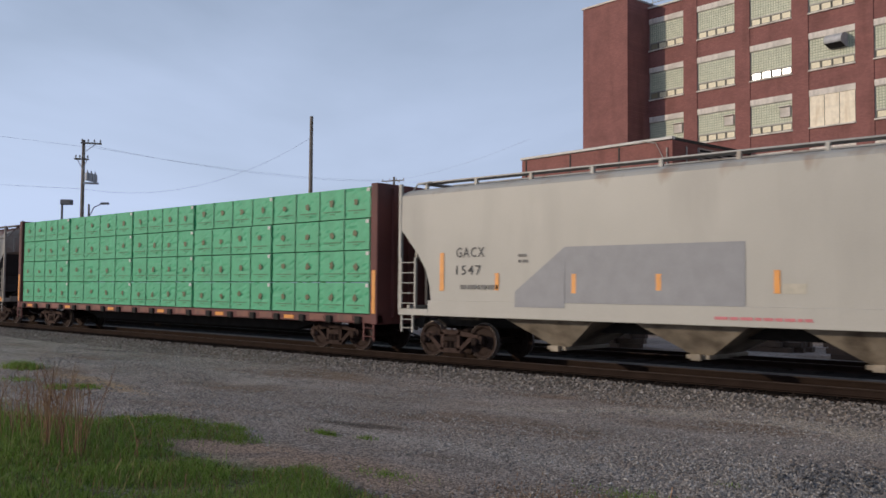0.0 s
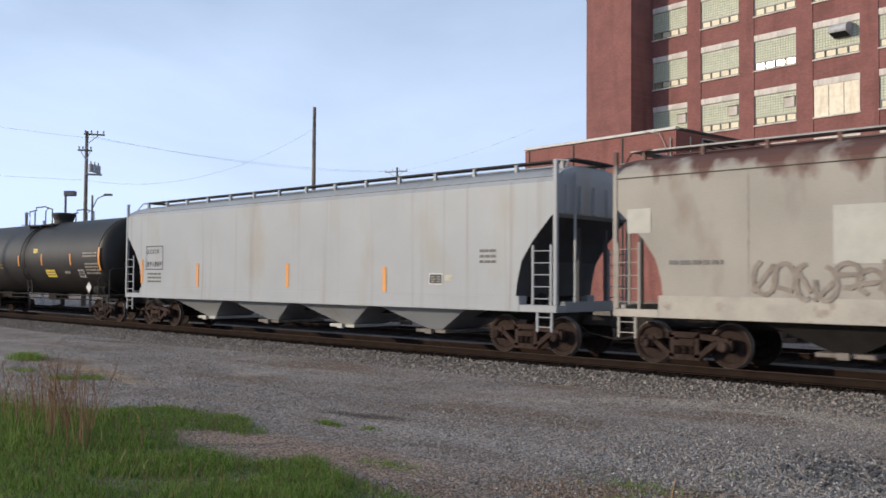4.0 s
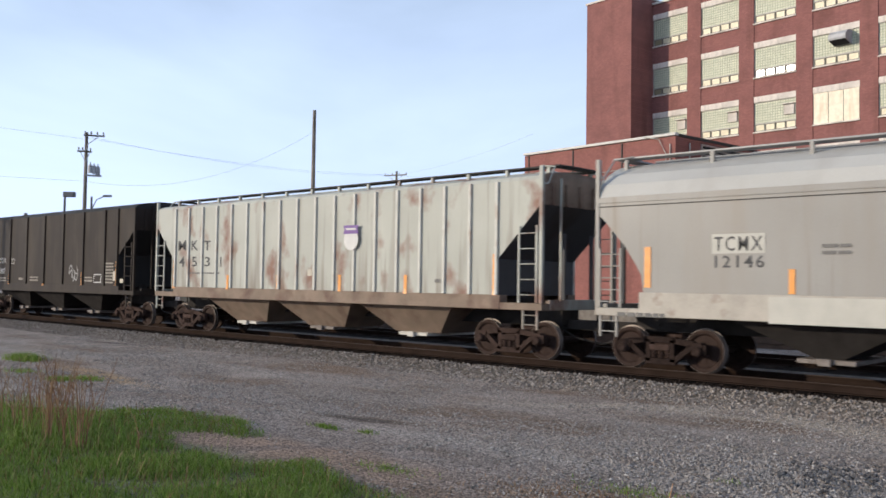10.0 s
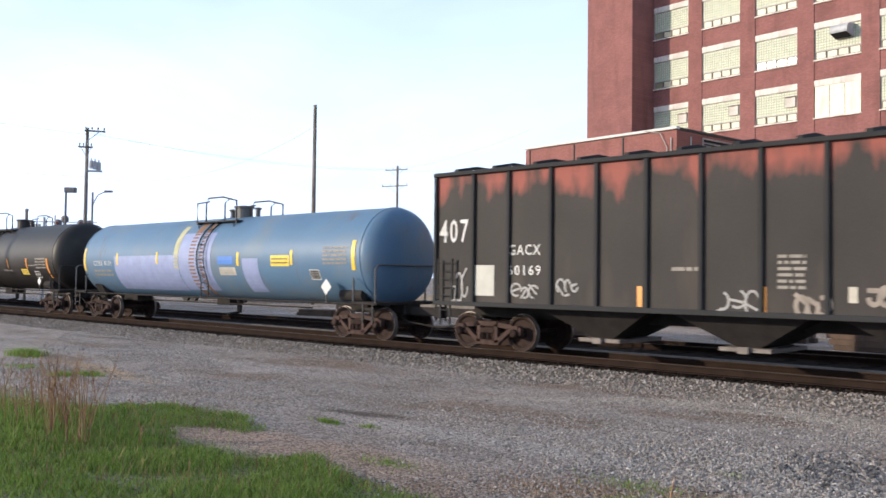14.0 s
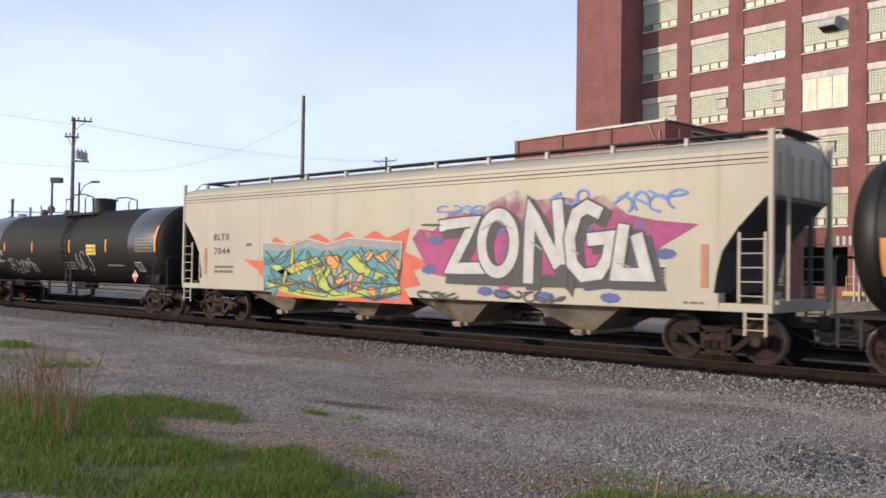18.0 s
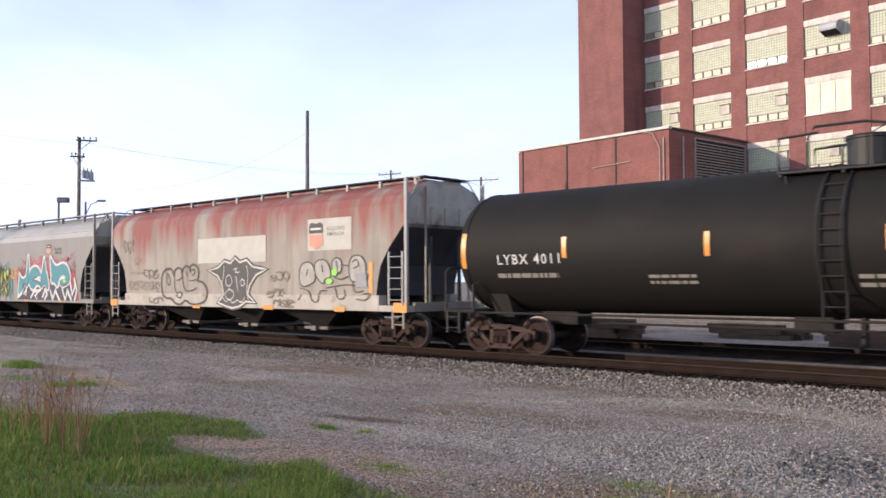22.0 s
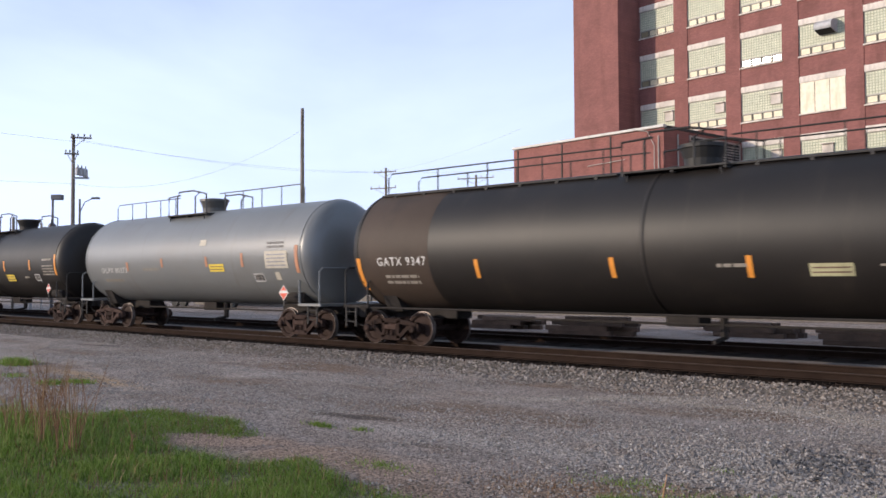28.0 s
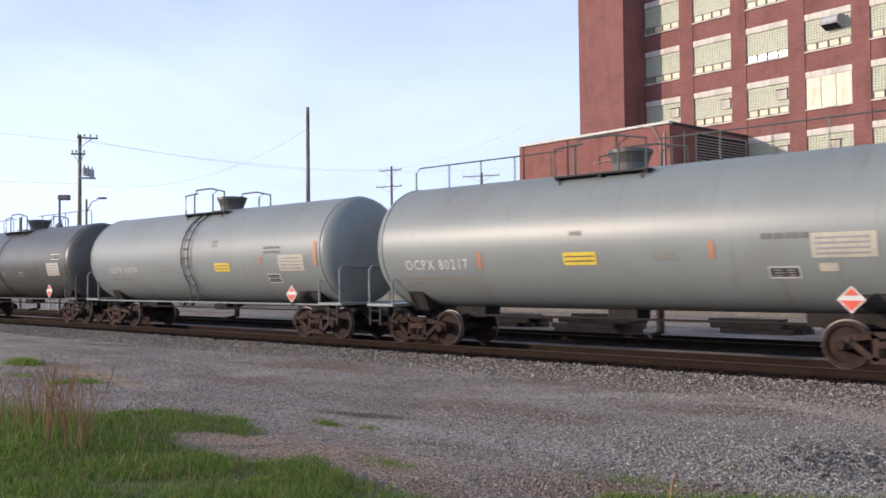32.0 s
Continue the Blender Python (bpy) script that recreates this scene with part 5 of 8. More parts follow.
def ladder(parent, x0, x1, y, z0, z1, rungs, material, name="ladder"):
    bm = bmesh.new()
    for x in (x0, x1):
        box(bm, x - 0.025, x + 0.025, y - 0.02, y + 0.02, z0, z1)
    for k in range(rungs):
        z = z0 + (k + 0.5) * (z1 - z0) / rungs
        tube(bm, [(x0, y - 0.01, z), (x1, y - 0.01, z)], 0.014, 5)
    return part(name, bm, material, parent)


# -- covered hoppers --
def covered_hopper(i, label, paint, roofmat=None, sill=(1.10, 1.55), cut=1.15, bays=3, seams=(), ribs=None, rib_mat=None, top=4.55, eave=3.75, board=True, posts=None, full=False, dark_bays=False, eave_w=1.48, bay_paint=None, panels=(), sill_paint=None, bay_foot=0.26, slant=None, walkway="grating", peak=3.36, rails=None):
    car = thing("covered_hopper_car", label, "rail car", "cars of the freight train")
    hl = HALF[i]
    z0, z1 = sill
    if full:
        lv = [(z0, hl - 0.06, 1.58), (eave, hl - 0.06, 1.58), (top - 0.12, hl - 0.06, 1.30), (top, hl - 0.06, 0.55)]
    elif slant:
        lv = [(z1 - 0.02, hl - cut, 1.60), (slant[0], hl - cut, 1.60), (slant[1], hl - 0.06, 1.60), (eave, hl - 0.06, 1.60), (eave + (top - eave) * 0.35, hl - 0.06, eave_w), (eave + (top - eave) * 0.65, hl - 0.07, eave_w - 0.25), (top, hl - 0.12, 0.55)]
    else:
        lv = [(z1 - 0.02, hl - cut - 0.05, 1.60), (z1 + 0.35, hl - cut, 1.60), (2.25, hl - cut + 0.12, 1.60), (2.25 + (peak - 2.25) * 0.41, hl - cut * 0.62, 1.60), (peak - 0.08, hl - 0.18, 1.60), (peak, hl - 0.06, 1.60),
              (eave, hl - 0.06, 1.60), (eave + (top - eave) * 0.35, hl - 0.06, eave_w), (eave + (top - eave) * 0.65, hl - 0.07, eave_w - 0.25), (eave + (top - eave) * 0.88, hl - 0.09, 0.85), (top, hl - 0.12, 0.55)]
    bm = bmesh.new()
    rings = [[bm.verts.new(p) for p in ((-l, -w, z), (l, -w, z), (l, w, z), (-l, w, z))] for z, l, w in lv]
    for a, b in zip(rings, rings[1:]):
        for k in range(4):
            bm.faces.new((a[k], a[(k + 1) % 4], b[(k + 1) % 4], b[k]))
    bm.faces.new(rings[0][::-1]), bm.faces.new(rings[-1])
    bmesh.ops.recalc_face_normals(bm, faces=bm.faces)
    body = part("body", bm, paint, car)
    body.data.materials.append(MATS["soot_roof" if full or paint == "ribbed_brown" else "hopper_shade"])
    if roofmat:
        body.data.materials.append(MATS[roofmat])
    if sill_paint:
        body.data.materials.append(MATS[sill_paint])
    # lower end faces take the dark second material, which paints in their shade
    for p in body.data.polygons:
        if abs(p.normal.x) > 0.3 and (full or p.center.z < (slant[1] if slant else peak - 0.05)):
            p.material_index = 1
        if sill_paint and abs(p.normal.x) > 0.3 and p.center.z >= peak - 0.05:
            p.material_index = len(body.data.materials) - 1
        if roofmat and p.center.z > eave + 0.01:
            p.material_index = 2
    for z, h, out in seams:
        bm = bmesh.new()
        for s in (-1, 1):
            y = s * (1.60 if z < eave else eave_w + 0.02)
            box(bm, -hl + 0.08, hl - 0.08, min(y, y + s * out), max(y, y + s * out), z, z + h)
        part("seam", bm, "grating" if h < 0.03 else paint, body)
    for px in panels:
        bm = bmesh.new()
        box(bm, px - 0.012, px + 0.012, -1.605, -1.59, z1, eave - 0.02)
        part("panel_seam", bm, "panel_seam", body)
    for rx in ribs or ():
        for s in (-1, 1):
            bm = bmesh.new()
            lo = z0 + 0.02 if full else z1
            ys = sorted((s * 1.58, s * 1.66))
            box(bm, rx - 0.045, rx + 0.045, ys[0], ys[1], lo, eave + 0.02, 0.008)
            part("rib", bm, rib_mat or paint, body)
    if full:
        for s in (-1, 1):
            bm = bmesh.new()
            ys = sorted((s * 1.56, s * 1.68))
            box(bm, -hl, hl, ys[0], ys[1], eave, eave + 0.1, 0.01)
            box(bm, -hl, hl, ys[0], ys[1], z0 - 0.05, z0 + 0.06, 0.01)
            part("chord", bm, roofmat or paint, body)
        for k in range(13):
            bm = bmesh.new()
            x = -hl + 0.5 + k * (2 * hl - 1) / 12
            prism(bm, [(-1.35, top - 0.12), (-0.6, top + 0.02), (0.6, top + 0.02), (1.35, top - 0.12), (1.35, top - 0.05), (0.6, top + 0.09), (-0.6, top + 0.09), (-1.35, top - 0.05)], x - 0.06, x + 0.06)
            part("roof_bow", bm, roofmat or paint, body)
    # side sills, end platforms, posts
    if not full:
        for s in (-1, 1):
            bm = bmesh.new()
            ys = sorted((s * 1.30, s * 1.612))
            box(bm, -hl + cut * 0.95, hl - cut * 0.95, ys[0], ys[1], z0, z1, 0.012)
            box(bm, -hl, -hl + cut * 0.95, ys[0], ys[1], z0, z0 + 0.17, 0.012)
            box(bm, hl - cut * 0.95, hl, ys[0], ys[1], z0, z0 + 0.17, 0.012)
            part("side_sill", bm, sill_paint or paint, car)
        for s in (-1, 1):
            bm = bmesh.new()
            xs = sorted((s * hl, s * (hl - 0.12)))
            box(bm, xs[0], xs[1], -1.29, 1.29, z0, z0 + 0.25, 0.012)
            part("end_sill", bm, paint, car)
            for side in (-1, 1):
                bm = bmesh.new()
                ys = sorted((side * 1.53, side * 1.62))
                box(bm, s * (hl - 0.05) - 0.05, s * (hl - 0.05) + 0.05, ys[0], ys[1], z0 + 0.17, 4.6 if board else eave - 0.02, 0.008)
                part("corner_post", bm, rails or paint, car)
                bm = bmesh.new()
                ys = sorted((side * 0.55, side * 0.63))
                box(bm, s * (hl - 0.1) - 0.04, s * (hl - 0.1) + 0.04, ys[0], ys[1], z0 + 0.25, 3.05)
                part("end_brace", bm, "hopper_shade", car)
                ladder(car, s * (hl - 0.66), s * (hl - 0.14), side * 1.635, z0 + 0.18, 3.2 if slant else 2.62, 5, rails or paint)
                ladder(car, s * (hl - 0.55), s * (hl - 0.14), side * 1.60, z0 - 0.45, z0, 2, paint, "stirrup_step")
            for y in (-1.15, -0.58, 0.0, 0.58, 1.15):
                bm = bmesh.new()
                xs = sorted((s * (hl - 0.07), s * (hl + 0.01)))
                box(bm, xs[0], xs[1], y - 0.05, y + 0.05, slant[1] if slant else peak + 0.02, eave - 0.05, 0.01)
                part("end_rib", bm, sill_paint or paint, car)
            ladder(car, s * (hl + 0.02), s * (hl + 0.021), -0.9, z0 + 0.2, top - 0.2, 1, paint, "grab_iron")
    else:
        for s in (-1, 1):
            for side in (-1, 1):
                ladder(car, s * (hl - 0.70), s * (hl - 0.22), side * 1.70, z0 + 0.1, 2.3, 5, roofmat or paint)
                ladder(car, s * (hl - 0.55), s * (hl - 0.22), side * 1.60, z0 - 0.55, z0 - 0.05, 2, roofmat or paint, "stirrup_step")
    bm = bmesh.new()
    box(bm, -hl + 0.3, hl - 0.3, -0.35, 0.35, 0.80, z0 + 0.12)
    part("centre_sill", bm, "underframe", car)
    # discharge hoppers under the floor
    tc = CENTRES[i]
    span = tc - 3.0
    bw = span / bays
    for k in range(bays):
        x = -span / 2 + bw * (k + 0.5)
        bm = bmesh.new()
        narrow = bay_paint == "dirty_cream"
        a, b = bw * (0.38 if narrow else 0.47), bay_foot
        t, u = 1.38, 0.75
        zt, zb = z0 + 0.05, 0.46
        lo, hi = [bm.verts.new(p) for p in ((x - b, -u, zb), (x + b, -u, zb), (x + b, u, zb), (x - b, u, zb))], [bm.verts.new(p) for p in ((x - a, -t, zt), (x + a, -t, zt), (x + a, t, zt), (x - a, t, zt))]
        for q in range(4):
            bm.faces.new((lo[q], lo[(q + 1) % 4], hi[(q + 1) % 4], hi[q]))
        bm.faces.new(lo[::-1]), bm.faces.new(hi)
        # dark_bays: shade under the car is put in as the dark underframe colour
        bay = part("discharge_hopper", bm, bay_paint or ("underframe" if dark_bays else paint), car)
        bm = bmesh.new()
        g = 0.27 if narrow else 0.55
        box(bm, x - g, x + g, -0.95, 0.95, 0.37, 0.46, 0.01)
        box(bm, x - 0.12, x + 0.12, -1.05, -0.95, 0.34, 0.48, 0.01)
        part("outlet_gate", bm, "dirty_cream" if narrow else "lead_white" if not dark_bays and k % 2 == 0 else "outlet_grey", bay)
    bm = bmesh.new()
    lathe(bm, [(0.05, -0.4), (0.18, -0.38), (0.18, 0.38), (0.05, 0.4)], (hl - 1.5, -0.6, z0 + 0.25), "x", 12)
    part("brake_cylinder", bm, "underframe", car)
    # roof hatches and running boards
    if board:
        bm = bmesh.new()
        box(bm, -hl + 0.7, hl - 0.7, -0.28, 0.28, top, top + 0.11, 0.03)
        part("roof_hatch", bm, paint, car)
        for side in (-1, 1):
            bm = bmesh.new()
            ys = sorted((side * 0.52, side * 0.92))
            box(bm, -hl + 0.02, hl - 0.02, ys[0], ys[1], 4.665, 4.70)
            part("running_board", bm, walkway, car, "steel grating walkway")
            n = posts or 12
            for k in range(n):
                bm = bmesh.new()
                x = -hl + 0.35 + k * (2 * hl - 0.7) / (n - 1)
                ys = sorted((side * 0.84, side * 0.93))
                box(bm, x - 0.04, x + 0.04, ys[0], ys[1], top - 0.32, 4.665)
                part("board_bracket", bm, rails or paint, car)
            for s in (-1, 1):
                bm = bmesh.new()
                tube(bm, [(s * (hl - 0.55), side * 0.93, 4.70), (s * (hl - 0.1), side * 1.0, 4.64), (s * (hl - 0.03), side * 1.35, 4.2), (s * (hl - 0.03), side * 1.58, eave - 0.1)], 0.022)
                part("roof_grab", bm, rails or paint, car)
        for s in (-1, 1):
            bm = bmesh.new()
            xs = sorted((s * (hl - 0.35), s * (hl + 0.02)))
            box(bm, xs[0], xs[1], -0.51, 0.51, 4.665, 4.70)
            part("end_board", bm, walkway, car)
    add_trucks(car, tc, i)
    add_couplers(car, i)

    def surf(z):
        if full:
            return 1.58
        return 1.612 if z < z1 else 1.60
    return car, body, surf


# -- tank cars --
def tank_car(i, label, paint, r, zc, band=None, head=None, walk_rail=False, wide_walk=False, mid=0.0, ladder_near=True, fittings="dome", saddle=True, side_pipe=True):
    car = thing("tank_car", label, "rail car", "cars of the freight train")
    hl = HALF[i]
    cyl = hl - 0.78
    gear = paint if "grey" in paint else "underframe"
    rail_paint = paint if paint in ("tank_grey", "tank_palegrey") else "tank_darkgrey" if "blue" in paint or "grey" in paint else "grating"
    bm = bmesh.new()
    lathe(bm, [(r * 0.999, -cyl + 0.0), (r, -cyl * 0.66), (r, -cyl * 0.33), (r, 0), (r, cyl * 0.33), (r, cyl * 0.66), (r * 0.999, cyl)], (0, 0, zc), "x", 56)
    for f in [f for f in bm.faces if len(f.verts) > 4]:
        bm.faces.remove(f)
    shell = part("shell", bm, paint, car, smooth=True)
    for s in (-1, 1):
        bm = bmesh.new()
        prof = [(r * math.cos(a * math.pi / 28) ** 0.72, s * (cyl + 0.66 * math.sin(a * math.pi / 28))) for a in range(0, 14)]
        lathe(bm, prof + [(0.02, s * (cyl + 0.66))], (0, 0, zc), "x", 56)
        for f in [f for f in bm.faces if len(f.verts) > 4 and abs(f.calc_center_median().x) < cyl + 0.3]:
            bm.faces.remove(f)
        part("tank_head", bm, head or paint, car, smooth=True)
        bm = bmesh.new()
        lathe(bm, [(r + 0.004, s * (cyl - 0.02)), (r + 0.012, s * (cyl - 0.02)), (r + 0.012, s * (cyl + 0.03)), (r + 0.004, s * (cyl + 0.03))], (0, 0, zc), "x", 56)
        part("weld_ring", bm, paint, shell, smooth=True)
    for x0, x1, m in band or ():
        bm = bmesh.new()
        lathe(bm, [(r + 0.003, x0), (r + 0.005, x0 + 0.01), (r + 0.005, x1 - 0.01), (r + 0.003, x1)], (0, 0, zc), "x", 56)
        for f in [f for f in bm.faces if len(f.verts) > 4]:
            bm.faces.remove(f)
        part("painted_band", bm, m, shell, smooth=True)
    # stub sills, platforms, end rails
    tc = CENTRES[i]
    for s in (-1, 1):
        bm = bmesh.new()
        xs = sorted((s * (tc / 2 - 1.8), s * (hl - 0.05)))
        box(bm, xs[0], xs[1], -0.32, 0.32, 0.74, 1.06, 0.02)
        part("stub_sill", bm, "underframe", car)
        bm = bmesh.new()
        x = s * tc / 2
        prism(bm, [(-0.85, 0.92), (0.85, 0.92), (1.12, zc - r + 0.46), (0.45, zc - r + 0.1), (-0.45, zc - r + 0.1), (-1.12, zc - r + 0.46)], x - 0.28, x + 0.28)
        part("bolster_saddle", bm, "underframe", car)
        bm = bmesh.new()
        xs = sorted((s * (hl - 1.05), s * hl))
        box(bm, xs[0], xs[1], -1.5, 1.5, 1.02, 1.10, 0.01)
        part("end_platform", bm, gear, car)
        for side in (-1, 1):
            bm = bmesh.new()
            tube(bm, [(s * (hl - 1.0), side * 1.47, 1.08), (s * (hl - 1.0), side * 1.47, 1.72), (s * (hl - 1.08), side * 1.42, 1.78)], 0.032)
            part("platform_stanchion", bm, rail_paint, car)
            bm = bmesh.new()
            tube(bm, [(s * (hl - 0.08), side * 1.47, 1.08), (s * (hl - 0.08), side * 1.47, 2.05), (s * (hl - 0.08), side * 1.35, 2.15), (s * (hl - 0.08), 0, 2.15)], 0.03)
            part("end_handrail", bm, rail_paint, car)
            ladder(car, s * (hl - 0.55), s * (hl - 0.15), side * 1.5, 0.5, 1.04, 2, "grating", "stirrup_step")
        bm = bmesh.new()
        lathe(bm, [(0.05, -0.5), (0.2, -0.48), (0.2, 0.48), (0.05, 0.5)], (s * (tc / 2 - (0.2 if s > 0 else 0.0)), -0.95 if s > 0 else 0.9, 1.28), "x", 14)
        part("air_reservoir", bm, "underframe", car)
    for side in (-1, 1) if side_pipe else ():
        bm = bmesh.new()
        tube(bm, [(-hl + 0.9, side * 1.42, 1.03), (hl - 0.9, side * 1.42, 1.03)], 0.03)
        part("side_pipe", bm, gear, car)
    bm = bmesh.new()
    box(bm, -0.45, 0.35, -0.3, 0.3, 0.74, zc - r + 0.06, 0.02)
    part("skid_box", bm, "underframe", car)
    bm = bmesh.new()
    tube(bm, [(-5, -0.3, 0.8), (5, -0.3, 0.8)], 0.03)
    part("brake_pipe", bm, "underframe", car)
    bm = bmesh.new()
    tube(bm, [(0.9, -0.25, 0.5), (0.9, -0.25, 1.1)], 0.09)
    tube(bm, [(0.9, -0.25, 0.52), (0.9, -0.75, 0.46)], 0.05)
    part("drain_valve", bm, "underframe", car)
    # manway, platform and railings on top
    zt = zc + r
    bm = bmesh.new()
    if fittings == "dome":
        drum = [(0.02, zt - 0.1), (0.48, zt - 0.1), (0.48, zt + 0.44), (0.51, zt + 0.45), (0.51, zt + 0.52), (0.3, zt + 0.55), (0.02, zt + 0.56)]
        lathe(bm, drum if "gloss" in paint else [(0.02, zt - 0.1), (0.40, zt - 0.1), (0.42, zt + 0.12), (0.50, zt + 0.34), (0.53, zt + 0.36), (0.53, zt + 0.44), (0.3, zt + 0.47), (0.02, zt + 0.48)], (mid + 0.35, 0, 0), "z", 20)
    else:
        lathe(bm, [(0.02, zt - 0.1), (0.3, zt - 0.1), (0.3, zt + 0.30), (0.36, zt + 0.31), (0.36, zt + 0.38), (0.02, zt + 0.42)], (mid + 0.5, -0.1, 0), "z", 18)
        for dx in (-0.5, -0.2, 1.05):
            lathe(bm, [(0.02, zt - 0.1), (0.09, zt - 0.1), (0.09, zt + 0.25), (0.14, zt + 0.26), (0.14, zt + 0.32), (0.02, zt + 0.34)], (mid + dx, 0.1, 0), "z", 10)
    part("manway_dome", bm, "black_steel" if "black" in paint or "gloss" in paint else "tank_darkgrey", car, smooth=False)
    bm = bmesh.new()
    yb = -0.98
    zb = zc + math.sqrt(r * r - 0.9 * 0.9) + 0.10
    for y0, y1 in ((yb - 0.02, yb + 0.42), (-yb - 0.42, -yb + 0.02)):
        box(bm, mid - 1.15, mid + 1.35, y0, y1, zb, zb + 0.04)
    for x in (mid - 1.1, mid + 0.1, mid + 1.3):
        box(bm, x - 0.03, x + 0.03, yb, -yb, zb - 0.06, zb)
    for s in (-1, 1):
        for x in (mid - 1.0, mid + 1.2):
            tube(bm, [(x, s * 0.97, zb - 0.05), (x + 0.12, s * 1.08, zb - 0.45)], 0.02)
    part("platform", bm, "grating", car)
    rail_m = "black_steel" if "grey" not in paint else "tank_darkgrey"
    for side in (-1, 1):
        bm = bmesh.new()
        y, z = side * 0.97, zb + 0.04
        tube(bm, [(mid - 1.12, y, z), (mid - 1.12, y, z + 0.66), (mid - 0.35, y, z + 0.70)], 0.03)
        tube(bm, [(mid - 0.55, y, z), (mid - 0.55, y, z + 0.62), (mid - 0.42, y, z + 0.82), (mid + 0.5, y, z + 0.82), (mid + 1.32, y, z + 0.66), (mid + 1.32, y, z)], 0.03)
        tube(bm, [(mid + 0.62, y, z), (mid + 0.62, y, z + 0.6), (mid + 0.85, y, z + 0.72)], 0.028)
        part("platform_rail", bm, rail_m, car)
    if walk_rail:
        for s in (-1, 1):
            for y in (-0.62, 0.62) if wide_walk else (-0.4,):
                bm = bmesh.new()
                xs = [mid + s * 1.3, mid + s * (cyl - abs(mid)) * 0.98]
                zf = zc + math.sqrt(r * r - y * y)
                tube(bm, [(xs[0], y, zf + 0.62), (xs[1] - s * 0.15, y, zf + 0.62), (xs[1], y, zf + 0.5), (xs[1], y, zf)], 0.02)
                for k in range(4):
                    x = xs[0] + (xs[1] - xs[0]) * (k + 0.3) / 4.4
                    tube(bm, [(x, y, zf - 0.02), (x, y, zf + 0.62)], 0.018)
                part("top_rail", bm, rail_m, car)
            if not wide_walk:
                continue
            bm = bmesh.new()
            xs = sorted((mid + s * 1.36, mid + s * (cyl - 0.1)))
            half = 0.80
            zw = zc + math.sqrt(r * r - half * half)
            box(bm, xs[0], xs[1], -half, -half + 0.3, zw + 0.05, zw + 0.09)
            box(bm, xs[0], xs[1], half - 0.3, half, zw + 0.05, zw + 0.09)
            for k in range(7):
                x = xs[0] + (k + 0.5) * (xs[1] - xs[0]) / 7
                box(bm, x - 0.04, x + 0.04, -half - 0.02, half + 0.02, zw - 0.04, zw + 0.05)
            part("top_walkway", bm, "grating", car)
    # side ladder bent round the shell
    if ladder_near:
        for side in (-1, 1):
            bm = bmesh.new()
            arc = []
            for k in range(11):
                z = 1.0 + (zb - 1.0) * k / 10
                arc.append((z, side * (max(math.sqrt(max(r * r - (z - zc) ** 2, 0)), 1.25 if z < zc else 0) + 0.09)))
            for x in (mid - 0.2, mid + 0.24):
                tube(bm, [(x, y, z) for z, y in arc], 0.024, 5)
            for k in range(11):
                z, y = arc[k]
                tube(bm, [(mid - 0.2, y, z), (mid + 0.24, y, z)], 0.015, 5)
            part("ladder", bm, rail_m, car)
    if saddle:
        bm = bmesh.new()
        lathe(bm, [(r + 0.002, mid - 0.30), (r + 0.02, mid - 0.28), (r + 0.02, mid - 0.22), (r + 0.002, mid - 0.20)], (0, 0, zc), "x", 56)
        for f in [f for f in bm.faces if len(f.verts) > 4]:
            bm.faces.remove(f)
        part("strap_band", bm, paint, shell, smooth=True)
    add_trucks(car, tc, i)
    add_couplers(car, i)

    def surf(z):
        return math.sqrt(max(r * r - (z - zc) ** 2, 0.04))
    return car, shell, surf


# -- lettering, reflectors, placards and spray paint on the car sides --
class Side:
    car = body = surf = None


WELDED = ("paint_patch", "sign_plate", "reflective_stripe", "stencil_block", "stencil_frame", "sign_field", "emblem_bar")


def decal(name, polys, layer, material, label="", parent=None):
    """Thin paint or tape on the near side of the present car; polys are outlines of (x, z).
    An outline that follows on from the one before shares its corners."""
    bm = bmesh.new()
    out, last = 0.005 + 0.005 * layer, {}
    for poly in polys:
        if len(poly) < 3:
            continue
        out += 0.00004 * (name not in WELDED)
        ring, here = [], {}
        for x, z in poly:
            key = (round(x, 4), round(z, 4))
            if key in here:
                continue
            here[key] = last.get(key) or bm.verts.new((x, -(Side.surf(z) + out), z))
            ring.append(here[key])
        if len(ring) >= 3 and not bm.faces.get(ring):
            bm.faces.new(ring)
        last = here
    if name in WELDED:
        bmesh.ops.remove_doubles(bm, verts=bm.verts, dist=0.0004)
    bm.normal_update()
    for f in bm.faces:
        if f.normal.y > 0:
            f.normal_flip()
    me = bpy.data.meshes.new(name)
    bm.to_mesh(me), bm.free()
    ob = linked(name, me, material, parent or Side.body, label)
    if name in ("stencil_block", "spray_tag"):
        tagged(ob, kind="stuff")
    return ob


def rect(x0, x1, z0, z1):
    n = max(1, int((z1 - z0) / 0.12))
    zs = [z0 + (z1 - z0) * k / n for k in range(n + 1)]
    return [[(x0, a), (x1, a), (x1, b), (x0, b)] for a, b in zip(zs, zs[1:])]


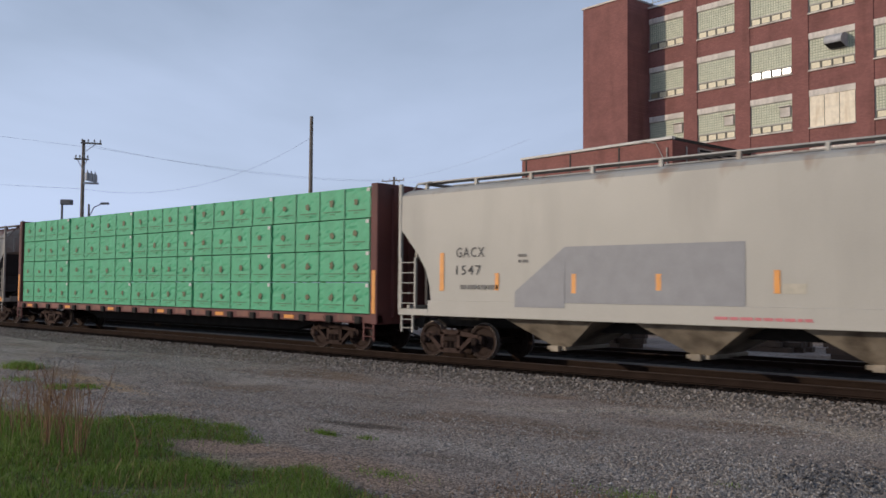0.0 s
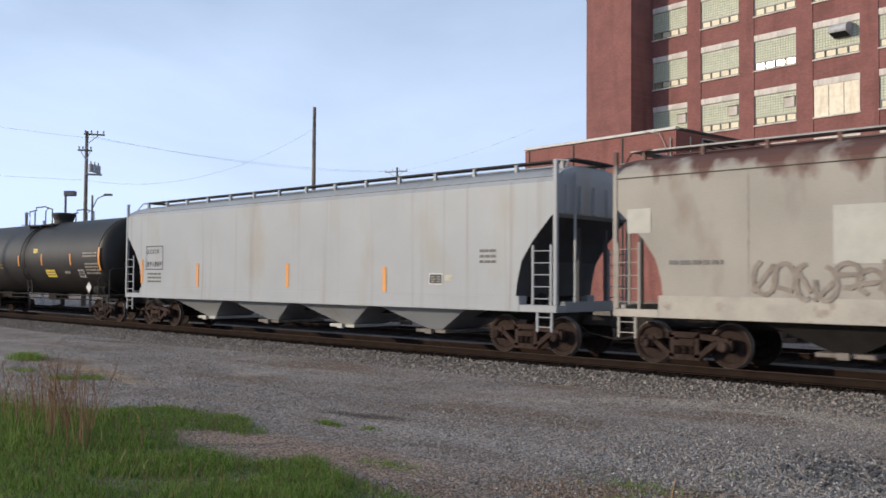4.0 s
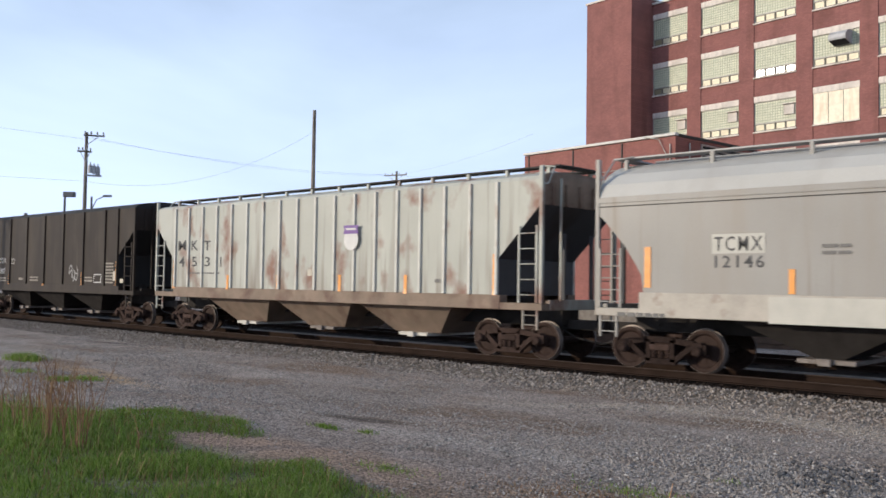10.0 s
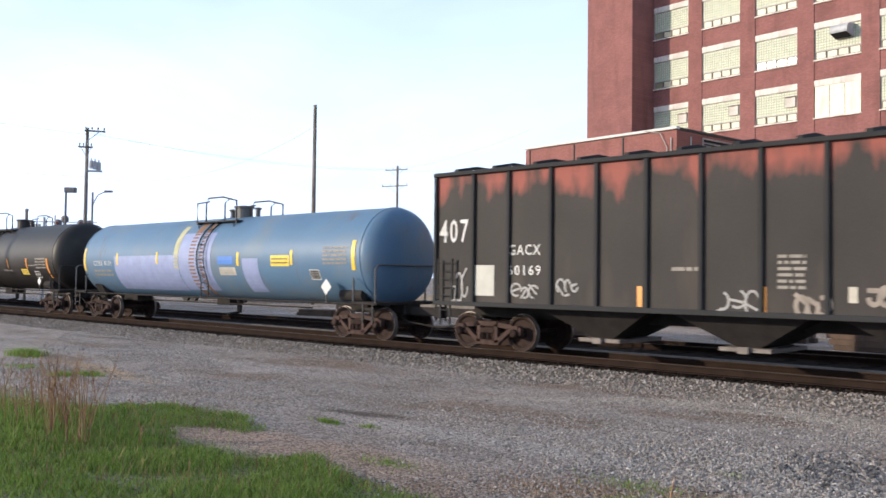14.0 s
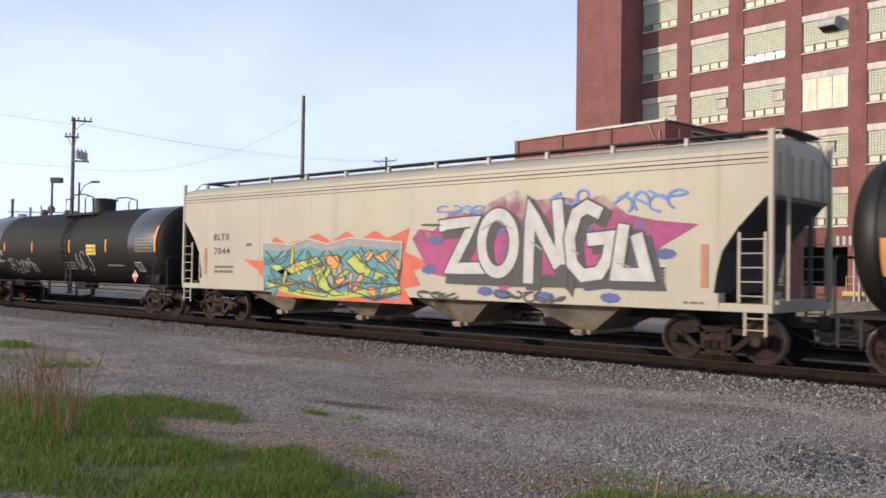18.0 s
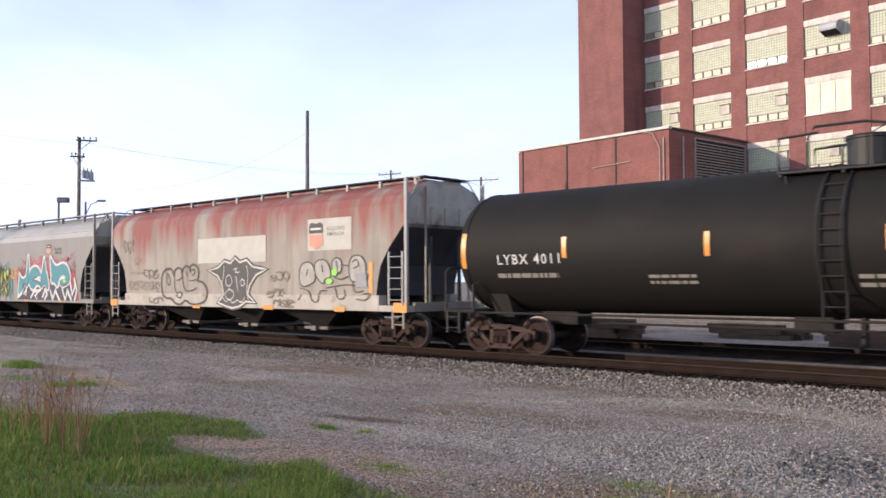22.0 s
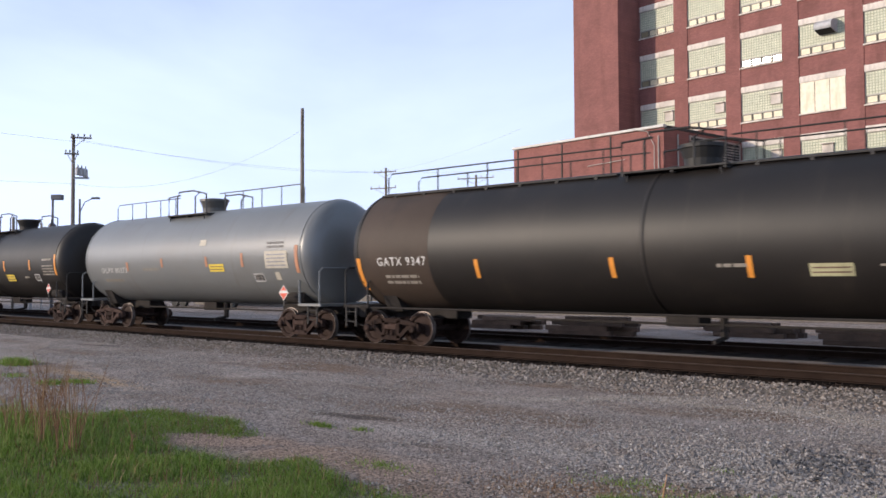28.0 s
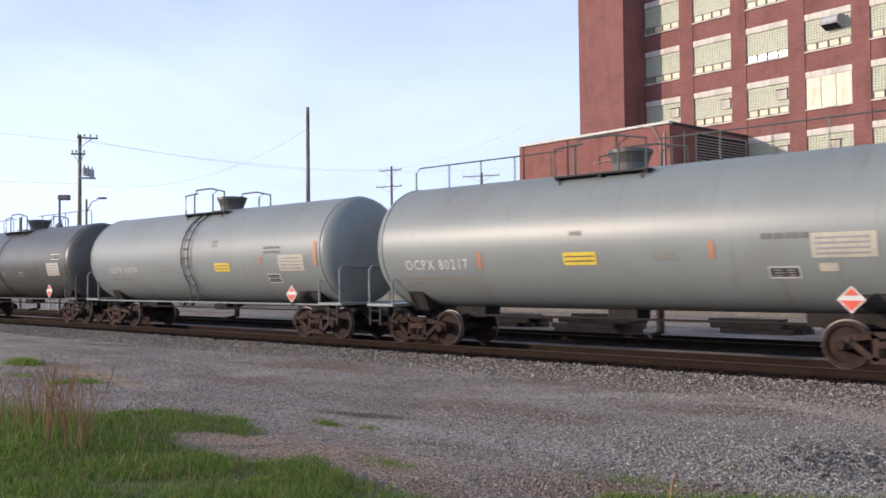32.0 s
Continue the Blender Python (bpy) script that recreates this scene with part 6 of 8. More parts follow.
def stroke(pts, w):
    """A ribbon along a line of points, with mitred corners."""
    line = [pts[0]]
    for c, d in pts[1:]:
        a, b = line[-1]
        n = max(1, int(math.hypot(c - a, d - b) / 0.3))
        line += [(a + (c - a) * k / n, b + (d - b) * k / n) for k in range(1, n + 1)]
    closed = math.hypot(line[0][0] - line[-1][0], line[0][1] - line[-1][1]) < 1e-6
    left, right = [], []
    for k, (x, z) in enumerate(line):
        before = line[k - 1] if k else (line[-2] if closed else None)
        after = line[k + 1] if k + 1 < len(line) else (line[1] if closed else None)
        dirs = []
        for p, q in ((before, (x, z)), ((x, z), after)):
            if p and q:
                ln = math.hypot(q[0] - p[0], q[1] - p[1]) or 1e-6
                dirs.append(((q[0] - p[0]) / ln, (q[1] - p[1]) / ln))
        dx, dz = sum(v[0] for v in dirs), sum(v[1] for v in dirs)
        ln = math.hypot(dx, dz)
        if ln < 0.3:
            dx, dz, ln = *dirs[-1], 1.0
        dx, dz = dx / ln, dz / ln
        reach = w / 2 / max(0.55, dx * dirs[-1][0] + dz * dirs[-1][1])
        ex = 0.0 if len(dirs) == 2 else w * 0.3 * (-1 if k == 0 else 1)
        left.append((x - dz * reach + dx * ex, z + dx * reach + dz * ex))
        right.append((x + dz * reach + dx * ex, z - dx * reach + dz * ex))
    return [[left[k], right[k], right[k + 1], left[k + 1]] for k in range(len(line) - 1)]


def spiky(cx, cz, rx, rz, n, depth, seed):
    rng = random.Random(seed)
    pts = []
    for k in range(n):
        a = 2 * math.pi * k / n
        f = 1 - (depth * rng.uniform(0.5, 1.0) if k % 2 else 0)
        pts.append((cx + rx * f * math.cos(a), cz + rz * f * math.sin(a)))
    return [[(cx, cz), p, q] for p, q in zip(pts, pts[1:] + pts[:1])]


def oval(cx, cz, rx, rz, w, n=18, a0=0.0, a1=360.0):
    return stroke([(cx + rx * math.cos(radians(a0 + (a1 - a0) * k / n)), cz + rz * math.sin(radians(a0 + (a1 - a0) * k / n))) for k in range(n + 1)], w)


def lettering(text, x0, x1, z0, z1, material, layer=2):
    cu = bpy.data.curves.new("lettering", "FONT")
    cu.body, cu.resolution_u, cu.offset, cu.space_character = text, 2, 0.008, 1.22
    tmp = bpy.data.objects.new("lettering", cu)
    me = bpy.data.meshes.new_from_object(tmp)
    bpy.data.objects.remove(tmp)
    vs = [v.co.copy() for v in me.vertices]
    ax, bx, az, bz = min(v.x for v in vs), max(v.x for v in vs), min(v.y for v in vs), max(v.y for v in vs)
    for v, co in zip(me.vertices, vs):
        x, z = x0 + (co.x - ax) / (bx - ax) * (x1 - x0), z0 + (co.y - az) / (bz - az) * (z1 - z0)
        v.co = (x, -(Side.surf(z) + 0.012), z)
    return linked("lettering", me, material, Side.body)


def scrawl(x0, x1, z0, z1, material, seed, w=0.05):
    """An unreadable spray tag: a few looping strokes."""
    rng = random.Random(seed)
    polys, n = [], max(3, int((x1 - x0) / 0.35))
    for k in range(n):
        cx = x0 + (k + 0.5) * (x1 - x0) / n
        rx, rz = (x1 - x0) / n * rng.uniform(0.4, 0.62), (z1 - z0) * rng.uniform(0.28, 0.45)
        cz = (z0 + z1) / 2 + (z1 - z0) * rng.uniform(-0.12, 0.12)
        a = rng.uniform(0, 360)
        polys += oval(cx, cz, rx, rz, w, 9, a, a + rng.uniform(170, 300))
        polys += stroke([(cx - rx, z0 + (z1 - z0) * rng.random()), (cx + rx * 0.6, z0 + (z1 - z0) * rng.random())], w)
    decal("spray_tag", polys, 3, material)


TINTS = {"dark": "black_letter", "white": "white_letter", "yellow": "yellow_letter", "pink": "pink_paint", "brown": "faint_brown", "grime": "grime_line", "orange": "orange_tape"}


def m(kind, x0, x1, z0, z1):
    """One mark on the present car's side, by its kind and its box."""
    word, _, rest = kind.partition(" ")
    cx, cz, w, h = (x0 + x1) / 2, (z0 + z1) / 2, x1 - x0, z1 - z0
    if word in ("stripe", "rstripe", "ystripe", "reflector"):
        mt = {"stripe": "orange_tape", "rstripe": "faded_orange", "ystripe": "yellow_tape", "reflector": "orange_tape"}[word]
        if word != "reflector":
            x0, x1 = cx - 0.06, cx + 0.06
            if z1 - z0 > 0.6:
                x0, x1 = cx - 0.075, cx + 0.075
        decal("reflective_stripe", rect(x0, x1, z0, z1), 2, mt)
    elif word in ("text", "wtext", "ytext", "btext"):
        lettering(rest, x0, x1, z0, z1, {"text": "black_letter", "wtext": "white_letter", "ytext": "yellow_letter", "btext": "faint_brown"}[word])
    elif word == "bars":
        n = max(1, int(h / 0.11))
        rng = random.Random(int(x0 * 100))
        polys = []
        for k in range(n):
            b = z0 + (k + 0.2) * h / n
            x = x0
            while x < x1 - 0.02:
                e = min(x1, x + rng.uniform(0.08, 0.3))
                polys += rect(x, e, b, b + h / n * 0.5)
                x = e + 0.04
        decal("stencil_block", polys, 2, {"white": "dim_letter", "yellow": "dim_yellow", "dark": "faint_dark"}.get(rest) or TINTS[rest])
    elif word in ("white", "grey", "pale", "yellow", "lavender", "blue", "rust", "ystain", "panel", "ysign"):
        mt = {"white": "cream_plate", "grey": "grey_patch", "pale": "pale_patch", "yellow": "yellow_sign", "lavender": "lavender", "blue": "sky_blue", "rust": "rust_stain", "ystain": "yellow_stain", "panel": "pale_patch", "ysign": "yellow_stain"}[word]
        nm = "sign_plate" if word in ("white", "yellow", "blue", "ysign") else "paint_patch"
        if word == "grey" and w < 2:
            decal(nm, [[(x0, z0), (x1, z0), (x1, z1 + 0.68), (x0, z1 - 0.35)]], 1, mt)
        else:
            decal(nm, rect(x0, x1, z0, z1), 1, mt)
        if word in ("yellow", "ysign"):
            decal("stencil_block", [p for k in range(2) for p in rect(x0 + 0.06 * w, x1 - 0.06 * w, z0 + h * (0.25 + 0.36 * k), z0 + h * (0.36 + 0.36 * k))], 2, "brown_paint")
        elif word == "white" and w > 0.6:
            decal("stencil_block", [p for k in range(4) for p in rect(x0 + 0.08 * w, x1 - 0.1 * w, z0 + h * (0.12 + 0.21 * k), z0 + h * (0.2 + 0.21 * k))], 2, "grey_patch")
    elif word in ("outline", "sign"):
        t = 0.03
        mt = "black_letter" if rest == "dark" else "white_letter"
        if word == "sign":
            decal("sign_plate", rect(x0, x1, z0, z1), 1, "white_letter")
            decal("sign_field", rect(x0 + t, x1 - t, z0 + t, z1 - t), 2, "black_letter")
            decal("stencil_block", [q for r in range(3) for q in rect(x0 + 0.16 * w, x0 + (0.42 + 0.1 * (r % 2)) * w, z0 + (0.2 + 0.22 * r) * h, z0 + (0.31 + 0.22 * r) * h) + rect(x0 + 0.6 * w, x1 - 0.16 * w, z0 + (0.2 + 0.22 * r) * h, z0 + (0.31 + 0.22 * r) * h)], 3, "dim_letter")
        else:
            decal("stencil_frame", rect(x0, x1, z0, z0 + t) + rect(x0, x1, z1 - t, z1) + rect(x0, x0 + t, z0 + t, z1 - t) + rect(x1 - t, x1, z0 + t, z1 - t), 2, mt)
    elif word in ("diamond", "rdiamond"):
        half = max(w, h) * 0.55

        def plate(name, pts, y, material, parent, label=""):
            bm = bmesh.new()
            prism(bm, pts, y, y + 0.004, "y")
            return part(name, bm, material, parent, label)
        pl = plate("placard", [(cx, cz - half), (cx + half, cz), (cx, cz + half), (cx - half, cz)], -1.53, "white_letter", Side.car, "diamond placard on a bracket")
        bm = bmesh.new()
        box(bm, cx - 0.03, cx + 0.03, -1.522, -1.50, 1.0, cz + half * 0.5)
        part("bracket", bm, "grating", pl)
        if word == "rdiamond":
            plate("placard_field", [(cx, cz - half * 0.86), (cx + half * 0.8, cz - half * 0.06), (cx - half * 0.8, cz - half * 0.06)], -1.535, "red_paint", pl)
            plate("placard_field", [(cx - half * 0.55, cz + half * 0.3), (cx + half * 0.55, cz + half * 0.3), (cx, cz + half * 0.86)], -1.535, "red_paint", pl)
    elif word in ("shield", "shieldx"):
        top = "navy" if word == "shield" else "black_letter"
        decal("emblem", [[(x0, cz + 0.1 * h), (x1, cz + 0.1 * h), (x1, z1 - 0.1 * h), (x1 - 0.15 * w, z1), (cx, z1 - 0.05 * h), (x0 + 0.15 * w, z1), (x0, z1 - 0.1 * h)]], 3, top)
        decal("emblem_bar", rect(x0 + 0.12 * w, x1 - 0.12 * w, cz + 0.22 * h, cz + 0.3 * h), 4, "white_letter")
        decal("emblem", [[(x0, cz + 0.05 * h), (x0, z0 + 0.15 * h), (cx, z0), (x1, z0 + 0.15 * h), (x1, cz + 0.05 * h)]], 3, "faded_red")
    elif word == "round":
        disc = [(cx + w * 0.46 * math.cos(2 * math.pi * q / 22), z0 + w * 0.46 + w * 0.46 * math.sin(2 * math.pi * q / 22)) for q in range(22)]
        decal("emblem", [disc], 17, "white_letter", "white disc")
        decal("emblem", [[(x0, z1 - 0.34 * h), (x1, z1 - 0.34 * h), (x1 - 0.1 * w, z1 - 0.15 * h), (x1, z1), (x0, z1), (x0 + 0.1 * w, z1 - 0.15 * h)]], 18, "violet", "violet badge")
        decal("emblem_bar", rect(x0 + 0.18 * w, x1 - 0.18 * w, z1 - 0.19 * h, z1 - 0.11 * h), 19, "white_letter")
    elif word == "scrawl":
        scrawl(x0, x1, z0, z1, "graffiti_grey" if rest == "white" else TINTS[rest], int(abs(x0 * 100)), 0.05 if rest != "brown" else 0.09)
    elif word.startswith("GRAF"):
        graffiti(int(word[4:]), x0, x1, z0, z1)


def curved(pts, closed=False):
    """Rounds a sprayed line by cutting its corners twice."""
    for _ in range(2):
        pairs = list(zip(pts, pts[1:] + pts[:1] if closed else pts[1:]))
        cut = [(a[0] + f * (b[0] - a[0]), a[1] + f * (b[1] - a[1])) for a, b in pairs for f in (0.25, 0.75)]
        pts = cut if closed else [pts[0], *cut, pts[-1]]
    return pts + pts[:1] if closed else pts


def rounded(ring):
    """Cuts the corners of a closed outline, blunt ones more than sharp tips."""
    out = []
    for k, (x, z) in enumerate(ring):
        (ax, az), (bx, bz) = ring[k - 1], ring[(k + 1) % len(ring)]
        sharp = (ax - x) * (bx - x) + (az - z) * (bz - z) > 0.55 * math.hypot(ax - x, az - z) * math.hypot(bx - x, bz - z)
        f = 0.06 if sharp else 0.28
        out += [(x + f * (ax - x), z + f * (az - z)), (x + f * (bx - x), z + f * (bz - z))]
    return out


def graffiti(kind, x0, x1, z0, z1):
    """Spray pieces with letter-like forms; p() maps 0..1 across the piece."""
    w, h = x1 - x0, z1 - z0

    def p(*uv):
        return [(x0 + u * w, z0 + v * h) for u, v in uv]
    rng = random.Random(kind)

    def layer(polys, k, mt, label=""):
        groups, last = [], set()
        for poly in polys:
            keys = {(round(x, 4), round(z, 4)) for x, z in poly}
            if len(keys & last) >= 2:
                groups[-1].append(poly)
            else:
                groups.append([poly])
            last = keys
        for n, group in enumerate(groups):
            decal("spray_piece", group, k + 0.012 * n, mt, label)
    if kind == 1:
        tops = [(0.1, 0.45), (0.0, 0.62), (0.12, 0.58), (0.2, 0.95), (0.27, 0.84), (0.36, 0.9), (0.45, 0.98), (0.52, 0.86), (0.6, 1.0), (0.66, 0.88), (0.74, 1.0), (0.8, 0.9), (0.9, 1.02), (0.88, 0.72), (1.0, 0.56), (0.92, 0.48), (0.95, 0.3), (0.88, 0.26), (0.92, 0.06), (0.5, 0.06), (0.2, 0.08)]
        cloud = [[p((0.5, 0.5))[0], *p(a), *p(b)] for a, b in zip(tops, tops[1:] + tops[:1])]
        layer(cloud, 1, "orange_red", "red spray-painted cloud")
        layer([p((0.14, 0.14), (0.86, 0.12), (0.86, 0.5), (0.87, 0.80), (0.62, 0.88), (0.5, 0.80), (0.4, 0.88), (0.3, 0.80), (0.13, 0.84))], 2, "turquoise", "turquoise block letters")
        layer([p((0.13, 0.76), (0.3, 0.72), (0.4, 0.8), (0.5, 0.72), (0.62, 0.8), (0.87, 0.74), (0.87, 0.84), (0.62, 0.91), (0.5, 0.83), (0.4, 0.91), (0.3, 0.83), (0.13, 0.87))], 3, "graffiti_grey")
        shards = [((0.14, 0.62), (0.22, 0.56), (0.31, 0.40), (0.27, 0.36), (0.18, 0.50)), ((0.22, 0.44), (0.34, 0.58), (0.45, 0.66), (0.47, 0.58), (0.36, 0.46), (0.27, 0.36)), ((0.16, 0.30), (0.30, 0.34), (0.40, 0.22), (0.52, 0.16), (0.50, 0.10), (0.36, 0.14), (0.26, 0.24)),
                  ((0.42, 0.50), (0.47, 0.52), (0.52, 0.24), (0.60, 0.14), (0.54, 0.12), (0.46, 0.24)), ((0.48, 0.66), (0.56, 0.68), (0.60, 0.34), (0.56, 0.26), (0.52, 0.5)), ((0.60, 0.6), (0.66, 0.72), (0.72, 0.5), (0.80, 0.42), (0.76, 0.34), (0.66, 0.44)),
                  ((0.62, 0.30), (0.72, 0.22), (0.84, 0.3), (0.86, 0.22), (0.74, 0.12), (0.62, 0.2)), ((0.74, 0.66), (0.80, 0.74), (0.86, 0.6), (0.85, 0.36), (0.81, 0.5))]
        fills = ("lime", "lime", "olive", "lime", "orange_tape", "lime", "olive", "orange_tape")
        layer([q for r in shards for q in stroke([(x + 0.06, z - 0.06) for x, z in p(*r, r[0])], 0.07)], 3, "navy")
        for r, c in zip(shards, fills):
            layer([p(*r)], 4, c)
            layer(stroke(p(*r, r[0]), 0.035), 6, "black_letter")
        for u, v in ((0.33, 0.52), (0.245, 0.2), (0.415, 0.36), (0.58, 0.5), (0.69, 0.62), (0.79, 0.2)):
            layer(spiky(*p((u, v))[0], 0.14, 0.10, 8, 0.25, int(u * 100)), 5, "orange_tape")
        layer([q for k in range(6) for q in stroke(p((0.15 + 0.12 * k, 0.74), (0.20 + 0.12 * k, 0.58), (0.25 + 0.12 * k, 0.74)), 0.04)], 5, "black_letter")
        for k in range(34):
            u, v = 0.16 + 0.68 * ((k * 0.618) % 1.0), rng.uniform(0.2, 0.66)
            a, ln, wd = math.radians(rng.choice((50, 65, 78, 100, 115, 130, 20, 160))), rng.uniform(0.4, 0.85), rng.uniform(0.12, 0.24)
            cx, cz = p((u, v))[0]
            dx, dz, nx, nz = math.cos(a) * ln / 2, math.sin(a) * ln / 2, -math.sin(a) * wd / 2, math.cos(a) * wd / 2
            ring = [(cx - dx, cz - dz), (cx - dx * 0.2 + nx, cz - dz * 0.2 + nz), (cx + dx * 0.7 + nx * 1.2, cz + dz * 0.7 + nz * 1.2), (cx + dx, cz + dz), (cx + dx * 0.4 - nx, cz + dz * 0.4 - nz), (cx - dx * 0.4 - nx, cz - dz * 0.4 - nz)]
            layer([ring], 4.6 + 0.02 * k, ("turquoise", "lime", "teal", "orange_tape", "olive", "turquoise", "graffiti_grey", "lime")[k % 8])
            layer(stroke(ring + ring[:1], 0.028), 5.4 + 0.02 * k, "black_letter")
        layer([p((0.14, 0.66), (0.24, 0.62), (0.2, 0.52), (0.14, 0.54)), p((0.34, 0.32), (0.43, 0.3), (0.4, 0.2)), p((0.62, 0.42), (0.7, 0.36), (0.64, 0.3))], 5, "teal")
        layer(stroke(p((0.13, 0.87), (0.3, 0.83), (0.4, 0.91), (0.5, 0.83), (0.62, 0.91), (0.87, 0.84), (0.86, 0.5)), 0.05), 6, "pale_patch")
        layer(stroke(p((0.16, 0.24), (0.35, 0.14), (0.5, 0.10), (0.65, 0.16), (0.86, 0.24)), 0.17), 4, "lime")
        layer(stroke(p((0.15, 0.18), (0.4, 0.3), (0.5, 0.16), (0.62, 0.32), (0.86, 0.3)), 0.04), 7, "black_letter")
    elif kind == 2:
        def at(*pts):
            return [(x0 + x, z0 + z) for x, z in pts]
        edge = at((-0.1, 1.3), (0.15, 1.55), (0.6, 1.45), (1.3, 2.0), (1.9, 1.9), (2.5, 2.15), (3.4, 2.45), (3.9, 2.15), (4.6, 2.2), (5.2, 2.1), (5.7, 2.2), (6.3, 1.75), (7.0, 1.6), (7.95, 1.5), (7.1, 1.05), (6.9, 0.4), (5.0, 0.3), (3.4, 0.3), (2.95, -0.05), (2.6, 0.3), (1.2, 0.3), (0.55, 0.4), (0.2, 0.9))
        layer([[at((3.4, 1.2))[0], a, b] for a, b in zip(edge, edge[1:] + edge[:1])], 1, "magenta_mist", "magenta spray cloud")
        for k in range(12):
            layer(spiky(*at((rng.uniform(0.3, 6.9), rng.uniform(0.5, 1.6)))[0], rng.uniform(0.12, 0.24), rng.uniform(0.10, 0.2), 14, 0.12, k), 2, ("violet", "sky_navy")[k % 2])
        for u, v in ((0.75, 1.25), (0.5, 0.5), (2.9, -0.05), (4.2, -0.08), (5.9, -0.05), (7.2, 0.9), (2.4, 0.0)):
            layer(spiky(*at((u, v))[0], 0.26, 0.12, 16, 0.2, int(u * 10)), 2.4, "sky_navy")
        arc = [(2.78 + 0.5 * math.cos(math.pi * k / 12), 1.16 + 0.70 * math.sin(math.pi * k / 12)) for k in range(25)]
        letters = [at((0.95, 1.62), (2.02, 1.70), (1.28, 0.54), (2.36, 0.56)), at(*arc), at((3.70, 0.30), (3.74, 1.96), (4.68, 0.40), (4.50, 2.05)),
                   at((5.58, 1.82), (5.30, 1.95), (5.02, 1.80), (4.84, 1.25), (4.92, 0.68), (5.20, 0.42), (5.62, 0.48), (5.84, 0.80), (5.92, 1.26), (5.40, 1.22)), at((6.22, 1.45), (6.06, 0.46), (6.80, 0.46), (6.56, 1.24))]
        layer([at((1.1, 0.16), (2.0, 0.14), (3.3, 0.13), (4.8, 0.14), (6.2, 0.15), (7.16, 0.17), (7.0, 0.42), (1.15, 0.42))], 2.6, "black_letter", "black drop shadow of spray letters")
        layer([at((6.62, 0.3), (7.16, 0.17), (6.84, 1.28), (6.64, 1.28))], 2.7, "black_letter")
        for path in letters:
            layer(stroke([(a + 0.15, b - 0.12) for a, b in path], 0.42), 3, "black_letter")
        for n, path in enumerate(letters):
            layer(stroke(path, 0.37), 3.6 + 0.5 * n, "black_letter")
            layer(stroke(path, 0.28), 3.85 + 0.5 * n, "spray_white", "white spray letters with black outlines")
        layer(stroke(at((0.27, 1.66), (0.9, 1.64)), 0.05) + stroke(at((1.1, 1.5), (1.9, 1.56)), 0.04), 6.8, "black_letter")
        layer(stroke(at((2.3, 1.5), (2.75, 1.72), (3.2, 1.5)), 0.035) + stroke(at((3.75, 1.2), (4.1, 1.0)), 0.035) + stroke(at((4.9, 1.0), (5.1, 0.9)), 0.035) + stroke(at((6.1, 0.7), (6.4, 0.62)), 0.035), 6.8, "graffiti_grey")
        scrawl(*[q for q in (x0 + 0.55 * w, x0 + 0.68 * w, z0 + 0.86 * h, z1)], "sky_blue", 4, 0.05)
        scrawl(x0 + 0.76 * w, x0 + 0.98 * w, z0 + 0.74 * h, z0 + 0.98 * h, "sky_blue", 9, 0.05)
        scrawl(x0 + 0.1 * w, x0 + 0.3 * w, z0 + 0.82 * h, z0 + 0.92 * h, "sky_blue", 12, 0.04)
    elif kind == 3:
        # round throw-up letters in one thin brown-black line on the bare paint
        def q(*pts):
            return p(*[((x - 785) / 340, (545 - y) / 170) for x, y in pts])
        layer(stroke(curved(q((800, 500), (789, 450), (798, 405), (835, 388), (866, 393), (882, 428), (880, 400), (905, 386), (930, 392), (936, 412), (940, 392), (962, 378), (986, 388), (992, 412), (988, 380), (1016, 373), (1042, 390), (1046, 424), (1030, 442), (1070, 446), (1098, 470), (1102, 504), (1085, 527), (1040, 538), (990, 536), (962, 518), (930, 541), (890, 535), (862, 513), (832, 516)), True), 0.075), 2, "bubble_line", "dark outline of round spray letters")
        for line in (((835, 408), (852, 430), (850, 462), (834, 456), (829, 425), (836, 408)), ((882, 428), (886, 480), (905, 492)), ((898, 440), (936, 432), (930, 400)), ((936, 404), (946, 482), (1000, 484), (1032, 470)), ((985, 442), (1040, 436)),
                     ((902, 494), (922, 484), (942, 500), (915, 516), (900, 500)), ((816, 402), (822, 386), (842, 400), (850, 384)), ((1000, 400), (1014, 392), (1024, 410), (1004, 420)), ((962, 402), (970, 420))):
            layer(stroke(curved(q(*line)), 0.038), 3, "bubble_line")
        scrawl(x0 - 0.75, x0 - 0.1, z0 + 0.35 * h, z0 + 0.62 * h, "grime_line", 31, 0.035)
    elif kind == 5:
        # tall looping letters, filled with a thin pale coat
        def q(*pts):
            return p(*[((x - 440) / 240, (545 - y) / 160) for x, y in pts])
        loops = [curved(q(*r), True) for r in (((446, 492), (440, 440), (450, 412), (476, 406), (491, 425), (496, 466), (482, 480)), ((492, 450), (492, 410), (514, 399), (536, 410), (546, 460), (524, 462), (520, 484)), ((548, 440), (546, 408), (562, 394), (578, 410), (574, 450)), ((598, 440), (600, 402), (620, 389), (641, 400), (650, 432), (640, 462), (606, 478)))]
        for n, r in enumerate(loops):
            layer([r[:-1]], 1 + 0.3 * n, "thin_coat", "pale loops of spray letters")
            layer(stroke(r, 0.036), 3 + 0.2 * n, "bubble_line", "dark outline of looping spray letters")
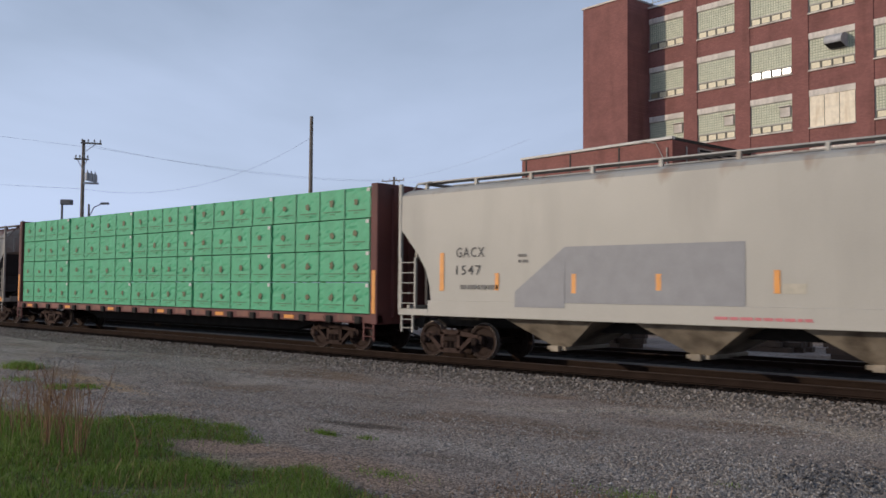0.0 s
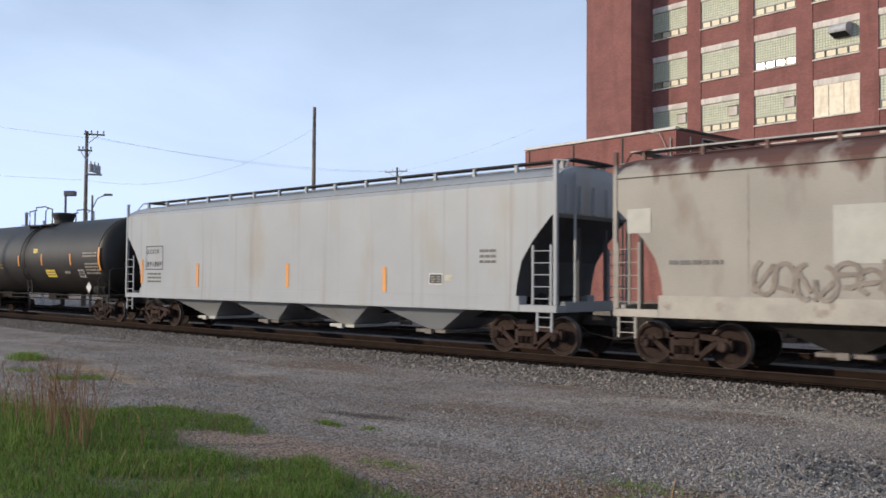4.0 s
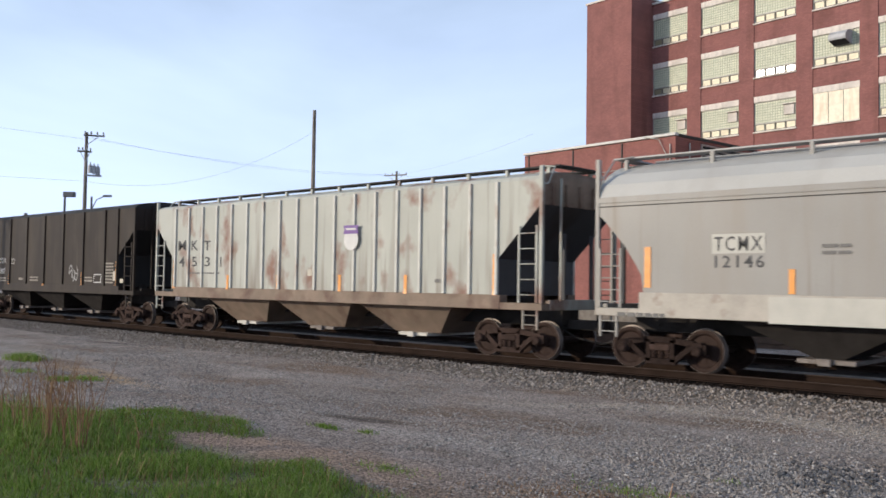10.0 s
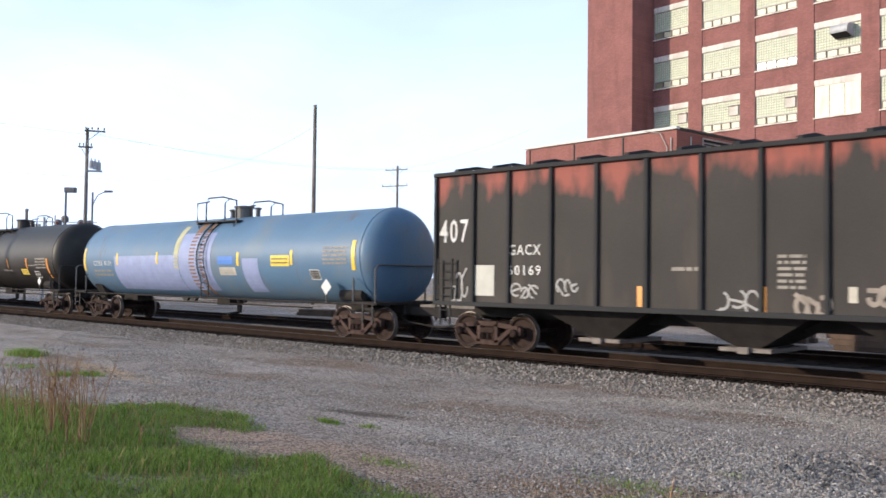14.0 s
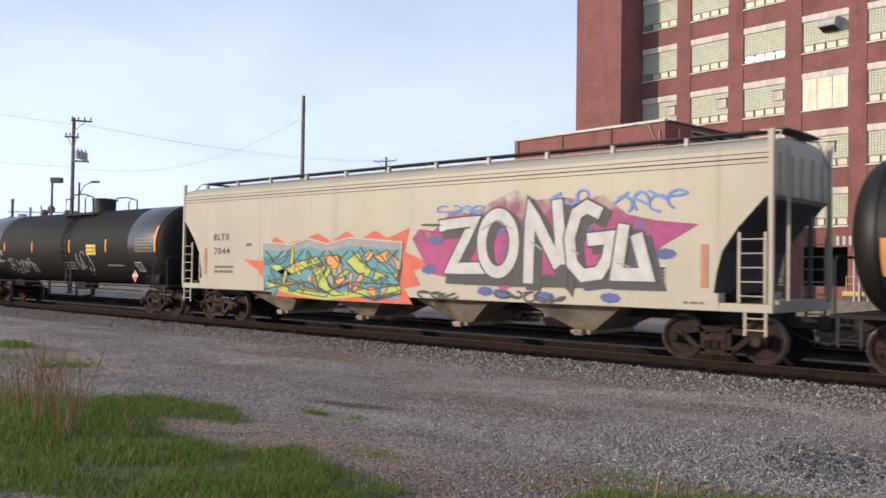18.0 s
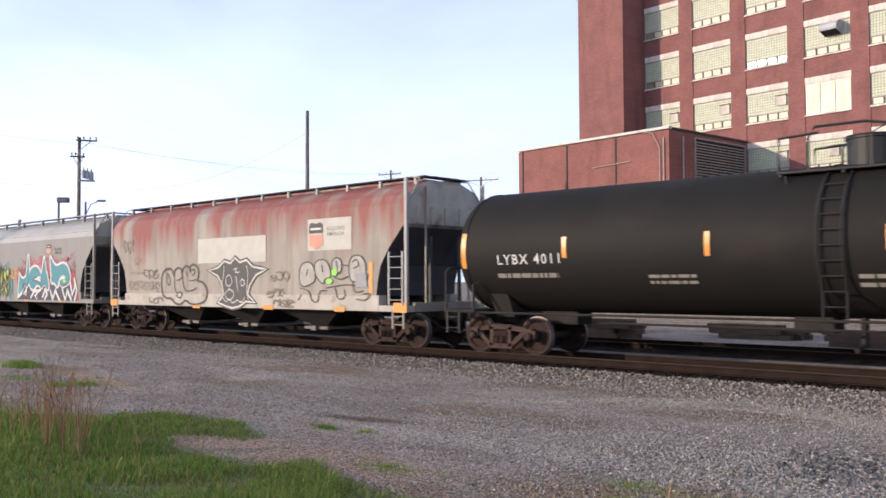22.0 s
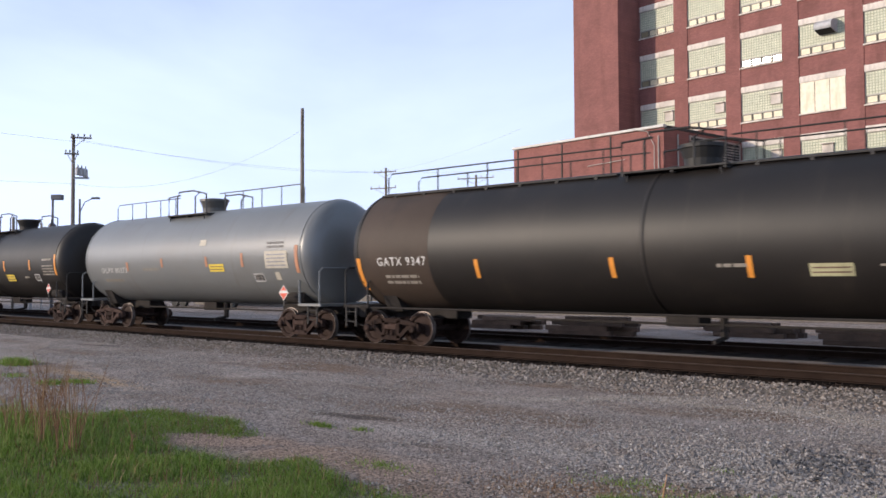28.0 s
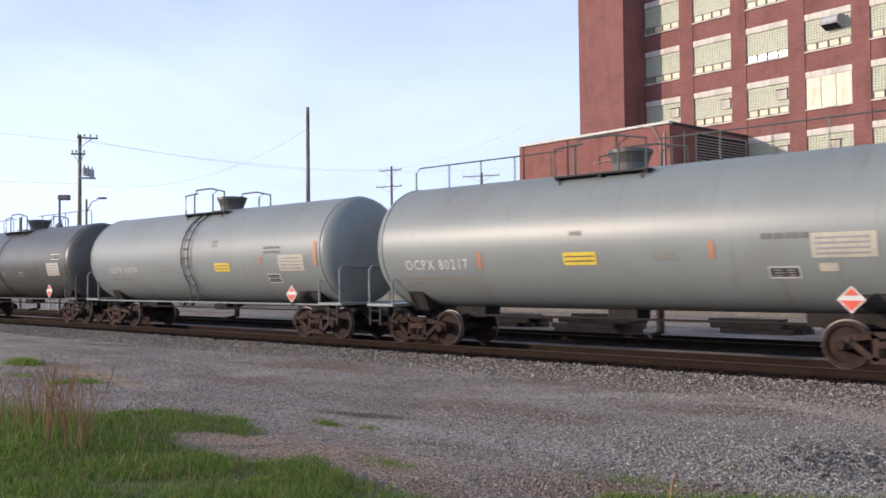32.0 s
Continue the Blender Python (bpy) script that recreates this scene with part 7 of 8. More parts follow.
        for line in (((446, 492), (476, 500), (484, 536), (506, 536), (506, 500), (532, 500)), ((470, 432), (466, 452)), ((516, 420), (518, 440)), ((530, 492), (556, 486), (600, 480), (640, 492), (656, 450)), ((610, 470), (614, 508), (640, 500)), ((556, 490), (566, 530), (590, 520), (584, 496)), ((575, 420), (600, 424)),
                     ((610, 412), (622, 402), (630, 424), (612, 432)), ((560, 408), (564, 430)), ((640, 510), (664, 506), (650, 530), (622, 526)), ((450, 512), (440, 530)), ((548, 452), (572, 468), (596, 456))):
            layer(stroke(curved(q(*line)), 0.034), 4, "bubble_line")
        layer([q((616, 448), (648, 444), (652, 488), (620, 490))], 5, "grey_patch")
        layer(spiky(*q((556, 443))[0], 0.14, 0.11, 12, 0.1, 2), 7, "green_tag")
        layer(spiky(*q((540, 470))[0], 0.15, 0.09, 12, 0.1, 3), 7, "green_tag")
    elif kind == 4:
        # a dark winged face with a white outline
        def q(*pts):
            return p(*[((x - 155) / 180, (537 - y) / 139) for x, y in pts])
        star = q((155, 432), (187, 424), (206, 406), (226, 413), (240, 398), (255, 411), (276, 405), (295, 424), (335, 432), (304, 447), (286, 474), (280, 499), (302, 521), (276, 518), (256, 532), (233, 537), (212, 532), (188, 523), (205, 500), (200, 474), (186, 448))
        c = q((240, 470))[0]
        layer([[c, a, b] for a, b in zip(star, star[1:] + star[:1])], 2, "soft_black", "black winged face in spray paint")
        layer(stroke(star + star[:1], 0.17), 1, "soft_black")
        layer(stroke(star + star[:1], 0.062), 4, "spray_white", "white outline of the winged face")
        for line in (((222, 444), (233, 458), (226, 478), (212, 474), (212, 452), (222, 444)), ((222, 484), (238, 492), (236, 512), (216, 514), (208, 498), (222, 484)), ((262, 456), (272, 464), (266, 478), (256, 470), (262, 456)), ((236, 432), (248, 424), (240, 440), (254, 438)),
                     ((206, 420), (204, 446), (198, 470)), ((276, 420), (282, 446), (276, 490), (284, 512)), ((202, 508), (214, 522), (224, 512), (236, 526), (248, 512), (262, 524), (272, 508)), ((244, 450), (250, 490))):
            layer(stroke(curved(q(*line)), 0.032), 4.4, "spray_white")
    elif kind == 6:
        # dense wild letters: olive and lime shards with black edges over brown
        layer([q for k in range(7) for q in spiky(*p((0.06 + 0.14 * k, 0.46))[0], 0.11 * w, 0.48 * h, 14, 0.4, k + 30)], 1, "dark_olive", "olive spray piece")
        layer([q for k in range(6) for q in spiky(*p((0.12 + 0.15 * k, 0.45))[0], 0.07 * w, 0.36 * h, 12, 0.45, k + 20)], 2, "brown_paint")
        layer(stroke(p((-0.14, 0.58), (0.06, 0.3), (-0.12, 0.02), (0.0, 0.06), (-0.06, 0.34)), 0.06) + stroke(p((0.0, 0.5), (0.02, 0.98), (0.1, 0.8)), 0.05) + stroke(p((0.80, 0.86), (0.92, 1.0), (0.94, 0.6), (1.0, 0.42), (1.03, 0.04)), 0.06) + stroke(p((0.3, 0.8), (0.44, 0.98)), 0.05), 3, "turquoise")
        layer(stroke(p((0.94, 0.35), (0.99, 0.55), (0.97, 0.05)), 0.12), 3, "teal")
        for k in range(32):
            u, v = 0.03 + 0.94 * ((k * 0.382) % 1.0), rng.uniform(0.14, 0.78)
            a, ln, wd = math.radians(rng.choice((58, 70, 80, 100, 112, 125, 25))), rng.uniform(0.6, 1.2), rng.uniform(0.2, 0.36)
            cx, cz = p((u, v))[0]
            dx, dz = math.cos(a) * ln / 2, math.sin(a) * ln / 2
            nx, nz = -math.sin(a) * wd / 2, math.cos(a) * wd / 2
            ring = [(cx - dx, cz - dz), (cx - dx * 0.2 + nx, cz - dz * 0.2 + nz), (cx + dx * 0.6 + nx * 1.3, cz + dz * 0.6 + nz * 1.3), (cx + dx * 1.15, cz + dz * 1.15), (cx + dx * 0.5 - nx * 0.7, cz + dz * 0.5 - nz * 0.7), (cx - dx * 0.3 - nx, cz - dz * 0.3 - nz)]
            ring = [(min(max(x, x0 - 0.05), x1 + 0.05), min(max(z, z0), z1)) for x, z in ring]
            layer([ring], 3 + k % 3, ("lime", "olive", "lime", "olive", "dark_olive", "lime")[k % 6])
            layer(stroke(ring + ring[:1], 0.035), 6 + k % 2, "black_letter")
        layer([p((0.05, 0.62), (0.07, 0.82), (0.09, 0.6)), p((0.2, 0.6), (0.24, 0.7), (0.25, 0.55)), p((0.42, 0.3), (0.46, 0.4), (0.47, 0.28))], 7, "orange_red")
    elif kind == 7:
        halo = p((-0.01, 0.2), (-0.02, 0.62), (0.04, 0.86), (0.12, 0.74), (0.2, 0.92), (0.3, 0.80), (0.4, 0.9), (0.5, 0.84), (0.62, 0.9), (0.72, 0.80), (0.8, 0.86), (0.9, 0.80), (0.985, 1.0), (0.95, 0.5), (1.02, 0.0), (0.5, 0.0))
        layer([[p((0.5, 0.4))[0], a, b] for a, b in zip(halo, halo[1:] + halo[:1])], 1, "maroon_mist", "maroon spray halo")
        layer([[p((0.5, 0.45))[0], a, b] for a, b in zip(halo[2:13], halo[3:13])], 2, "rose_mist")
        layer([p((0.01, 0.0), (0.98, 0.0), (0.97, 0.26), (0.72, 0.32), (0.4, 0.26), (0.1, 0.3))], 3, "navy")

        def outline(*pts):
            return p(*[((x - 590) / 650, (405 - y) / 290) for x, y in pts])
        shapes = [outline((610, 252), (645, 285), (680, 278), (700, 250), (715, 140), (730, 250), (722, 300), (700, 330), (668, 300), (655, 335), (640, 362), (612, 375), (598, 345), (614, 300)),
                  outline((735, 330), (720, 270), (742, 228), (790, 208), (838, 225), (865, 268), (800, 268), (772, 288), (850, 296), (862, 330), (815, 312), (780, 348)),
                  outline((850, 290), (872, 240), (892, 160), (908, 230), (930, 275), (948, 335), (928, 345), (905, 300), (880, 325), (862, 334)),
                  outline((958, 160), (1008, 212), (1045, 212), (1085, 198), (1132, 210), (1158, 250), (1164, 292), (1130, 316), (1088, 326), (1058, 302), (1078, 286), (1112, 290), (1118, 270), (1085, 262), (1048, 290), (1040, 335), (1008, 304), (968, 304), (975, 262))]
        limbs = [outline((1150, 235), (1170, 320), (1190, 372), (1212, 330), (1204, 280), (1232, 350), (1212, 402)), outline((600, 390), (620, 330), (640, 372), (600, 392)), outline((672, 372), (700, 335), (690, 380)), outline((745, 398), (780, 360), (860, 340), (800, 380), (820, 395)),
                 outline((880, 390), (905, 345), (930, 372), (905, 400)), outline((960, 350), (990, 400), (1015, 350), (1060, 402)), outline((1085, 340), (1120, 402), (1140, 350), (1180, 400))]
        shapes = [rounded(r) for r in shapes]
        layer([q for r in shapes for q in stroke(r + r[:1], 0.20)] + [q for r in limbs for q in stroke(r, 0.12)], 5, "white_letter", "white outlines of spray letters")
        layer(shapes, 7, "teal", "teal spray letters")
        layer([q for r in shapes for q in stroke([(x, z - 0.02) for x, z in r[12:20]], 0.05)], 8, "navy")
        layer(spiky(*p((0.8, 0.37))[0], 0.15, 0.07, 10, 0.1, 2), 9, "green_tag")
        layer([q for k in range(9) for q in spiky(*p((0.05 + 0.1 * k, 0.02 + 0.04 * (k % 2)))[0], 0.1, 0.06, 8, 0.5, k)], 6, "black_letter")


# -- centre-beam flat car and its load --
LOADS = []


def centre_beam(i):
    car = thing("centre_beam_flat_car", "red-brown centre-beam flat car loaded with green-wrapped lumber", "rail car", "cars of the freight train")
    hl = HALF[i]
    bm = bmesh.new()
    box(bm, -hl + 0.25, hl - 0.25, -1.35, 1.35, 0.86, 1.07)
    part("deck", bm, "deck_red", car)
    for s in (-1, 1):
        bm = bmesh.new()
        ys = sorted((s * 1.35, s * 1.58))
        box(bm, -hl, hl, ys[0], ys[1], 0.82, 1.07, 0.015)
        sill = part("side_sill", bm, "deck_red", car)
        for k in range(19):
            x = -hl + 0.75 + k * (2 * hl - 1.5) / 18
            bm = bmesh.new()
            ys = sorted((s * 1.58, s * 1.66))
            box(bm, x - 0.13, x + 0.13, ys[0], ys[1], 0.80, 1.01, 0.03)
            part("stake_pocket", bm, "underframe", sill)
            if k < 18:
                bm = bmesh.new()
                ys = sorted((s * 1.58, s * 1.592))
                box(bm, x + 0.35, x + (1.0 if k % 3 else 0.82), ys[0], ys[1], 0.87, 1.04 if k % 3 else 0.98)
                part("sill_plate", bm, "deck_orange" if k % 3 else "orange_tape", sill)
        bm = bmesh.new()
        xs = sorted((s * hl, s * (hl - 0.28)))
        box(bm, xs[0], xs[1], -1.6, 1.6, 0.8, 4.72, 0.02)
        head = part("bulkhead", bm, "deck_red", car, "tall red-brown steel end bulkhead")
        for y in (-1.0, -0.35, 0.35, 1.0):
            bm = bmesh.new()
            xs = sorted((s * hl, s * (hl + 0.1)))
            box(bm, xs[0], xs[1], y - 0.06, y + 0.06, 1.0, 4.6)
            part("stiffener", bm, "deck_red", head)
        bm = bmesh.new()
        ys = sorted((-1.603, -1.61))
        xs = sorted((s * (hl - 0.06), s * (hl - 0.2)))
        box(bm, xs[0], xs[1], ys[0], ys[1], 1.1, 2.3)
        part("reflective_stripe", bm, "orange_tape", head)
        for side in (-1, 1):
            ladder(car, s * (hl - 0.5), s * (hl - 0.1), side * 1.6, 0.35, 0.82, 2, "deck_red", "stirrup_step")
    bm = bmesh.new()
    box(bm, -hl + 0.28, hl - 0.28, -0.06, 0.06, 4.5, 4.72)
    box(bm, -hl + 0.28, hl - 0.28, -0.05, 0.05, 1.07, 1.25)
    for k in range(20):
        x = -hl + 0.6 + k * (2 * hl - 1.2) / 19
        box(bm, x - 0.06, x + 0.06, -0.045, 0.045, 1.25, 4.5)
    part("centre_beam", bm, "deck_red", car)
    bm = bmesh.new()
    prism(bm, [(-8.5, 0.86), (8.5, 0.86), (6.8, 0.45), (-6.8, 0.45)], -0.3, 0.3, "y")
    part("centre_sill", bm, "underframe", car)
    add_trucks(car, CENTRES[i], i)
    add_couplers(car, i)
    edges = (-11.70, -7.05, -1.72, 2.58, 7.10, 11.66)
    levels = (1.09, 1.985, 2.885, 3.785, 4.68)
    for side in (-1, 1):
        for c in range(5):
            for k in range(4):
                lumber_package(i, side, edges[c] + 0.03, edges[c + 1] - 0.03, levels[k] + 0.002, levels[k + 1] - 0.03, c * 4 + k)
    return car


def lumber_package(i, side, x0, x1, z0, z1, seed):
    rng = random.Random(seed + (100 if side > 0 else 0))
    tx = rng.uniform(-0.03, 0.03)
    ty = side * (0.80 + rng.uniform(-0.012, 0.012))
    pk = thing("lumber_package", "lumber package in creased green plastic wrap on the flat car", "lumber", "lumber packages on the flat car")
    l, d, h = (x1 - x0) / 2, 0.69, z1 - z0
    bm = bmesh.new()
    nx, nz = 34, 10
    ph = rng.uniform(0, 50)

    def bulge(x, z):
        if nz == 0 or z <= 0.001 or z >= h - 0.001:
            return 0.0
        crease = abs(noise.noise((x * 0.9 + ph, z * 7.0 - x * 1.6, 0.0)))
        return 0.005 * noise.noise((x * 0.9 + ph, z * 2.2, 7.0)) - 0.020 * max(0.0, 0.08 - crease) / 0.08
    for s in (-1, 1):
        grid = [[bm.verts.new((-l + 2 * l * a / nx, s * (d + bulge(-l + 2 * l * a / nx, h * b / nz) * (1 if s == side else 0.3)), h * b / nz)) for b in range(nz + 1)] for a in range(nx + 1)]
        for a in range(nx):
            for b in range(nz):
                bm.faces.new((grid[a][b], grid[a + 1][b], grid[a + 1][b + 1], grid[a][b + 1]))
    quad(bm, (-l, -d, h), (l, -d, h), (l, d, h), (-l, d, h))
    quad(bm, (-l, -d, 0), (l, -d, 0), (l, d, 0), (-l, d, 0))
    for x in (-l, l):
        quad(bm, (x, -d, 0), (x, d, 0), (x, d, h), (x, -d, h))
    wrap = part("wrap", bm, "green_wrap", pk, smooth=False)
    n = 4
    for k in range(n):
        x = -l + 2 * l * (k + 1) / n if k < n - 1 else l - 0.03
        bm = bmesh.new()
        y = side * (d + 0.012)
        ys = sorted((y, y + side * 0.014))
        box(bm, x - 0.013, x + 0.013, ys[0], ys[1], 0.01, h - 0.01)
        part("strap", bm, "dark_strap", pk)
        bm = bmesh.new()
        xm, zm = x - l / n + rng.uniform(-0.05, 0.05), h * 0.52 + rng.uniform(-0.05, 0.05)
        yy = side * (d + 0.03)
        c = bm.verts.new((xm, yy, zm))
        ring = [bm.verts.new((xm + 0.12 * f * math.cos(a), yy, zm + 0.13 * f * math.sin(a))) for a, f in [(2 * math.pi * q / 10, rng.uniform(0.5, 0.85) if q % 2 else rng.uniform(0.6, 1.1)) for q in range(10)]]
        for q in range(10):
            bm.faces.new((c, ring[q], ring[(q + 1) % 10]))
        part("printed_mark", bm, "wrap_mark", wrap)
        bm = bmesh.new()
        ys = sorted((side * (d + 0.018), side * (d + 0.022)))
        box(bm, xm - 0.36, xm + 0.4, ys[0], ys[1], h * 0.24, h * 0.24 + 0.026)
        box(bm, xm - 0.1, xm + 0.13, ys[0], ys[1], h * 0.24 - 0.07, h * 0.24 - 0.05)
        part("printed_line", bm, "wrap_line", wrap)
    bm = bmesh.new()
    ys = sorted((side * (d + 0.03), side * (d + 0.034)))
    box(bm, l - 0.17, l - 0.05, ys[0], ys[1], h - 0.13, h - 0.03)
    part("tag", bm, "white_letter", wrap, "white paper tag")
    pk.matrix_basis = pose((x0 + x1) / 2 + tx, ty, z0)
    LOADS.append((pk, i, (x0 + x1) / 2 + tx, ty, z0))



# -- the cars in their order, front of the train first --
CARS = []


def stand(built):
    """Sets the present car and lists it."""
    Side.car, Side.body, Side.surf = built
    CARS.append(built[0])


stand(covered_hopper(0, "clean off-white covered hopper car with a grey repainted patch", "hopper_white", sill=(1.10, 1.50), bays=4, seams=((4.30, 0.012, 0.01),), eave=4.26, posts=12, bay_paint="dirty_cream", walkway="galvanised"))
m('stripe', -8.58, -8.44, 1.75, 2.72)
m('stripe', -6.76, -6.62, 1.77, 2.19)
m('stripe', -4.54, -4.39, 1.72, 2.16)
m('stripe', -2.41, -2.27, 1.80, 2.15)
m('stripe', 0.10, 0.23, 1.76, 2.21)
m('text GACX', -8.02, -7.09, 2.59, 2.84)
m('text 1547', -8.02, -7.20, 2.15, 2.39)
m('grey', -4.71, -0.46, 1.50, 2.78)
m('grey', -6.14, -4.71, 1.38, 2.10)
m('white', 0.26, 0.72, 1.76, 1.95)
m('bars dark', -7.88, -6.66, 1.75, 1.97)
m('bars dark', -6.04, -5.75, 2.41, 2.68)
m('bars pink', -1.10, 0.83, 1.21, 1.33)
CARS.append(centre_beam(1))
stand(covered_hopper(2, "dirty grey-brown covered hopper car with rusty streaks", "hopper_weathered", sill=(1.03, 1.50), bays=3, seams=((4.0, 0.02, 0.012),), eave=4.1, posts=12, dark_bays=True, walkway="galvanised", sill_paint="sill_pale", panels=[-5.0, -2.5, 0.0, 2.5, 5.0]))
m('pale', -3.39, -1.90, 2.14, 3.21)
m('pale', 2.31, 2.97, 2.48, 3.20)
m('pale', -7.70, -7.13, 2.82, 3.34)
m('panel', 4.01, 5.76, 2.70, 3.63)
m('shield', 4.07, 4.62, 2.73, 3.47)
m('text BUILDING', 4.83, 5.58, 3.24, 3.36)
m('text AMERICA', 4.83, 5.55, 3.09, 3.21)
m('scrawl brown', -4.87, -1.79, 1.47, 2.25)
m('scrawl brown', 2.03, 5.49, 1.49, 1.98)
m('bars dark', -6.70, -5.51, 2.11, 2.28)
m('reflector', -2.04, -1.68, 0.95, 1.07)
m('reflector', -1.01, -0.73, 0.96, 1.08)
m('reflector', 1.41, 1.78, 0.97, 1.09)
m('reflector', 5.02, 5.22, 0.99, 1.08)
m('reflector', 7.53, 7.94, 1.05, 1.27)
m('sign', 5.55, 5.74, 1.62, 1.92)
m('sign', 5.77, 5.97, 1.63, 1.92)
m('bars dark', -1.17, -0.67, 1.40, 1.57)
m('bars dark', 0.92, 1.36, 1.45, 1.59)
stand(covered_hopper(3, "pale grey covered hopper car with boxed lettering", "hopper_pale", sill=(1.05, 1.42), bays=4, seams=((4.10, 0.02, 0.012), (4.22, 0.012, 0.01)), eave=4.1, posts=15))
m('text ECUX', -8.47, -7.62, 2.67, 2.84)
m('text 891809', -8.47, -7.48, 2.19, 2.39)
m('outline dark', -8.56, -7.36, 2.09, 2.96)
m('bars dark', -8.42, -7.48, 1.60, 2.01)
m('stripe', -8.92, -8.81, 1.59, 2.48)
m('sign', 6.04, 6.52, 1.67, 1.96)
m('bars dark', 7.77, 8.29, 2.19, 2.59)
m('white', 6.60, 6.85, 1.77, 1.92)
m('stripe', -5.09, -4.98, 1.50, 2.29)
m('stripe', -0.05, 0.10, 1.53, 2.25)
m('stripe', 4.27, 4.43, 1.45, 2.14)
stand(tank_car(4, "black tank car with orange reflective stripes and yellow lettering", "tank_black", 1.65, 2.67))
m('stripe', -6.97, -6.78, 2.02, 3.02)
m('stripe', -3.51, -3.30, 2.30, 2.78)
m('stripe', -0.72, -0.52, 2.29, 2.75)
m('stripe', 1.79, 1.97, 2.30, 2.79)
m('stripe', 4.62, 4.80, 2.30, 2.77)
m('stripe', 7.17, 7.35, 2.07, 3.00)
m('ytext UTLX 900639', -5.93, -3.54, 2.14, 2.39)
m('bars yellow', -6.18, -4.32, 1.58, 1.84)
m('yellow', 2.10, 3.03, 1.79, 2.11)
m('yellow', 0.97, 1.40, 2.86, 3.04)
m('bars white', 3.98, 4.51, 1.91, 2.11)
m('sign', 5.21, 5.75, 1.79, 2.10)
m('bars white', 5.86, 7.08, 2.60, 2.85)
m('bars white', 5.99, 7.17, 1.91, 2.41)
m('diamond', 6.01, 6.43, 1.18, 1.59)
m('bars yellow', -2.81, -2.51, 2.15, 2.42)
stand(tank_car(5, "dusty black tank car with yellow lettering and white placard", "tank_black", 1.65, 2.67))
m('stripe', -7.26, -7.09, 2.10, 3.03)
m('stripe', -3.69, -3.50, 2.29, 2.77)
m('stripe', -1.25, -1.09, 2.33, 2.78)
m('stripe', 1.40, 1.58, 2.30, 2.78)
m('stripe', 4.06, 4.22, 2.28, 2.76)
m('stripe', 7.05, 7.22, 2.07, 2.97)
m('ytext UTLX 900587', -6.09, -3.73, 2.04, 2.27)
m('bars yellow', -6.14, -4.46, 1.64, 1.94)
m('yellow', 2.65, 3.47, 1.72, 2.01)
m('yellow', 0.80, 1.15, 3.24, 3.39)
m('bars white', 3.94, 4.45, 1.82, 1.97)
m('bars white', 6.02, 6.72, 2.71, 2.91)
m('bars white', 5.80, 6.93, 1.97, 2.46)
m('sign', 5.06, 5.51, 1.73, 2.00)
m('diamond', 5.90, 6.27, 1.22, 1.61)
stand(covered_hopper(6, "sun-bleached tan covered hopper car with patched lettering", "hopper_tan", sill=(1.16, 1.68), bays=3, seams=((3.53, 0.018, 0.012), (3.62, 0.10, 0.02), (3.80, 0.012, 0.012)), eave=3.75, posts=9, dark_bays=True, roofmat="roof_white", sill_paint="sill_pale", walkway="galvanised"))
m('pale', -5.85, -4.76, 2.48, 2.87)
m('text TCMX', -5.80, -4.81, 2.53, 2.82)
m('text 12146', -5.79, -4.78, 2.20, 2.44)
m('stripe', -7.38, -7.21, 1.78, 2.64)
m('stripe', -4.34, -4.15, 1.70, 2.17)
m('stripe', -1.24, -1.08, 1.73, 2.17)
m('stripe', 1.74, 1.89, 1.71, 2.17)
m('stripe', 4.24, 4.38, 1.73, 2.15)
m('stripe', 7.20, 7.33, 1.75, 2.65)
m('sign', 5.43, 5.95, 1.82, 2.17)
m('bars dark', 6.24, 6.83, 1.88, 2.11)
m('bars dark', 2.25, 2.88, 1.82, 2.01)
m('bars dark', -3.69, -3.18, 2.42, 2.67)
m('bars dark', -8.02, -6.89, 1.12, 1.30)
m('pale', -4.69, -1.98, 1.13, 1.64)
m('pale', 5.93, 7.56, 1.18, 1.58)
stand(covered_hopper(7, "rust-streaked white ribbed covered hopper car", "ribbed_white", sill=(1.20, 1.55), bays=3, ribs=[-7.37 + 0.868 * k for k in range(18)], rib_mat="rib_white", eave=4.28, eave_w=1.56, posts=14, bay_paint="rusty_bay", bay_foot=0.85, sill_paint="rusty_bay", cut=1.33, slant=(2.42, 3.70)))
m('text M', -7.20, -6.69, 2.83, 3.18)
m('text K', -6.34, -5.93, 2.82, 3.16)
m('text T', -5.54, -5.15, 2.80, 3.14)
m('text 4', -7.12, -6.76, 2.26, 2.61)
m('text 5', -6.29, -5.97, 2.26, 2.60)
m('text 3', -5.49, -5.16, 2.26, 2.59)
m('text I', -4.55, -4.48, 2.25, 2.58)
m('round', 1.78, 2.45, 2.70, 3.41)
m('stripe', -7.51, -7.36, 1.49, 2.49)
m('stripe', -4.22, -3.97, 1.50, 1.98)
m('stripe', -1.47, -1.26, 1.55, 1.99)
m('stripe', 1.47, 1.66, 1.53, 2.01)
m('stripe', 4.17, 4.33, 1.52, 2.02)
m('stripe', 7.27, 7.40, 1.54, 2.53)
m('white', 0.10, 0.31, 1.97, 2.16)
m('bars dark', -6.55, -4.52, 1.99, 2.09)
m('bars dark', 5.33, 5.69, 1.79, 1.97)
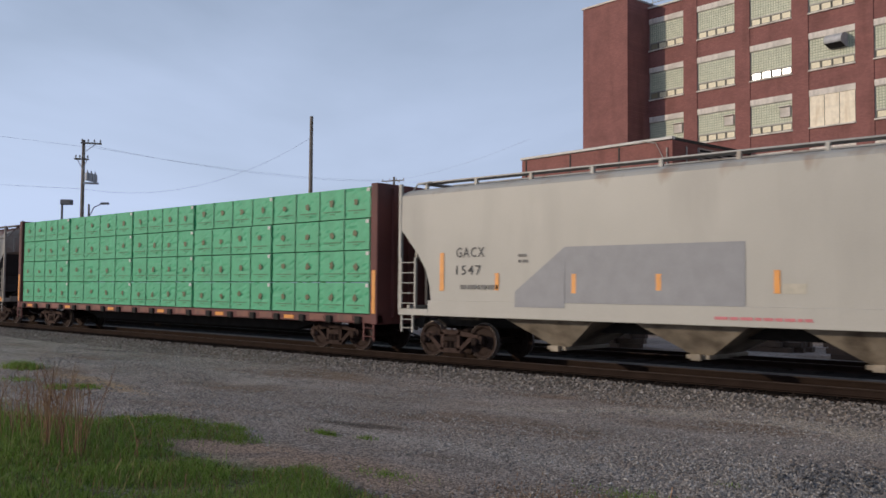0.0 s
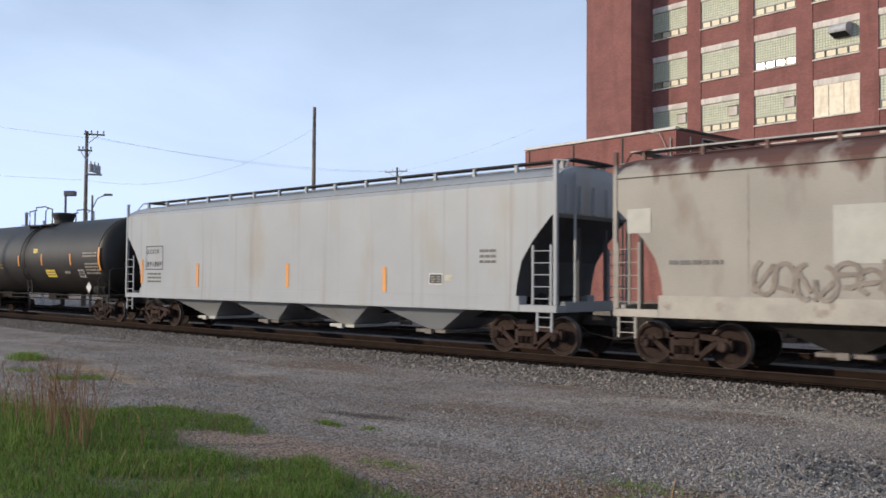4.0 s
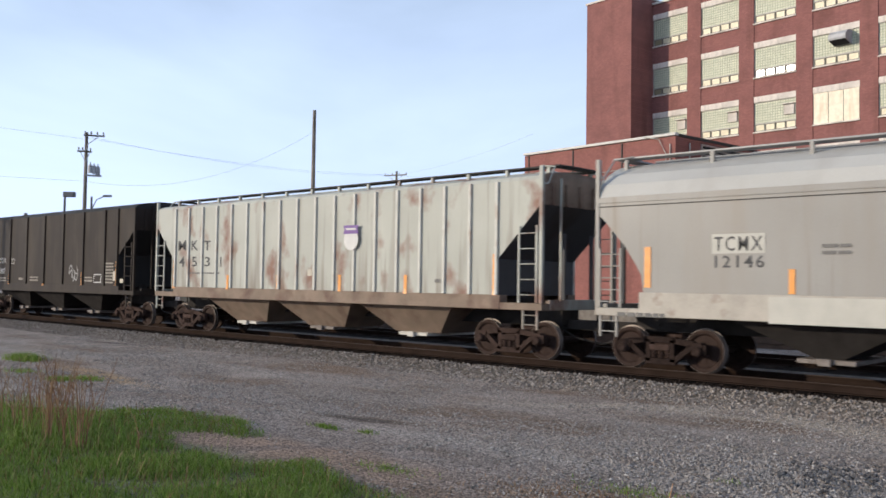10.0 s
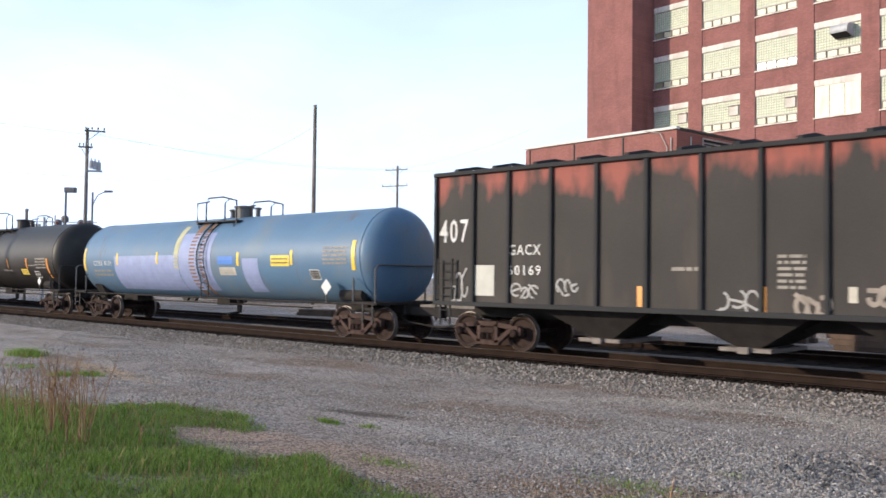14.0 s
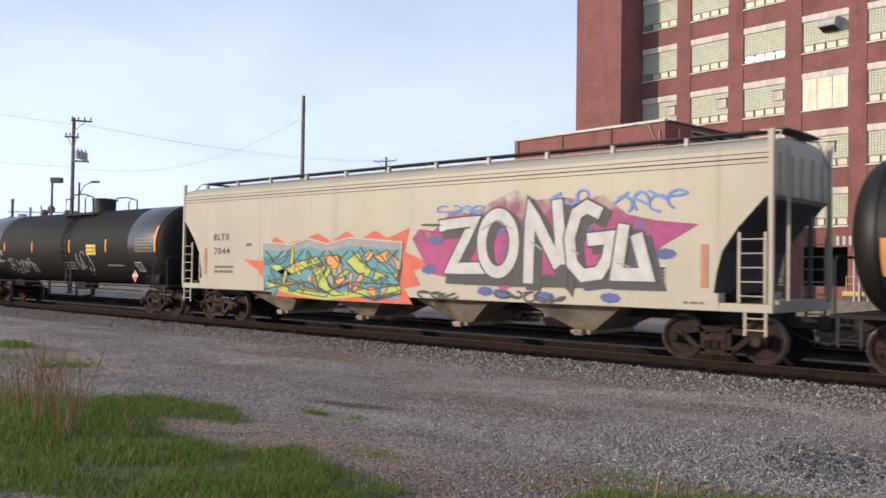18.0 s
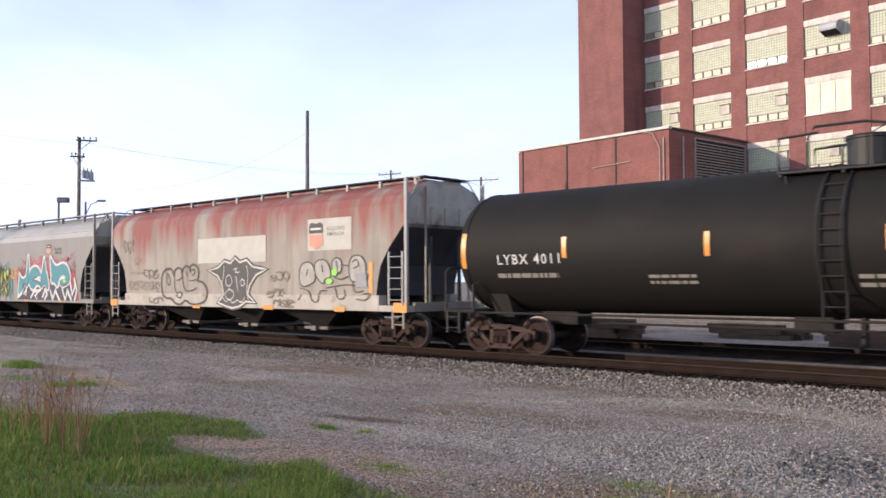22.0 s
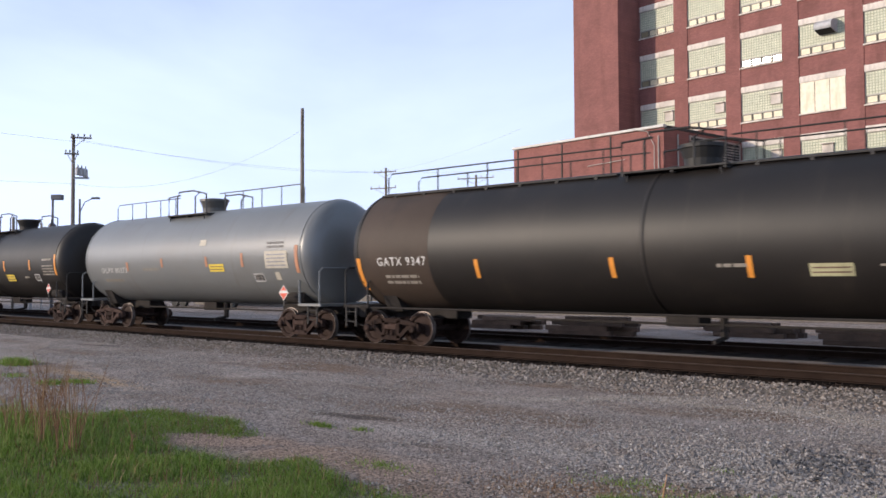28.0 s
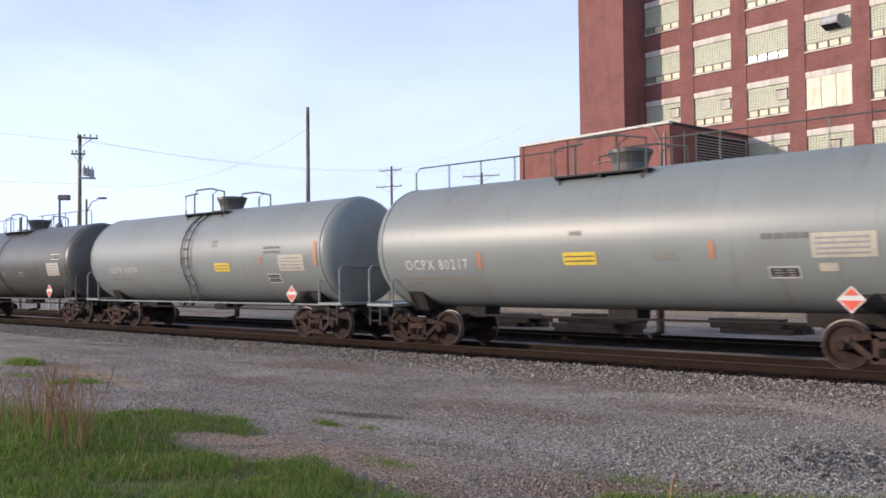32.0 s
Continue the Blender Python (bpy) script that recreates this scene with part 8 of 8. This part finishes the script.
stand(covered_hopper(8, "dark brown ribbed covered hopper car with white lettering", "ribbed_brown", roofmat="soot_roof", sill=(1.18, 1.52), bays=3, ribs=[-6.7, -5.45] + [-3.6 + 1.86 * k for k in range(6)] + [6.75], eave=4.50, eave_w=1.5, board=False, top=4.80, dark_bays=True, cut=1.22, slant=(2.72, 3.66)))
m('wtext ECQX', -5.08, -4.09, 2.42, 2.70)
m('wtext 47007', -5.14, -4.15, 1.94, 2.21)
m('stripe', -6.96, -6.79, 1.49, 2.61)
m('stripe', -3.80, -3.61, 1.47, 2.02)
m('stripe', -0.04, 0.13, 1.47, 2.03)
m('stripe', 3.66, 3.82, 1.51, 2.05)
m('stripe', 6.61, 6.75, 1.53, 2.48)
m('outline white', -3.42, -3.12, 2.41, 2.65)
m('outline white', 4.80, 5.45, 1.63, 1.97)
m('bars white', 5.80, 6.43, 1.59, 2.46)
m('bars white', 4.01, 4.66, 1.64, 1.90)
m('bars white', -2.56, -2.08, 1.64, 1.84)
m('bars white', -1.35, -0.48, 1.62, 1.88)
m('bars white', -6.65, -5.84, 1.84, 2.01)
m('bars white', -5.05, -4.06, 1.58, 1.82)
m('white', 6.97, 7.23, 1.64, 1.80)
m('white', 6.40, 6.59, 1.72, 2.09)
m('scrawl white', 2.63, 3.37, 1.55, 2.30)
stand(covered_hopper(9, "soot-black ribbed hopper car with worn orange panels", "ribbed_soot", roofmat="soot_roof", sill=(1.16, 1.5), bays=3, ribs=[-8.0, -6.72] + [-5.6 + 1.245 * k for k in range(11)] + [7.95], rib_mat="soot_roof", eave=4.40, top=4.66, full=True, board=False, dark_bays=True))
m('wtext 407', -7.88, -6.91, 2.70, 3.29)
m('wtext GACX', -5.60, -4.66, 2.37, 2.62)
m('wtext 60169', -5.63, -4.65, 1.89, 2.13)
m('pale', -6.67, -6.06, 1.38, 2.13)
m('scrawl white', -7.48, -6.91, 1.20, 2.17)
m('scrawl white', -5.50, -4.71, 1.32, 1.73)
m('scrawl white', -0.31, 0.60, 1.15, 1.71)
m('scrawl white', -4.17, -3.60, 1.43, 1.82)
m('bars white', -1.28, -0.66, 1.98, 2.13)
m('bars white', 0.94, 1.48, 1.65, 2.36)
m('bars white', 6.05, 6.66, 1.95, 2.12)
m('stripe', -2.12, -1.95, 1.24, 1.68)
m('stripe', 0.58, 0.74, 1.17, 1.71)
m('stripe', 4.48, 4.62, 1.26, 1.72)
m('stripe', 7.95, 8.06, 1.22, 1.94)
m('white', 2.23, 2.39, 1.44, 1.73)
m('white', 5.56, 5.71, 1.22, 1.43)
m('white', 6.93, 7.13, 1.35, 1.52)
m('scrawl brown', 1.29, 1.91, 1.17, 1.59)
m('scrawl brown', 2.57, 3.15, 1.33, 1.74)
m('scrawl brown', 3.69, 4.21, 1.29, 1.81)
m('outline white', 5.99, 6.53, 1.31, 1.61)
stand(tank_car(10, "light blue tank car with lavender paint patches", "tank_blue", 1.47, 2.40, mid=0.35, fittings="valves"))
m('ystripe', -8.53, -8.38, 1.93, 2.85)
m('ystripe', -5.80, -5.62, 2.16, 2.62)
m('ystripe', -2.76, -2.58, 2.19, 2.64)
m('ystripe', 2.46, 2.59, 2.12, 2.57)
m('wtext CCBX 8139', -7.69, -6.18, 2.13, 2.33)
m('bars white', -7.72, -6.20, 1.70, 2.02)
m('lavender', -5.95, -1.22, 1.23, 2.51)
m('lavender', -1.17, 0.90, 1.27, 3.28)
m('lavender', 2.76, 3.64, 1.27, 2.36)
m('blue', 1.33, 2.23, 2.17, 2.44)
m('white', 1.39, 2.33, 1.81, 2.07)
m('ystain', -1.50, -1.19, 1.97, 3.55)
m('rust', -0.48, -0.12, 1.00, 3.63)
m('rust', 0.19, 0.38, 1.03, 3.59)
m('yellow', 4.33, 5.28, 2.11, 2.45)
m('bars white', 6.90, 7.99, 2.14, 2.72)
m('sign', 6.23, 6.69, 1.70, 2.01)
m('diamond', 6.94, 7.37, 1.33, 1.67)
m('ystripe', 8.15, 8.38, 1.99, 2.86)
m('ystripe', 5.32, 5.47, 2.15, 2.61)
stand(tank_car(11, "dusty black tank car with orange reflective stripes", "tank_black", 1.52, 2.55, mid=0.6, fittings="valves"))
m('stripe', -7.63, -7.48, 1.80, 2.48)
m('stripe', -4.47, -4.27, 2.00, 2.47)
m('stripe', -2.05, -1.88, 1.99, 2.47)
m('stripe', 0.11, 0.30, 1.99, 2.48)
m('stripe', 2.73, 2.91, 1.99, 2.45)
m('stripe', 4.89, 5.06, 1.98, 2.47)
m('stripe', 7.07, 7.26, 1.60, 2.45)
m('wtext GATX 72640', -6.61, -4.49, 1.97, 2.21)
m('bars white', -6.58, -4.57, 1.74, 1.86)
m('bars white', -1.55, -0.51, 1.69, 1.97)
m('bars white', 2.21, 3.20, 1.86, 1.99)
m('bars white', 5.16, 5.93, 2.10, 2.20)
m('bars white', 5.94, 7.01, 1.99, 2.51)
m('yellow', 4.21, 4.94, 1.73, 1.98)
m('sign', 5.59, 6.10, 1.59, 1.89)
m('diamond', 6.36, 6.69, 1.26, 1.62)
stand(covered_hopper(12, "cream covered hopper car with large colourful graffiti", "hopper_cream", sill=(1.06, 1.42), bays=4, seams=((3.95, 0.012, 0.01), (4.04, 0.02, 0.012), (4.14, 0.012, 0.01)), eave=4.24, posts=12, bay_paint="dirty_cream"))
m('text BLTX', -8.39, -7.51, 2.66, 2.88)
m('text 7044', -8.37, -7.50, 2.20, 2.42)
m('rstripe', -8.96, -8.82, 1.55, 2.40)
m('rstripe', 8.86, 8.95, 1.52, 2.39)
m('bars dark', -8.35, -7.32, 1.57, 1.88)
m('bars dark', -6.58, -6.34, 2.43, 2.61)
m('sign', 7.88, 8.07, 1.61, 1.96)
m('bars dark', 8.46, 8.91, 1.17, 1.26)
m('GRAF1', -6.77, 1.46, 0.76, 2.85)
m('GRAF2', 0.84, 8.70, 1.30, 3.62)
m('scrawl dark', 0.98, 2.34, 1.08, 1.27)
m('scrawl dark', 3.61, 5.56, 1.08, 1.35)
stand(tank_car(13, "glossy black tank car with silvery end bands and a white tag", "tank_gloss", 1.52, 2.55, band=((-8.15, -5.75, "gloss_band"), (6.1, 8.15, "gloss_band")), mid=0.9))
m('stripe', -8.34, -8.16, 2.28, 3.06)
m('stripe', -5.23, -5.07, 2.38, 2.75)
m('stripe', -2.34, -2.12, 2.32, 2.75)
m('stripe', 1.19, 1.44, 2.29, 2.81)
m('stripe', 4.30, 4.53, 2.29, 2.79)
m('stripe', 7.95, 8.16, 2.30, 3.25)
m('wtext LYBX 4068', -7.35, -5.46, 2.18, 2.42)
m('bars white', -7.04, -5.38, 1.83, 2.04)
m('yellow', 2.80, 3.57, 2.19, 2.60)
m('scrawl white', 1.82, 3.03, 1.34, 2.37)
m('scrawl white', -5.13, -2.23, 1.35, 2.07)
m('bars white', 6.65, 7.92, 2.28, 2.85)
m('bars white', 0.63, 1.61, 1.58, 1.94)
m('bars white', 4.28, 5.55, 1.73, 1.86)
m('sign', 6.42, 6.93, 1.57, 1.92)
m('rdiamond', 6.55, 6.93, 1.20, 1.61)
stand(tank_car(14, "glossy black tank car with orange stripes and red placard", "tank_gloss", 1.52, 2.55, mid=0.7))
m('stripe', -8.31, -8.14, 2.12, 3.00)
m('stripe', -5.29, -5.07, 2.33, 2.81)
m('stripe', -1.80, -1.59, 2.29, 2.79)
m('stripe', 1.65, 1.82, 2.32, 2.78)
m('stripe', 4.80, 4.97, 2.31, 2.76)
m('stripe', 8.04, 8.21, 2.10, 3.05)
m('wtext LYBX 4011', -7.14, -5.32, 2.20, 2.44)
m('yellow', 3.02, 3.81, 2.19, 2.58)
m('bars white', 6.87, 7.96, 2.17, 2.71)
m('bars white', -3.09, -2.00, 1.70, 1.96)
m('bars white', 1.16, 2.15, 1.63, 1.94)
m('bars white', 2.94, 3.84, 1.86, 1.93)
m('bars white', 4.79, 5.68, 1.85, 1.95)
m('bars white', -7.20, -5.41, 1.84, 2.05)
m('sign', 6.40, 6.97, 1.65, 1.95)
m('rdiamond', 6.95, 7.37, 1.19, 1.59)
stand(covered_hopper(15, "faded red and grey covered hopper car with graffiti outlines", "hopper_faded_red", sill=(0.99, 1.43), bays=3, seams=((3.95, 0.012, 0.01),), eave=3.9, posts=12, top=4.6, dark_bays=True, sill_paint="sill_pale", rails="roof_grey"))
m('pale', -1.99, 1.88, 2.46, 3.29)
m('panel', 3.95, 5.89, 2.73, 3.66)
m('shieldx', 4.02, 4.65, 2.76, 3.56)
m('text BUILDING', 4.83, 5.60, 3.29, 3.41)
m('text AMERICA', 4.82, 5.57, 3.14, 3.25)
m('stripe', 6.63, 6.76, 1.48, 2.36)
m('reflector', -2.28, -1.81, 0.94, 1.09)
m('reflector', 1.77, 2.27, 0.96, 1.10)
m('reflector', 5.16, 5.62, 0.96, 1.10)
m('reflector', 7.60, 8.10, 0.98, 1.24)
m('reflector', -8.10, -7.58, 0.95, 1.20)
m('GRAF3', -4.42, -1.17, 1.00, 2.44)
m('GRAF4', -1.30, 1.92, 0.98, 2.61)
m('GRAF5', 3.52, 6.96, 1.14, 2.62)
m('scrawl grime', 2.13, 3.04, 1.82, 2.19)
m('scrawl grime', 1.95, 2.9, 1.30, 1.62)
m('scrawl grime', 2.3, 3.3, 1.04, 1.30)
m('scrawl grime', -5.17, -4.27, 1.05, 1.32)
m('scrawl grime', -5.6, -4.6, 1.95, 2.35)
m('scrawl brown', -7.25, -6.33, 2.85, 3.52)
m('scrawl brown', -6.69, -4.94, 1.54, 1.90)
m('btext SP', -6.33, -5.88, 2.47, 2.73)
m('bars brown', -6.63, -5.57, 2.10, 2.28)
stand(covered_hopper(16, "grey covered hopper car with green and teal graffiti", "hopper_grey", sill=(1.0, 1.45), bays=3, seams=((3.72, 0.012, 0.01), (3.82, 0.02, 0.012), (3.92, 0.012, 0.01)), eave=3.7, posts=9, dark_bays=True, roofmat="roof_grey", walkway="galvanised"))
m('text CNW', -6.55, -5.31, 2.53, 2.81)
m('text 180419', -6.54, -4.93, 2.00, 2.32)
m('GRAF6', -4.84, 0.53, 1.01, 2.85)
m('scrawl orange', 0.30, 1.18, 2.03, 2.49)
m('GRAF7', 1.18, 7.15, 1.10, 3.28)
m('shieldx', 4.15, 4.58, 3.10, 3.50)
m('text BUILDING', 4.91, 5.63, 3.21, 3.32)
m('text AMERICA', 4.93, 5.61, 3.06, 3.17)
m('reflector', -8.60, -7.95, 0.97, 1.22)
m('reflector', -4.46, -3.98, 0.99, 1.12)
m('reflector', -1.46, -1.01, 1.02, 1.14)
m('reflector', 1.91, 2.36, 1.02, 1.13)
m('reflector', 5.32, 5.75, 1.04, 1.15)
m('outline dark', -7.00, -6.67, 1.68, 2.09)
stand(covered_hopper(17, "pale grey covered hopper car with pink scrawled graffiti", "hopper_dull", sill=(1.08, 1.46), bays=4, seams=((4.28, 0.014, 0.01),), eave=4.22, posts=11, bay_paint="dirty_cream", walkway="galvanised"))
m('text XOMX', -7.92, -6.98, 2.80, 3.00)
m('text 710607', -7.92, -6.81, 2.32, 2.54)
m('rstripe', -8.39, -8.28, 1.68, 2.64)
m('rstripe', -5.38, -5.25, 1.70, 2.15)
m('rstripe', -2.56, -2.44, 1.65, 2.12)
m('rstripe', 0.07, 0.19, 1.67, 2.11)
m('scrawl pink', -2.33, -0.42, 1.26, 2.33)
m('bars pink', -0.42, 0.99, 1.28, 1.42)
m('bars pink', -6.38, -5.88, 1.27, 1.40)
m('bars dark', -7.88, -6.72, 1.73, 2.10)
m('bars dark', -6.26, -5.99, 2.56, 2.80)
m('sign', 6.10, 6.62, 1.81, 2.06)
m('rstripe', 8.41, 8.59, 1.70, 2.67)
stand(tank_car(18, "long black tank car with brown ends and top railing", "tank_black", 1.67, 2.63, band=((-9.05, -6.45, "tank_brown"), (6.75, 8.6, "tank_brown")), walk_rail=True, wide_walk=True, ladder_near=False))
m('stripe', -9.23, -8.94, 1.52, 2.39)
m('stripe', -5.00, -4.71, 1.83, 2.29)
m('stripe', -1.16, -0.89, 1.82, 2.26)
m('stripe', 1.91, 2.17, 1.81, 2.24)
m('stripe', 5.27, 5.51, 1.84, 2.29)
m('stripe', 8.94, 9.16, 1.52, 2.32)
m('wtext GATX 9347', -8.35, -6.54, 2.17, 2.40)
m('bars white', -8.14, -6.91, 1.66, 1.97)
m('bars white', 1.37, 1.99, 1.99, 2.13)
m('bars white', 4.41, 5.20, 1.99, 2.07)
m('bars white', 7.74, 8.83, 2.07, 2.56)
m('ysign', 3.17, 3.96, 1.83, 2.07)
m('sign', 6.85, 7.34, 1.74, 2.08)
m('white', 7.39, 8.32, 1.76, 1.96)
m('rdiamond', 8.23, 8.61, 1.21, 1.62)
stand(tank_car(19, "glossy grey tank car with white placards and top railing", "tank_grey", 1.65, 2.65, walk_rail=True, ladder_near=False, mid=-0.6, saddle=False, side_pipe=False))
m('wtext OCPX 80373', -5.56, -3.62, 2.10, 2.30)
m('yellow', 1.89, 2.73, 2.09, 2.34)
m('white', 1.33, 1.69, 2.97, 3.17)
m('white', 4.99, 6.11, 2.17, 2.70)
m('white', 5.38, 5.62, 1.81, 2.05)
m('bars dark', 5.10, 5.91, 2.78, 3.02)
m('sign', 4.27, 4.78, 1.76, 2.01)
m('rdiamond', 5.63, 5.98, 1.20, 1.63)
m('rstripe', -3.61, -3.44, 2.17, 2.49)
m('rstripe', -1.13, -1.01, 2.27, 2.59)
m('rstripe', 1.68, 1.82, 2.26, 2.59)
m('rstripe', 3.73, 3.84, 2.23, 2.67)
m('rstripe', 6.49, 6.61, 2.02, 2.85)
m('bars white', -2.42, -1.34, 2.13, 2.31)
m('bars white', -5.49, -4.10, 1.73, 1.94)
stand(tank_car(20, "dull black tank car with large yellow lettering", "tank_black", 1.65, 2.67, mid=0.2))
m('stripe', -7.15, -6.97, 2.06, 2.94)
m('stripe', -3.75, -3.56, 2.27, 2.75)
m('stripe', -0.95, -0.77, 2.29, 2.73)
m('stripe', 1.75, 1.92, 2.26, 2.73)
m('stripe', 4.48, 4.63, 2.28, 2.74)
m('stripe', 6.97, 7.13, 2.05, 2.93)
m('ytext UTLX 902213', -6.10, -3.76, 2.13, 2.38)
m('bars yellow', -6.22, -4.48, 1.58, 1.96)
m('bars yellow', -3.44, -3.19, 2.14, 2.36)
m('yellow', 1.90, 2.74, 1.81, 2.10)
m('yellow', 0.79, 1.19, 2.89, 3.05)
m('bars white', 3.84, 4.33, 1.91, 2.06)
m('bars white', 5.84, 6.75, 2.65, 2.81)
m('bars white', 5.82, 6.88, 2.04, 2.52)
m('sign', 4.91, 5.37, 1.82, 2.10)
m('rdiamond', 6.05, 6.43, 1.29, 1.68)
stand(tank_car(21, "light grey tank car with white lettering and placards", "tank_palegrey", 1.65, 2.65, walk_rail=True, ladder_near=False, mid=-0.3, saddle=False, side_pipe=False))
m('wtext OCPX 80217', -5.87, -3.69, 2.00, 2.26)
m('yellow', -0.79, 0.09, 2.05, 2.34)
m('bars white', 1.49, 2.04, 2.11, 2.34)
m('bars white', -0.58, -0.27, 2.68, 2.87)
m('bars white', -6.14, -3.37, 1.60, 1.86)
m('bars dark', 3.84, 4.76, 2.43, 2.65)
m('white', 4.77, 5.93, 2.10, 2.56)
m('white', 4.88, 5.22, 1.85, 2.00)
m('sign', 3.91, 4.52, 1.72, 1.95)
m('rdiamond', 5.24, 5.64, 1.10, 1.56)
m('rstripe', -3.40, -3.19, 1.99, 2.43)
m('rstripe', 2.70, 2.91, 2.13, 2.48)
m('rstripe', 6.41, 6.58, 1.67, 2.53)
stand(tank_car(22, "light grey tank car with a side ladder and white placards", "tank_palegrey", 1.65, 2.65, mid=-0.1))
m('wtext OCPX 80374', -5.71, -3.61, 2.08, 2.30)
m('yellow', 1.58, 2.46, 2.07, 2.35)
m('bars white', -1.96, -1.31, 2.07, 2.34)
m('bars white', 1.43, 1.77, 2.89, 3.14)
m('bars white', -5.74, -3.98, 1.78, 1.95)
m('bars dark', 4.38, 5.22, 2.58, 2.86)
m('white', 5.11, 6.33, 2.05, 2.54)
m('sign', 4.40, 5.03, 1.68, 1.97)
m('rdiamond', 5.41, 5.90, 1.12, 1.56)
m('rstripe', 4.05, 4.29, 2.24, 2.51)
m('rstripe', 6.80, 7.01, 2.20, 2.90)
stand(tank_car(23, "darker grey tank car with a top walkway", "tank_darkgrey", 1.65, 2.65, walk_rail=True, ladder_near=False, mid=0.0))
m('white', 4.95, 6.11, 2.05, 2.58)
m('sign', 5.39, 6.27, 2.72, 2.96)
m('rdiamond', 4.74, 5.30, 1.12, 1.63)
m('bars white', 0.09, 0.54, 2.04, 2.30)
m('bars white', 1.92, 2.41, 1.98, 2.28)


def motions():
    run = [(t * 0.5, travelled(t * 0.5)) for t in range(65)]
    for c, mid in zip(CARS, MIDS):
        walk(c, [(t, pose(mid + s, TRACK_Y, 0)) for t, s in run])
    for pk, i, x, y, z in LOADS:
        walk(pk, [(t, pose(MIDS[i] + x + s, TRACK_Y + y, z)) for t, s in run])
    fine = [travelled(k / FPS * 1.0) for k in range(0, 32 * FPS + 1, 10)]
    for w, a, i in WHEELS:
        def turn(k):
            s = float(np.interp(k / 10, range(len(fine)), fine))
            return pose(a, 0, 0.457, 0, math.degrees(s / 0.457) % 360, 0)
        seen = [k for k in range(32 * FPS + 1) if -58 < MIDS[i] + float(np.interp(k / 10, range(len(fine)), fine)) < 9]
        rows = [(k / FPS, turn(k)) for k in seen]
        if seen[0] > 0:
            rows.insert(0, (0.0, turn(seen[0])))
        if seen[-1] < 32 * FPS:
            rows.append((32.0, turn(seen[-1])))
        walk(w, rows)


motions()
